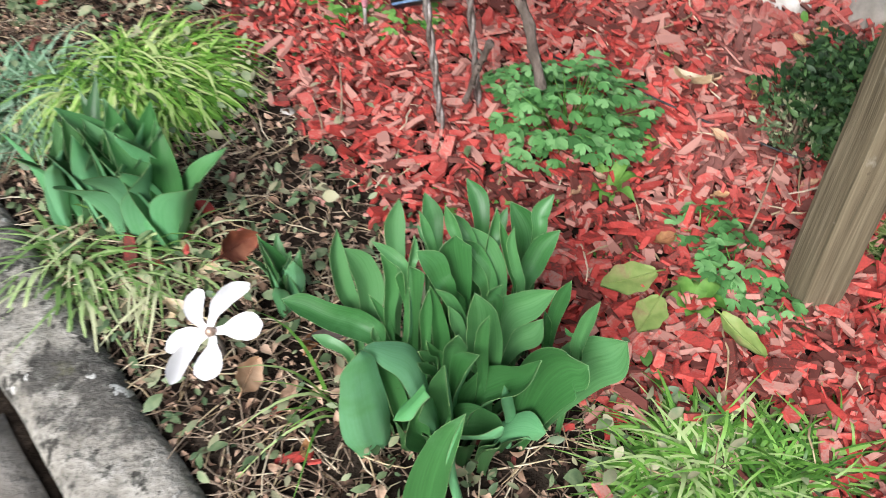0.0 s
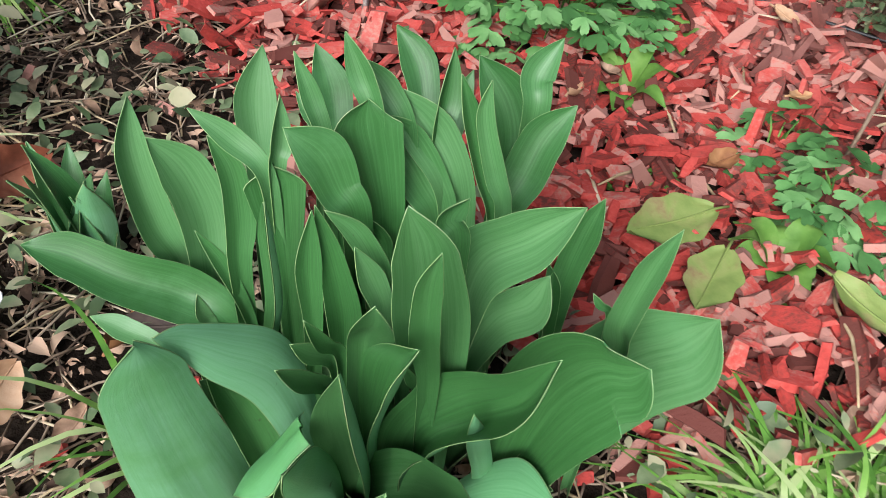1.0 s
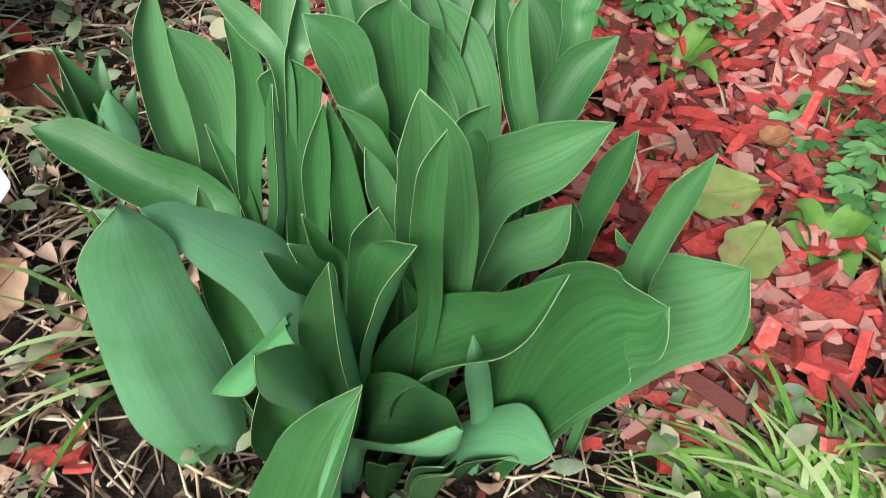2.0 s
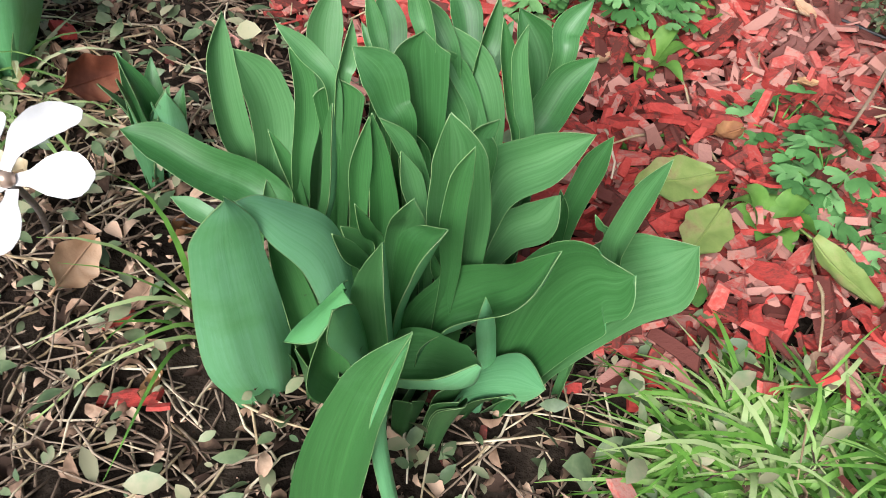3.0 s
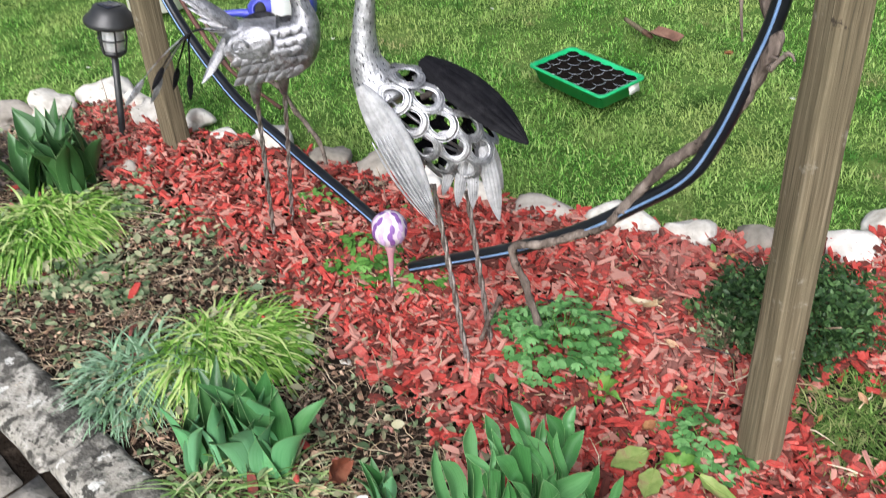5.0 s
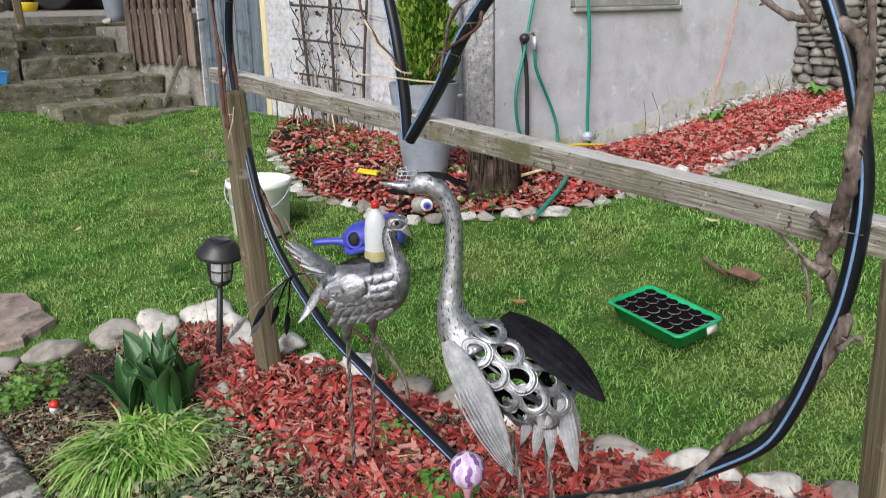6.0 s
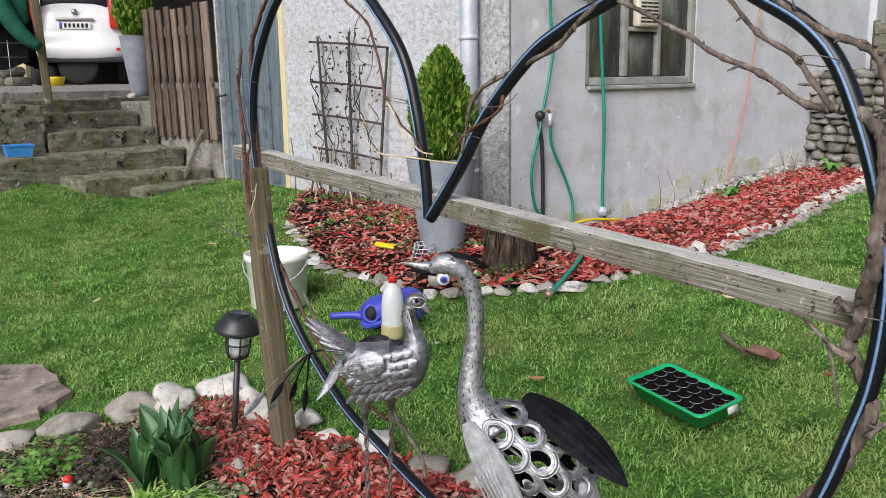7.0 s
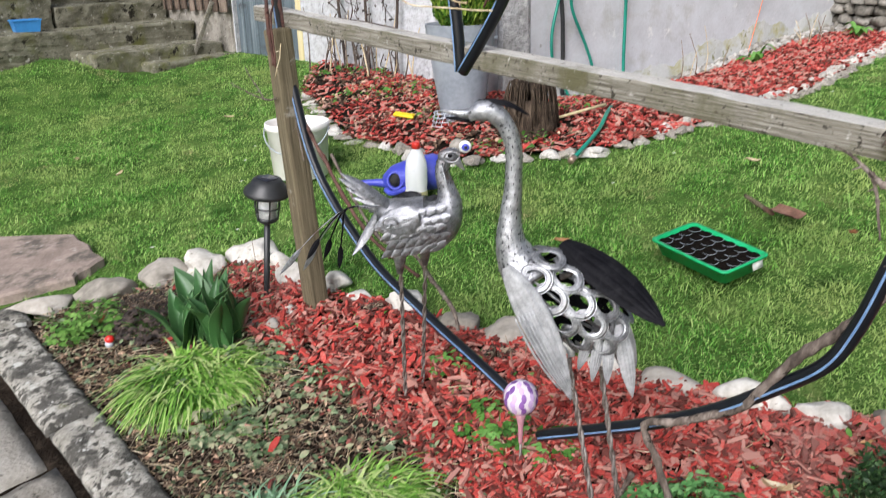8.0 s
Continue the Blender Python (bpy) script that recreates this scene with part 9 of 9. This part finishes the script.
part("tap_head", Shape().add(*ball(on_right(0.19, 1.05, 0.045), (0.032, 0.032, 0.03), 12, 8)), M["black_metal"], ob)
part("spout", rod([on_right(0.2, 1.06, 0.05), on_right(0.24, 1.08, 0.055), on_right(0.265, 1.06, 0.05)], 0.009, 8, 3), M["copper_tip"], ob)
ob = thing("yellow_hose", None, None, "short yellow hose with blue coupling beside the wall", "hose")
ye = [on_right(0.445, 0.36, 0.08), on_right(0.55, 0.375, 0.10), on_right(0.70, 0.365, 0.11), on_right(0.88, 0.34, 0.11)]
part("hose", rod(ye, 0.009, 10, 6), M["yellow"], ob)
part("coupling", rod([ye[-1], ye[-1] + vec(0.075, 0.05, -0.002)], [0.018, 0.016], 10), M["sky_plastic"], ob, "blue plastic coupling")
thing("orange_cable", rod([on_right(2.42, 2.4, 0.015), on_right(2.38, 1.75, 0.015), on_right(2.35, 1.57, 0.02), on_right(2.27, 1.1, 0.02), on_right(2.13, 0.7, 0.03), on_right(2.0, 0.43, 0.06)], 0.0038, 8, 8), M["orange"], "thin orange cable hanging down the house wall", "cable")

# lamp over the window's edge
thing("wall_lamp", Shape().add(*ball(on_right(0.45, 1.93, 0.09), (0.10, 0.09, 0.09), 18, 12)), M["black_metal"], "black round lamp on the plaster wall", "lamp")


# ---------------------------------------------------------------- trellis of sticks with dead climber
def trellis():
    ob = thing("stick_trellis", None, None, "trellis of dark sticks with a withered climber at the wall", "trellis")
    r = random.Random(8)
    for s0, s1, z0, z1 in ((1.56, 1.68, 0.30, 1.58), (1.33, 1.35, 0.36, 1.60), (1.08, 0.98, 0.36, 1.48)):
        part("upright", rod([on_left(s0, z0, 0.07), on_left((s0 + s1) / 2 + 0.01, (z0 + z1) / 2, 0.06), on_left(s1, z1, 0.05)], [0.011, 0.010, 0.009], 7, 4), M["dead_herb"], ob)
    for z, dz in ((1.54, -0.06), (1.26, -0.045), (1.03, -0.05), (0.79, -0.05)):
        part("crossbar", rod([on_left(1.74, z + 0.005, 0.075), on_left(1.35, z + dz * 0.5 + 0.008, 0.075), on_left(0.95 + (1.54 - z) * 0.12, z + dz, 0.075)], [0.009, 0.008, 0.008], 7, 4), M["dead_herb"], ob)
    for k in range(34):
        s, z = r.uniform(1.02, 1.72), r.uniform(0.36, 1.3)
        p = [on_left(s, z, 0.06)]
        for _ in range(4):
            s, z = s + r.uniform(-0.05, 0.05), z + r.uniform(0.02, 0.11)
            p.append(on_left(s, z, r.uniform(0.04, 0.12)))
        part("climber_stem", rod(p, r.uniform(0.0022, 0.005), 5, 4), M["dead_herb"], ob)
    s = Shape()
    for k in range(150):
        c = on_left(r.uniform(1.25, 1.45) if k % 2 else r.uniform(1.05, 1.7), r.uniform(0.5, 1.62), r.uniform(0.05, 0.12))
        a = r.uniform(0, 6.28)
        e1, e2 = vec(math.cos(a), 0.3, math.sin(a)) * r.uniform(0.008, 0.02), vec(-math.sin(a), 0.2, math.cos(a)) * r.uniform(0.006, 0.014)
        s.add([c - e1, c - e2 * 0.6, c + e1, c + e2], [(0, 1, 2, 3)])
    tagged(part("withered_leaves", s, M["dead_herb"], ob), "dark shrivelled leaves", kind="stuff")


trellis()
r5 = random.Random(6)
for k in range(26):
    s, o = r5.uniform(0.75, 1.75), r5.uniform(0.06, 0.3)
    a = on_left(s, 0, o)
    a[2] = gz(a[0], a[1]) - 0.02
    b = on_left(s + r5.uniform(-0.12, 0.12), a[2] + r5.uniform(0.2, 0.48), o + r5.uniform(-0.05, 0.03))
    thing("cut_cane", rod([a, (a + b) / 2 + vec(r5.uniform(-0.02, 0.02), 0, 0.01), b], [0.006, 0.005, 0.004], 6, 3), M["vine" if k % 3 else "straw"], "cut-back rose cane by the wall", "cane", "cut canes")
for k, (s, o, h) in enumerate(((0.95, 0.33, 0.30), (1.0, 0.36, 0.22), (1.12, 0.3, 0.33), (1.25, 0.28, 0.36), (1.35, 0.33, 0.2), (2.2, 0.32, 0.22), (2.25, 0.36, 0.26), (2.3, 0.34, 0.24), (2.36, 0.38, 0.2), (2.15, 0.36, 0.16), (2.42, 0.33, 0.22))):
    a = on_right(s, 0, o)
    a[2] = gz(a[0], a[1]) - 0.02
    thing("cut_cane", rod([a, a + vec(0.02, 0, h * 0.5), a + vec(0.05 * math.sin(k * 2), 0, h)], [0.004, 0.003, 0.002], 6, 3), M["straw" if k % 2 else "twig"], "bare upright shoot in the house bed", "shoot", "bare shoots")
for s, o, sd in ((1.45, 0.52, 61), (2.75, 0.45, 62)):
    a = on_right(s, 0, o)
    rosette("rosette_plant", a[0], a[1], 10, 0.12, 0.05, [M["herb"], M["herb"]], "green leafy rosette in the house bed", sd, 0.45)


# ---------------------------------------------------------------- dry-stone pier and timber at the end of the wall
def pier():
    ob = thing("stone_pier", None, None, "rough dry-stone pier at the end of the house wall", "pier")
    base = vec(2.98, 6.42)
    g = gz(*base)
    r = random.Random(15)
    z = g - 0.03
    part("core", block(0.50, 0.42, 0.78, 0.02, (0, 0, 0)), M["compost"], ob).matrix_world = pose(base[0], base[1] + 0.03, g + 0.36, 0, 0, 20)
    row = 0
    while z < g + 0.72:
        h = r.uniform(0.045, 0.08)
        x = -0.29
        while x < 0.28:
            w = r.uniform(0.08, 0.2)
            for side in (0, 1):
                st = part("stone", stone((w * 0.60, 0.085, h * 0.80), row * 17 + int(x * 100) + side * 50, 2, 0.5), M["pier_stone"], ob)
                lx, ly = (x + w / 2, -0.2) if side == 0 else (-0.27, x + w / 2 + 0.0)
                cs, sn = math.cos(radians(20)), math.sin(radians(20))
                st.matrix_world = pose(base[0] + lx * cs - ly * sn, base[1] + lx * sn + ly * cs, z, 0, 0, 20 + (90 if side else 0) + r.uniform(-8, 8))
            x += w
        z += h
        row += 1
    return ob


pier()
x0, y0 = 3.05, 6.55
tm = thing("timber_stack", None, None, "grey weathered timber crate above the stone pier", "crate")
for k in range(4):
    part("plank", block(0.42, 0.03, 0.085, 0.004, (x0 + 0.22, y0, gz(x0, y0) + 0.78 + 0.095 * k)), M["wood_grey"], tm)
for k in range(2):
    part("batten", block(0.04, 0.04, 0.42, 0.004, (x0 + 0.04 + 0.36 * k, y0 + 0.035, gz(x0, y0) + 0.92)), M["wood_grey"], tm)
far_hut = thing("garden_shed", None, None, "distant ochre wooden shed beyond the pier", "shed")
part("wall", block(2.6, 0.3, 2.9, 0.02, (5.4, 8.6, 1.9)), M["jamb"], far_hut)
part("corner_post", block(0.2, 0.34, 2.9, 0.01, (4.05, 8.55, 1.9)), M["paving"], far_hut)
part("roof", block(3.0, 2.0, 0.12, 0.02, (5.5, 9.2, 3.4)), M["roof"], far_hut)


# ---------------------------------------------------------------- gate, yard and what stands there
gate = thing("picket_gate", None, None, "brown wooden picket gate leaning beside the door", "gate")
gate.matrix_world = turn(ALONG_L, CORNER)
rg = random.Random(21)
for k in range(9):
    wide = 0.10 if k == 0 else rg.uniform(0.066, 0.082)
    low, high = 0.80 + rg.uniform(-0.008, 0.012), 1.90 + rg.uniform(-0.02, 0.025)
    pk = part("picket", block(wide, 0.022, high - low, 0.008, (0, 0, 0), 0.004, 10), M["wood_gate"], gate)
    pk.matrix_local = pose(3.06 + 0.115 * k, 0.045, (low + high) / 2, 0, rg.uniform(-0.7, 0.7) + 1.2, 0)
for z in (1.02, 1.70):
    part("cross_rail", block(0.98, 0.028, 0.08, 0.006, (3.55, 0.018, z), 0.003, 10), M["wood_gate"], gate)
thing("plank", block(0.035, 0.02, 0.46, 0.004, (0, 0, 0.22), 0.002, 5), M["wood_grey"], "narrow grey plank leaning against the wall foot", "plank", at=Matrix.Translation(on_left(3.16, 0.48, 0.30)) @ pose(0, 0, 0, 12, 22, 40))
c = on_left(3.80, 0.72, 1.33)
box = thing("plastic_box", None, None, "small light-blue plastic box on the landing", "box")
box.matrix_world = Matrix.Translation(c) @ pose(0, 0, 0, 0, 0, 40)
part("tub", Shape().add([(sx * a, sy * b, z) for a, b, z in ((0.085, 0.055, 0.0), (0.10, 0.068, 0.085), (0.106, 0.074, 0.085), (0.106, 0.074, 0.095), (0.096, 0.064, 0.095), (0.08, 0.05, 0.01)) for sx, sy in ((1, 1), (-1, 1), (-1, -1), (1, -1))],
                          [(3, 2, 1, 0)] + [(k * 4 + i, k * 4 + (i + 1) % 4, (k + 1) * 4 + (i + 1) % 4, (k + 1) * 4 + i) for k in range(5) for i in range(4)] + [(20, 21, 22, 23)]), M["sky_plastic"], box, soft=False)
p2 = on_left(4.80, 1.14, -0.30)
planter("planter", p2[0], p2[1], 1.135, 0.075, 0.155, 0.58, False, "tall tapered blue-grey planter on the step")
conifer("thuja", p2[0], p2[1], 1.69, 0.75, 0.17, 2500, 0.045, "slim green thuja growing in the step planter", 9)
edging("garden_stone", float(on_left(4.6, 0, -0.1)[0]), float(on_left(4.6, 0, -0.1)[1]), 0.05, 0.04, 0.05, "stone_white", "white stone beside the step planter", 0, 91, "").location.z = 1.13
# wire fence on the side wall
wf = thing("wire_fence", None, None, "low wire mesh fence with a wooden post on the side wall", "fence")
part("post", block(0.058, 0.055, 1.36, 0.008, (0, 0, 0), 0.003, 8), M["wood_post"], wf).matrix_world = Matrix.Translation(on_left(3.93, 1.79, 1.02)) @ pose(0, 0, 0, 0, -2, 40)
for k in range(5):
    part("wire", rod([on_left(4.1, 1.16 + 0.11 * k, 1.06), on_left(4.1, 1.15 + 0.11 * k, 3.4)], 0.003, 4), M["zinc"], wf)
for k in range(14):
    part("wire", rod([on_left(4.1, 1.12, 1.2 + 0.16 * k), on_left(4.1, 1.62, 1.2 + 0.16 * k)], 0.003, 4), M["zinc"], wf)
fp_ = on_left(4.12, 1.12, 1.30)
thing("flower_pot", Shape().add(*lathe([(0.04, 0), (0.055, 0.09), (0.058, 0.1), (0.05, 0.1), (0.045, 0.06)], 16, fp_)), M["moss_base"], "small mossy clay pot on the side wall", "pot")


def cloth(c, half, depth, top, low, seed, flare=0.25):
    """Hanging folds of cloth round a middle line."""
    n, m = 26, 40
    ax, ay = vec(0.93, 0.36, 0), vec(-0.36, 0.93, 0)
    v = []
    for i in range(n):
        t = i / (n - 1)
        for j in range(m):
            a = 2 * math.pi * j / m
            r = (0.7 + 0.3 * min(1, t * 4) + flare * t) * (1 + 0.14 * math.sin(5 * a + 2 * t + seed) + 0.07 * math.sin(13 * a - 5 * t + seed))
            v.append(vec(c[0], c[1], 0) + ax * half * r * math.cos(a) + ay * depth * r * math.sin(a) + vec(0, 0, top + (low - top) * t + 0.03 * math.sin(3 * a + seed)))
    f = [(i * m + j, i * m + (j + 1) % m, (i + 1) * m + (j + 1) % m, (i + 1) * m + j) for i in range(n - 1) for j in range(m)]
    return Shape().add(v, f + [tuple(range(m))[::-1]])


def jacket():
    """A dark green coat over a black one, hung on the fence post."""
    ob = thing("hanging_jacket", None, None, "dark green jacket hanging from the wooden post", "jacket")
    part("body", cloth((-3.84, 6.34), 0.15, 0.07, 2.30, 1.76, 1.0), M["jacket"], ob)
    part("sleeve", rod([(-3.80, 6.27, 1.90), (-3.72, 6.25, 1.76), (-3.62, 6.24, 1.64), (-3.51, 6.24, 1.56)], [0.07, 0.068, 0.058, 0.04], 14, 6), M["jacket"], ob)
    ob = thing("hanging_jacket", None, None, "black coat hanging below a green jacket on the post", "jacket")
    part("body", cloth((-3.88, 6.50), 0.17, 0.07, 2.0, 1.42, 4.0, 0.1), M["black_cloth"], ob)


jacket()


def car():
    ob = thing("parked_car", None, None, "white hatchback parked in the yard, tail towards the steps", "car")
    cx, y, z = -7.1, 14.9, 1.245
    ob.matrix_world = pose(cx, y, z, 0, 0, 20)
    W, L = 1.74, 4.0
    # outline of the tail: half-width and y by height
    prof = [(0.40, 0.80, 0.02), (0.46, 0.85, -0.08), (0.58, 0.87, -0.12), (0.74, 0.87, -0.11), (0.79, 0.86, -0.02), (0.95, 0.85, 0.0), (1.22, 0.83, 0.05), (1.34, 0.79, 0.12), (1.62, 0.70, 0.34), (1.72, 0.62, 0.5)]
    s = Shape()
    cols = 15
    v = []
    for h, half, yy in prof:
        for j in range(cols):
            u = -1 + 2 * j / (cols - 1)
            v.append((half * u, yy + 0.22 * abs(u) ** 4, h))
    for h, half, yy in prof:
        for sgn in (-1, 1):
            v.append((sgn * half, 3.9 if h < 0.9 else 3.9 - (h - 0.9) * 2.2, h))
    k = len(prof)
    f = [(i * cols + j, i * cols + j + 1, (i + 1) * cols + j + 1, (i + 1) * cols + j) for i in range(k - 1) for j in range(cols - 1)]
    b = k * cols
    for i in range(k - 1):
        f.append((i * cols, (i + 1) * cols, b + 2 * (i + 1), b + 2 * i))
        f.append(((i) * cols + cols - 1, b + 2 * i + 1, b + 2 * (i + 1) + 1, (i + 1) * cols + cols - 1))
        f.append((b + 2 * i, b + 2 * (i + 1), b + 2 * (i + 1) + 1, b + 2 * i + 1))
    f.append(tuple((k - 1) * cols + j for j in range(cols)) + (b + 2 * k - 1, b + 2 * k - 2))
    s.add(v, f)
    part("body", s, M["car_paint"], ob)
    part("rear_window", block(1.1, 0.03, 0.32, 0.03, (0, 0.20, 1.50)), M["solar"], ob, "dark rear window").rotation_euler = (0, 0, 0)
    part("bumper", block(1.62, 0.12, 0.09, 0.03, (0, -0.02, 0.43)), M["tyre"], ob, "black lower bumper")
    # added stand-in for a rear wheel and its shadow under the tail
    part("wheel_stand_in", Shape().add(*tube([(-0.02, 0.02, 0.34), (-0.02, 0.05, 0.34), (-0.02, 0.20, 0.34), (-0.02, 0.24, 0.34)], [0.29, 0.34, 0.34, 0.29], 28, up=(0, 0, 1))), M["tyre"], ob, "black form added under the tail for a rear wheel and its shadow")
    for sg in (-1, 1):
        lamp = part("tail_lamp", block(0.24, 0.20, 0.55, 0.05, (sg * 0.69, 0.08, 1.25)), M["tail_lamp"], ob, "red tail lamp")
        part("reflector", block(0.20, 0.03, 0.05, 0.01, (sg * 0.62, -0.03, 0.62)), M["tail_lamp"], ob, "red bumper reflector")
        for yy in (0.72, 3.1):
            wh = part("wheel", Shape().add(*tube([(sg * 0.62, yy, 0.31), (sg * 0.66, yy, 0.31), (sg * 0.80, yy, 0.31), (sg * 0.84, yy, 0.31)], [0.27, 0.31, 0.31, 0.27], 28, up=(0, 0, 1))), M["tyre"], ob)
            part("rim", Shape().add(*tube([(sg * 0.835, yy, 0.31), (sg * 0.85, yy, 0.31)], [0.2, 0.19], 20, up=(0, 0, 1))), M["rim_metal"], wh)
    plate = part("number_plate", block(0.52, 0.02, 0.12, 0.004, (0, -0.015, 1.03)), M["paper"], ob, "white number plate with dark bars")
    part("plate_strip", block(0.04, 0.006, 0.11, 0, (-0.235, -0.027, 1.03)), M["blue_plastic"], plate)
    for k in range(6):
        part("plate_bar", block(0.04, 0.006, 0.07, 0, (-0.16 + 0.07 * k, -0.027, 1.03)), M["dark"], plate)
    part("plate_trim", block(0.62, 0.04, 0.05, 0.015, (0, -0.0, 1.14)), M["rim_metal"], ob, "chrome trim above the plate")
    part("badge", Shape().add(*tube([(0, 0.04, 1.27), (0, -0.0, 1.27)], 0.05, 16, up=(0, 0, 1))), M["rim_metal"], ob)


car()
# dark open shed behind the yard, timber frame, far hedge
sh = thing("car_port", None, None, "dark open timber shelter at the back of the yard", "shelter")
part("back_wall", block(9.0, 0.3, 3.6, 0.02, (-9.6, 17.8, 3.0)), M["dark"], sh)
part("roof", block(9.6, 5.0, 0.2, 0.02, (-9.6, 16.2, 4.6)), M["roof"], sh)
part("post", block(0.16, 0.16, 3.4, 0.01, (-7.75, 14.2, 2.9)), M["jamb"], sh, "light orange-brown timber post")
part("post", block(0.16, 0.16, 3.4, 0.01, (-12.6, 14.2, 2.9)), M["jamb"], sh, "light orange-brown timber post")
white = thing("neighbour_wall", None, None, "white wall of the neighbouring building beyond the gate", "building")
part("wall", block(7.0, 0.4, 4.6, 0.02, (-2.6, 18.5, 3.4)), M["paper"], white)
part("roof", block(7.6, 4.0, 0.3, 0.03, (-2.6, 20.0, 5.8)), M["roof"], white)
# things lying by the car: firewood and a yellow tub
for k in range(5):
    lx, lz = -8.0 + 0.2 * (k % 3) + 0.1 * (k // 3), 1.3 + 0.17 * (k // 3)
    thing("log", rod([(lx, 13.4, lz), (lx + 0.05, 13.9, lz)], 0.09, 10), M["wood_grey"], "pale cut firewood log in the yard", "log", "firewood")
thing("yellow_tub", Shape().add(*lathe([(0.13, 0), (0.17, 0.13), (0.175, 0.15), (0.15, 0.15), (0.14, 0.1)], 18, (-6.95, 13.6, 1.23))), M["yellow"], "yellow plastic tub standing in the yard", "tub")
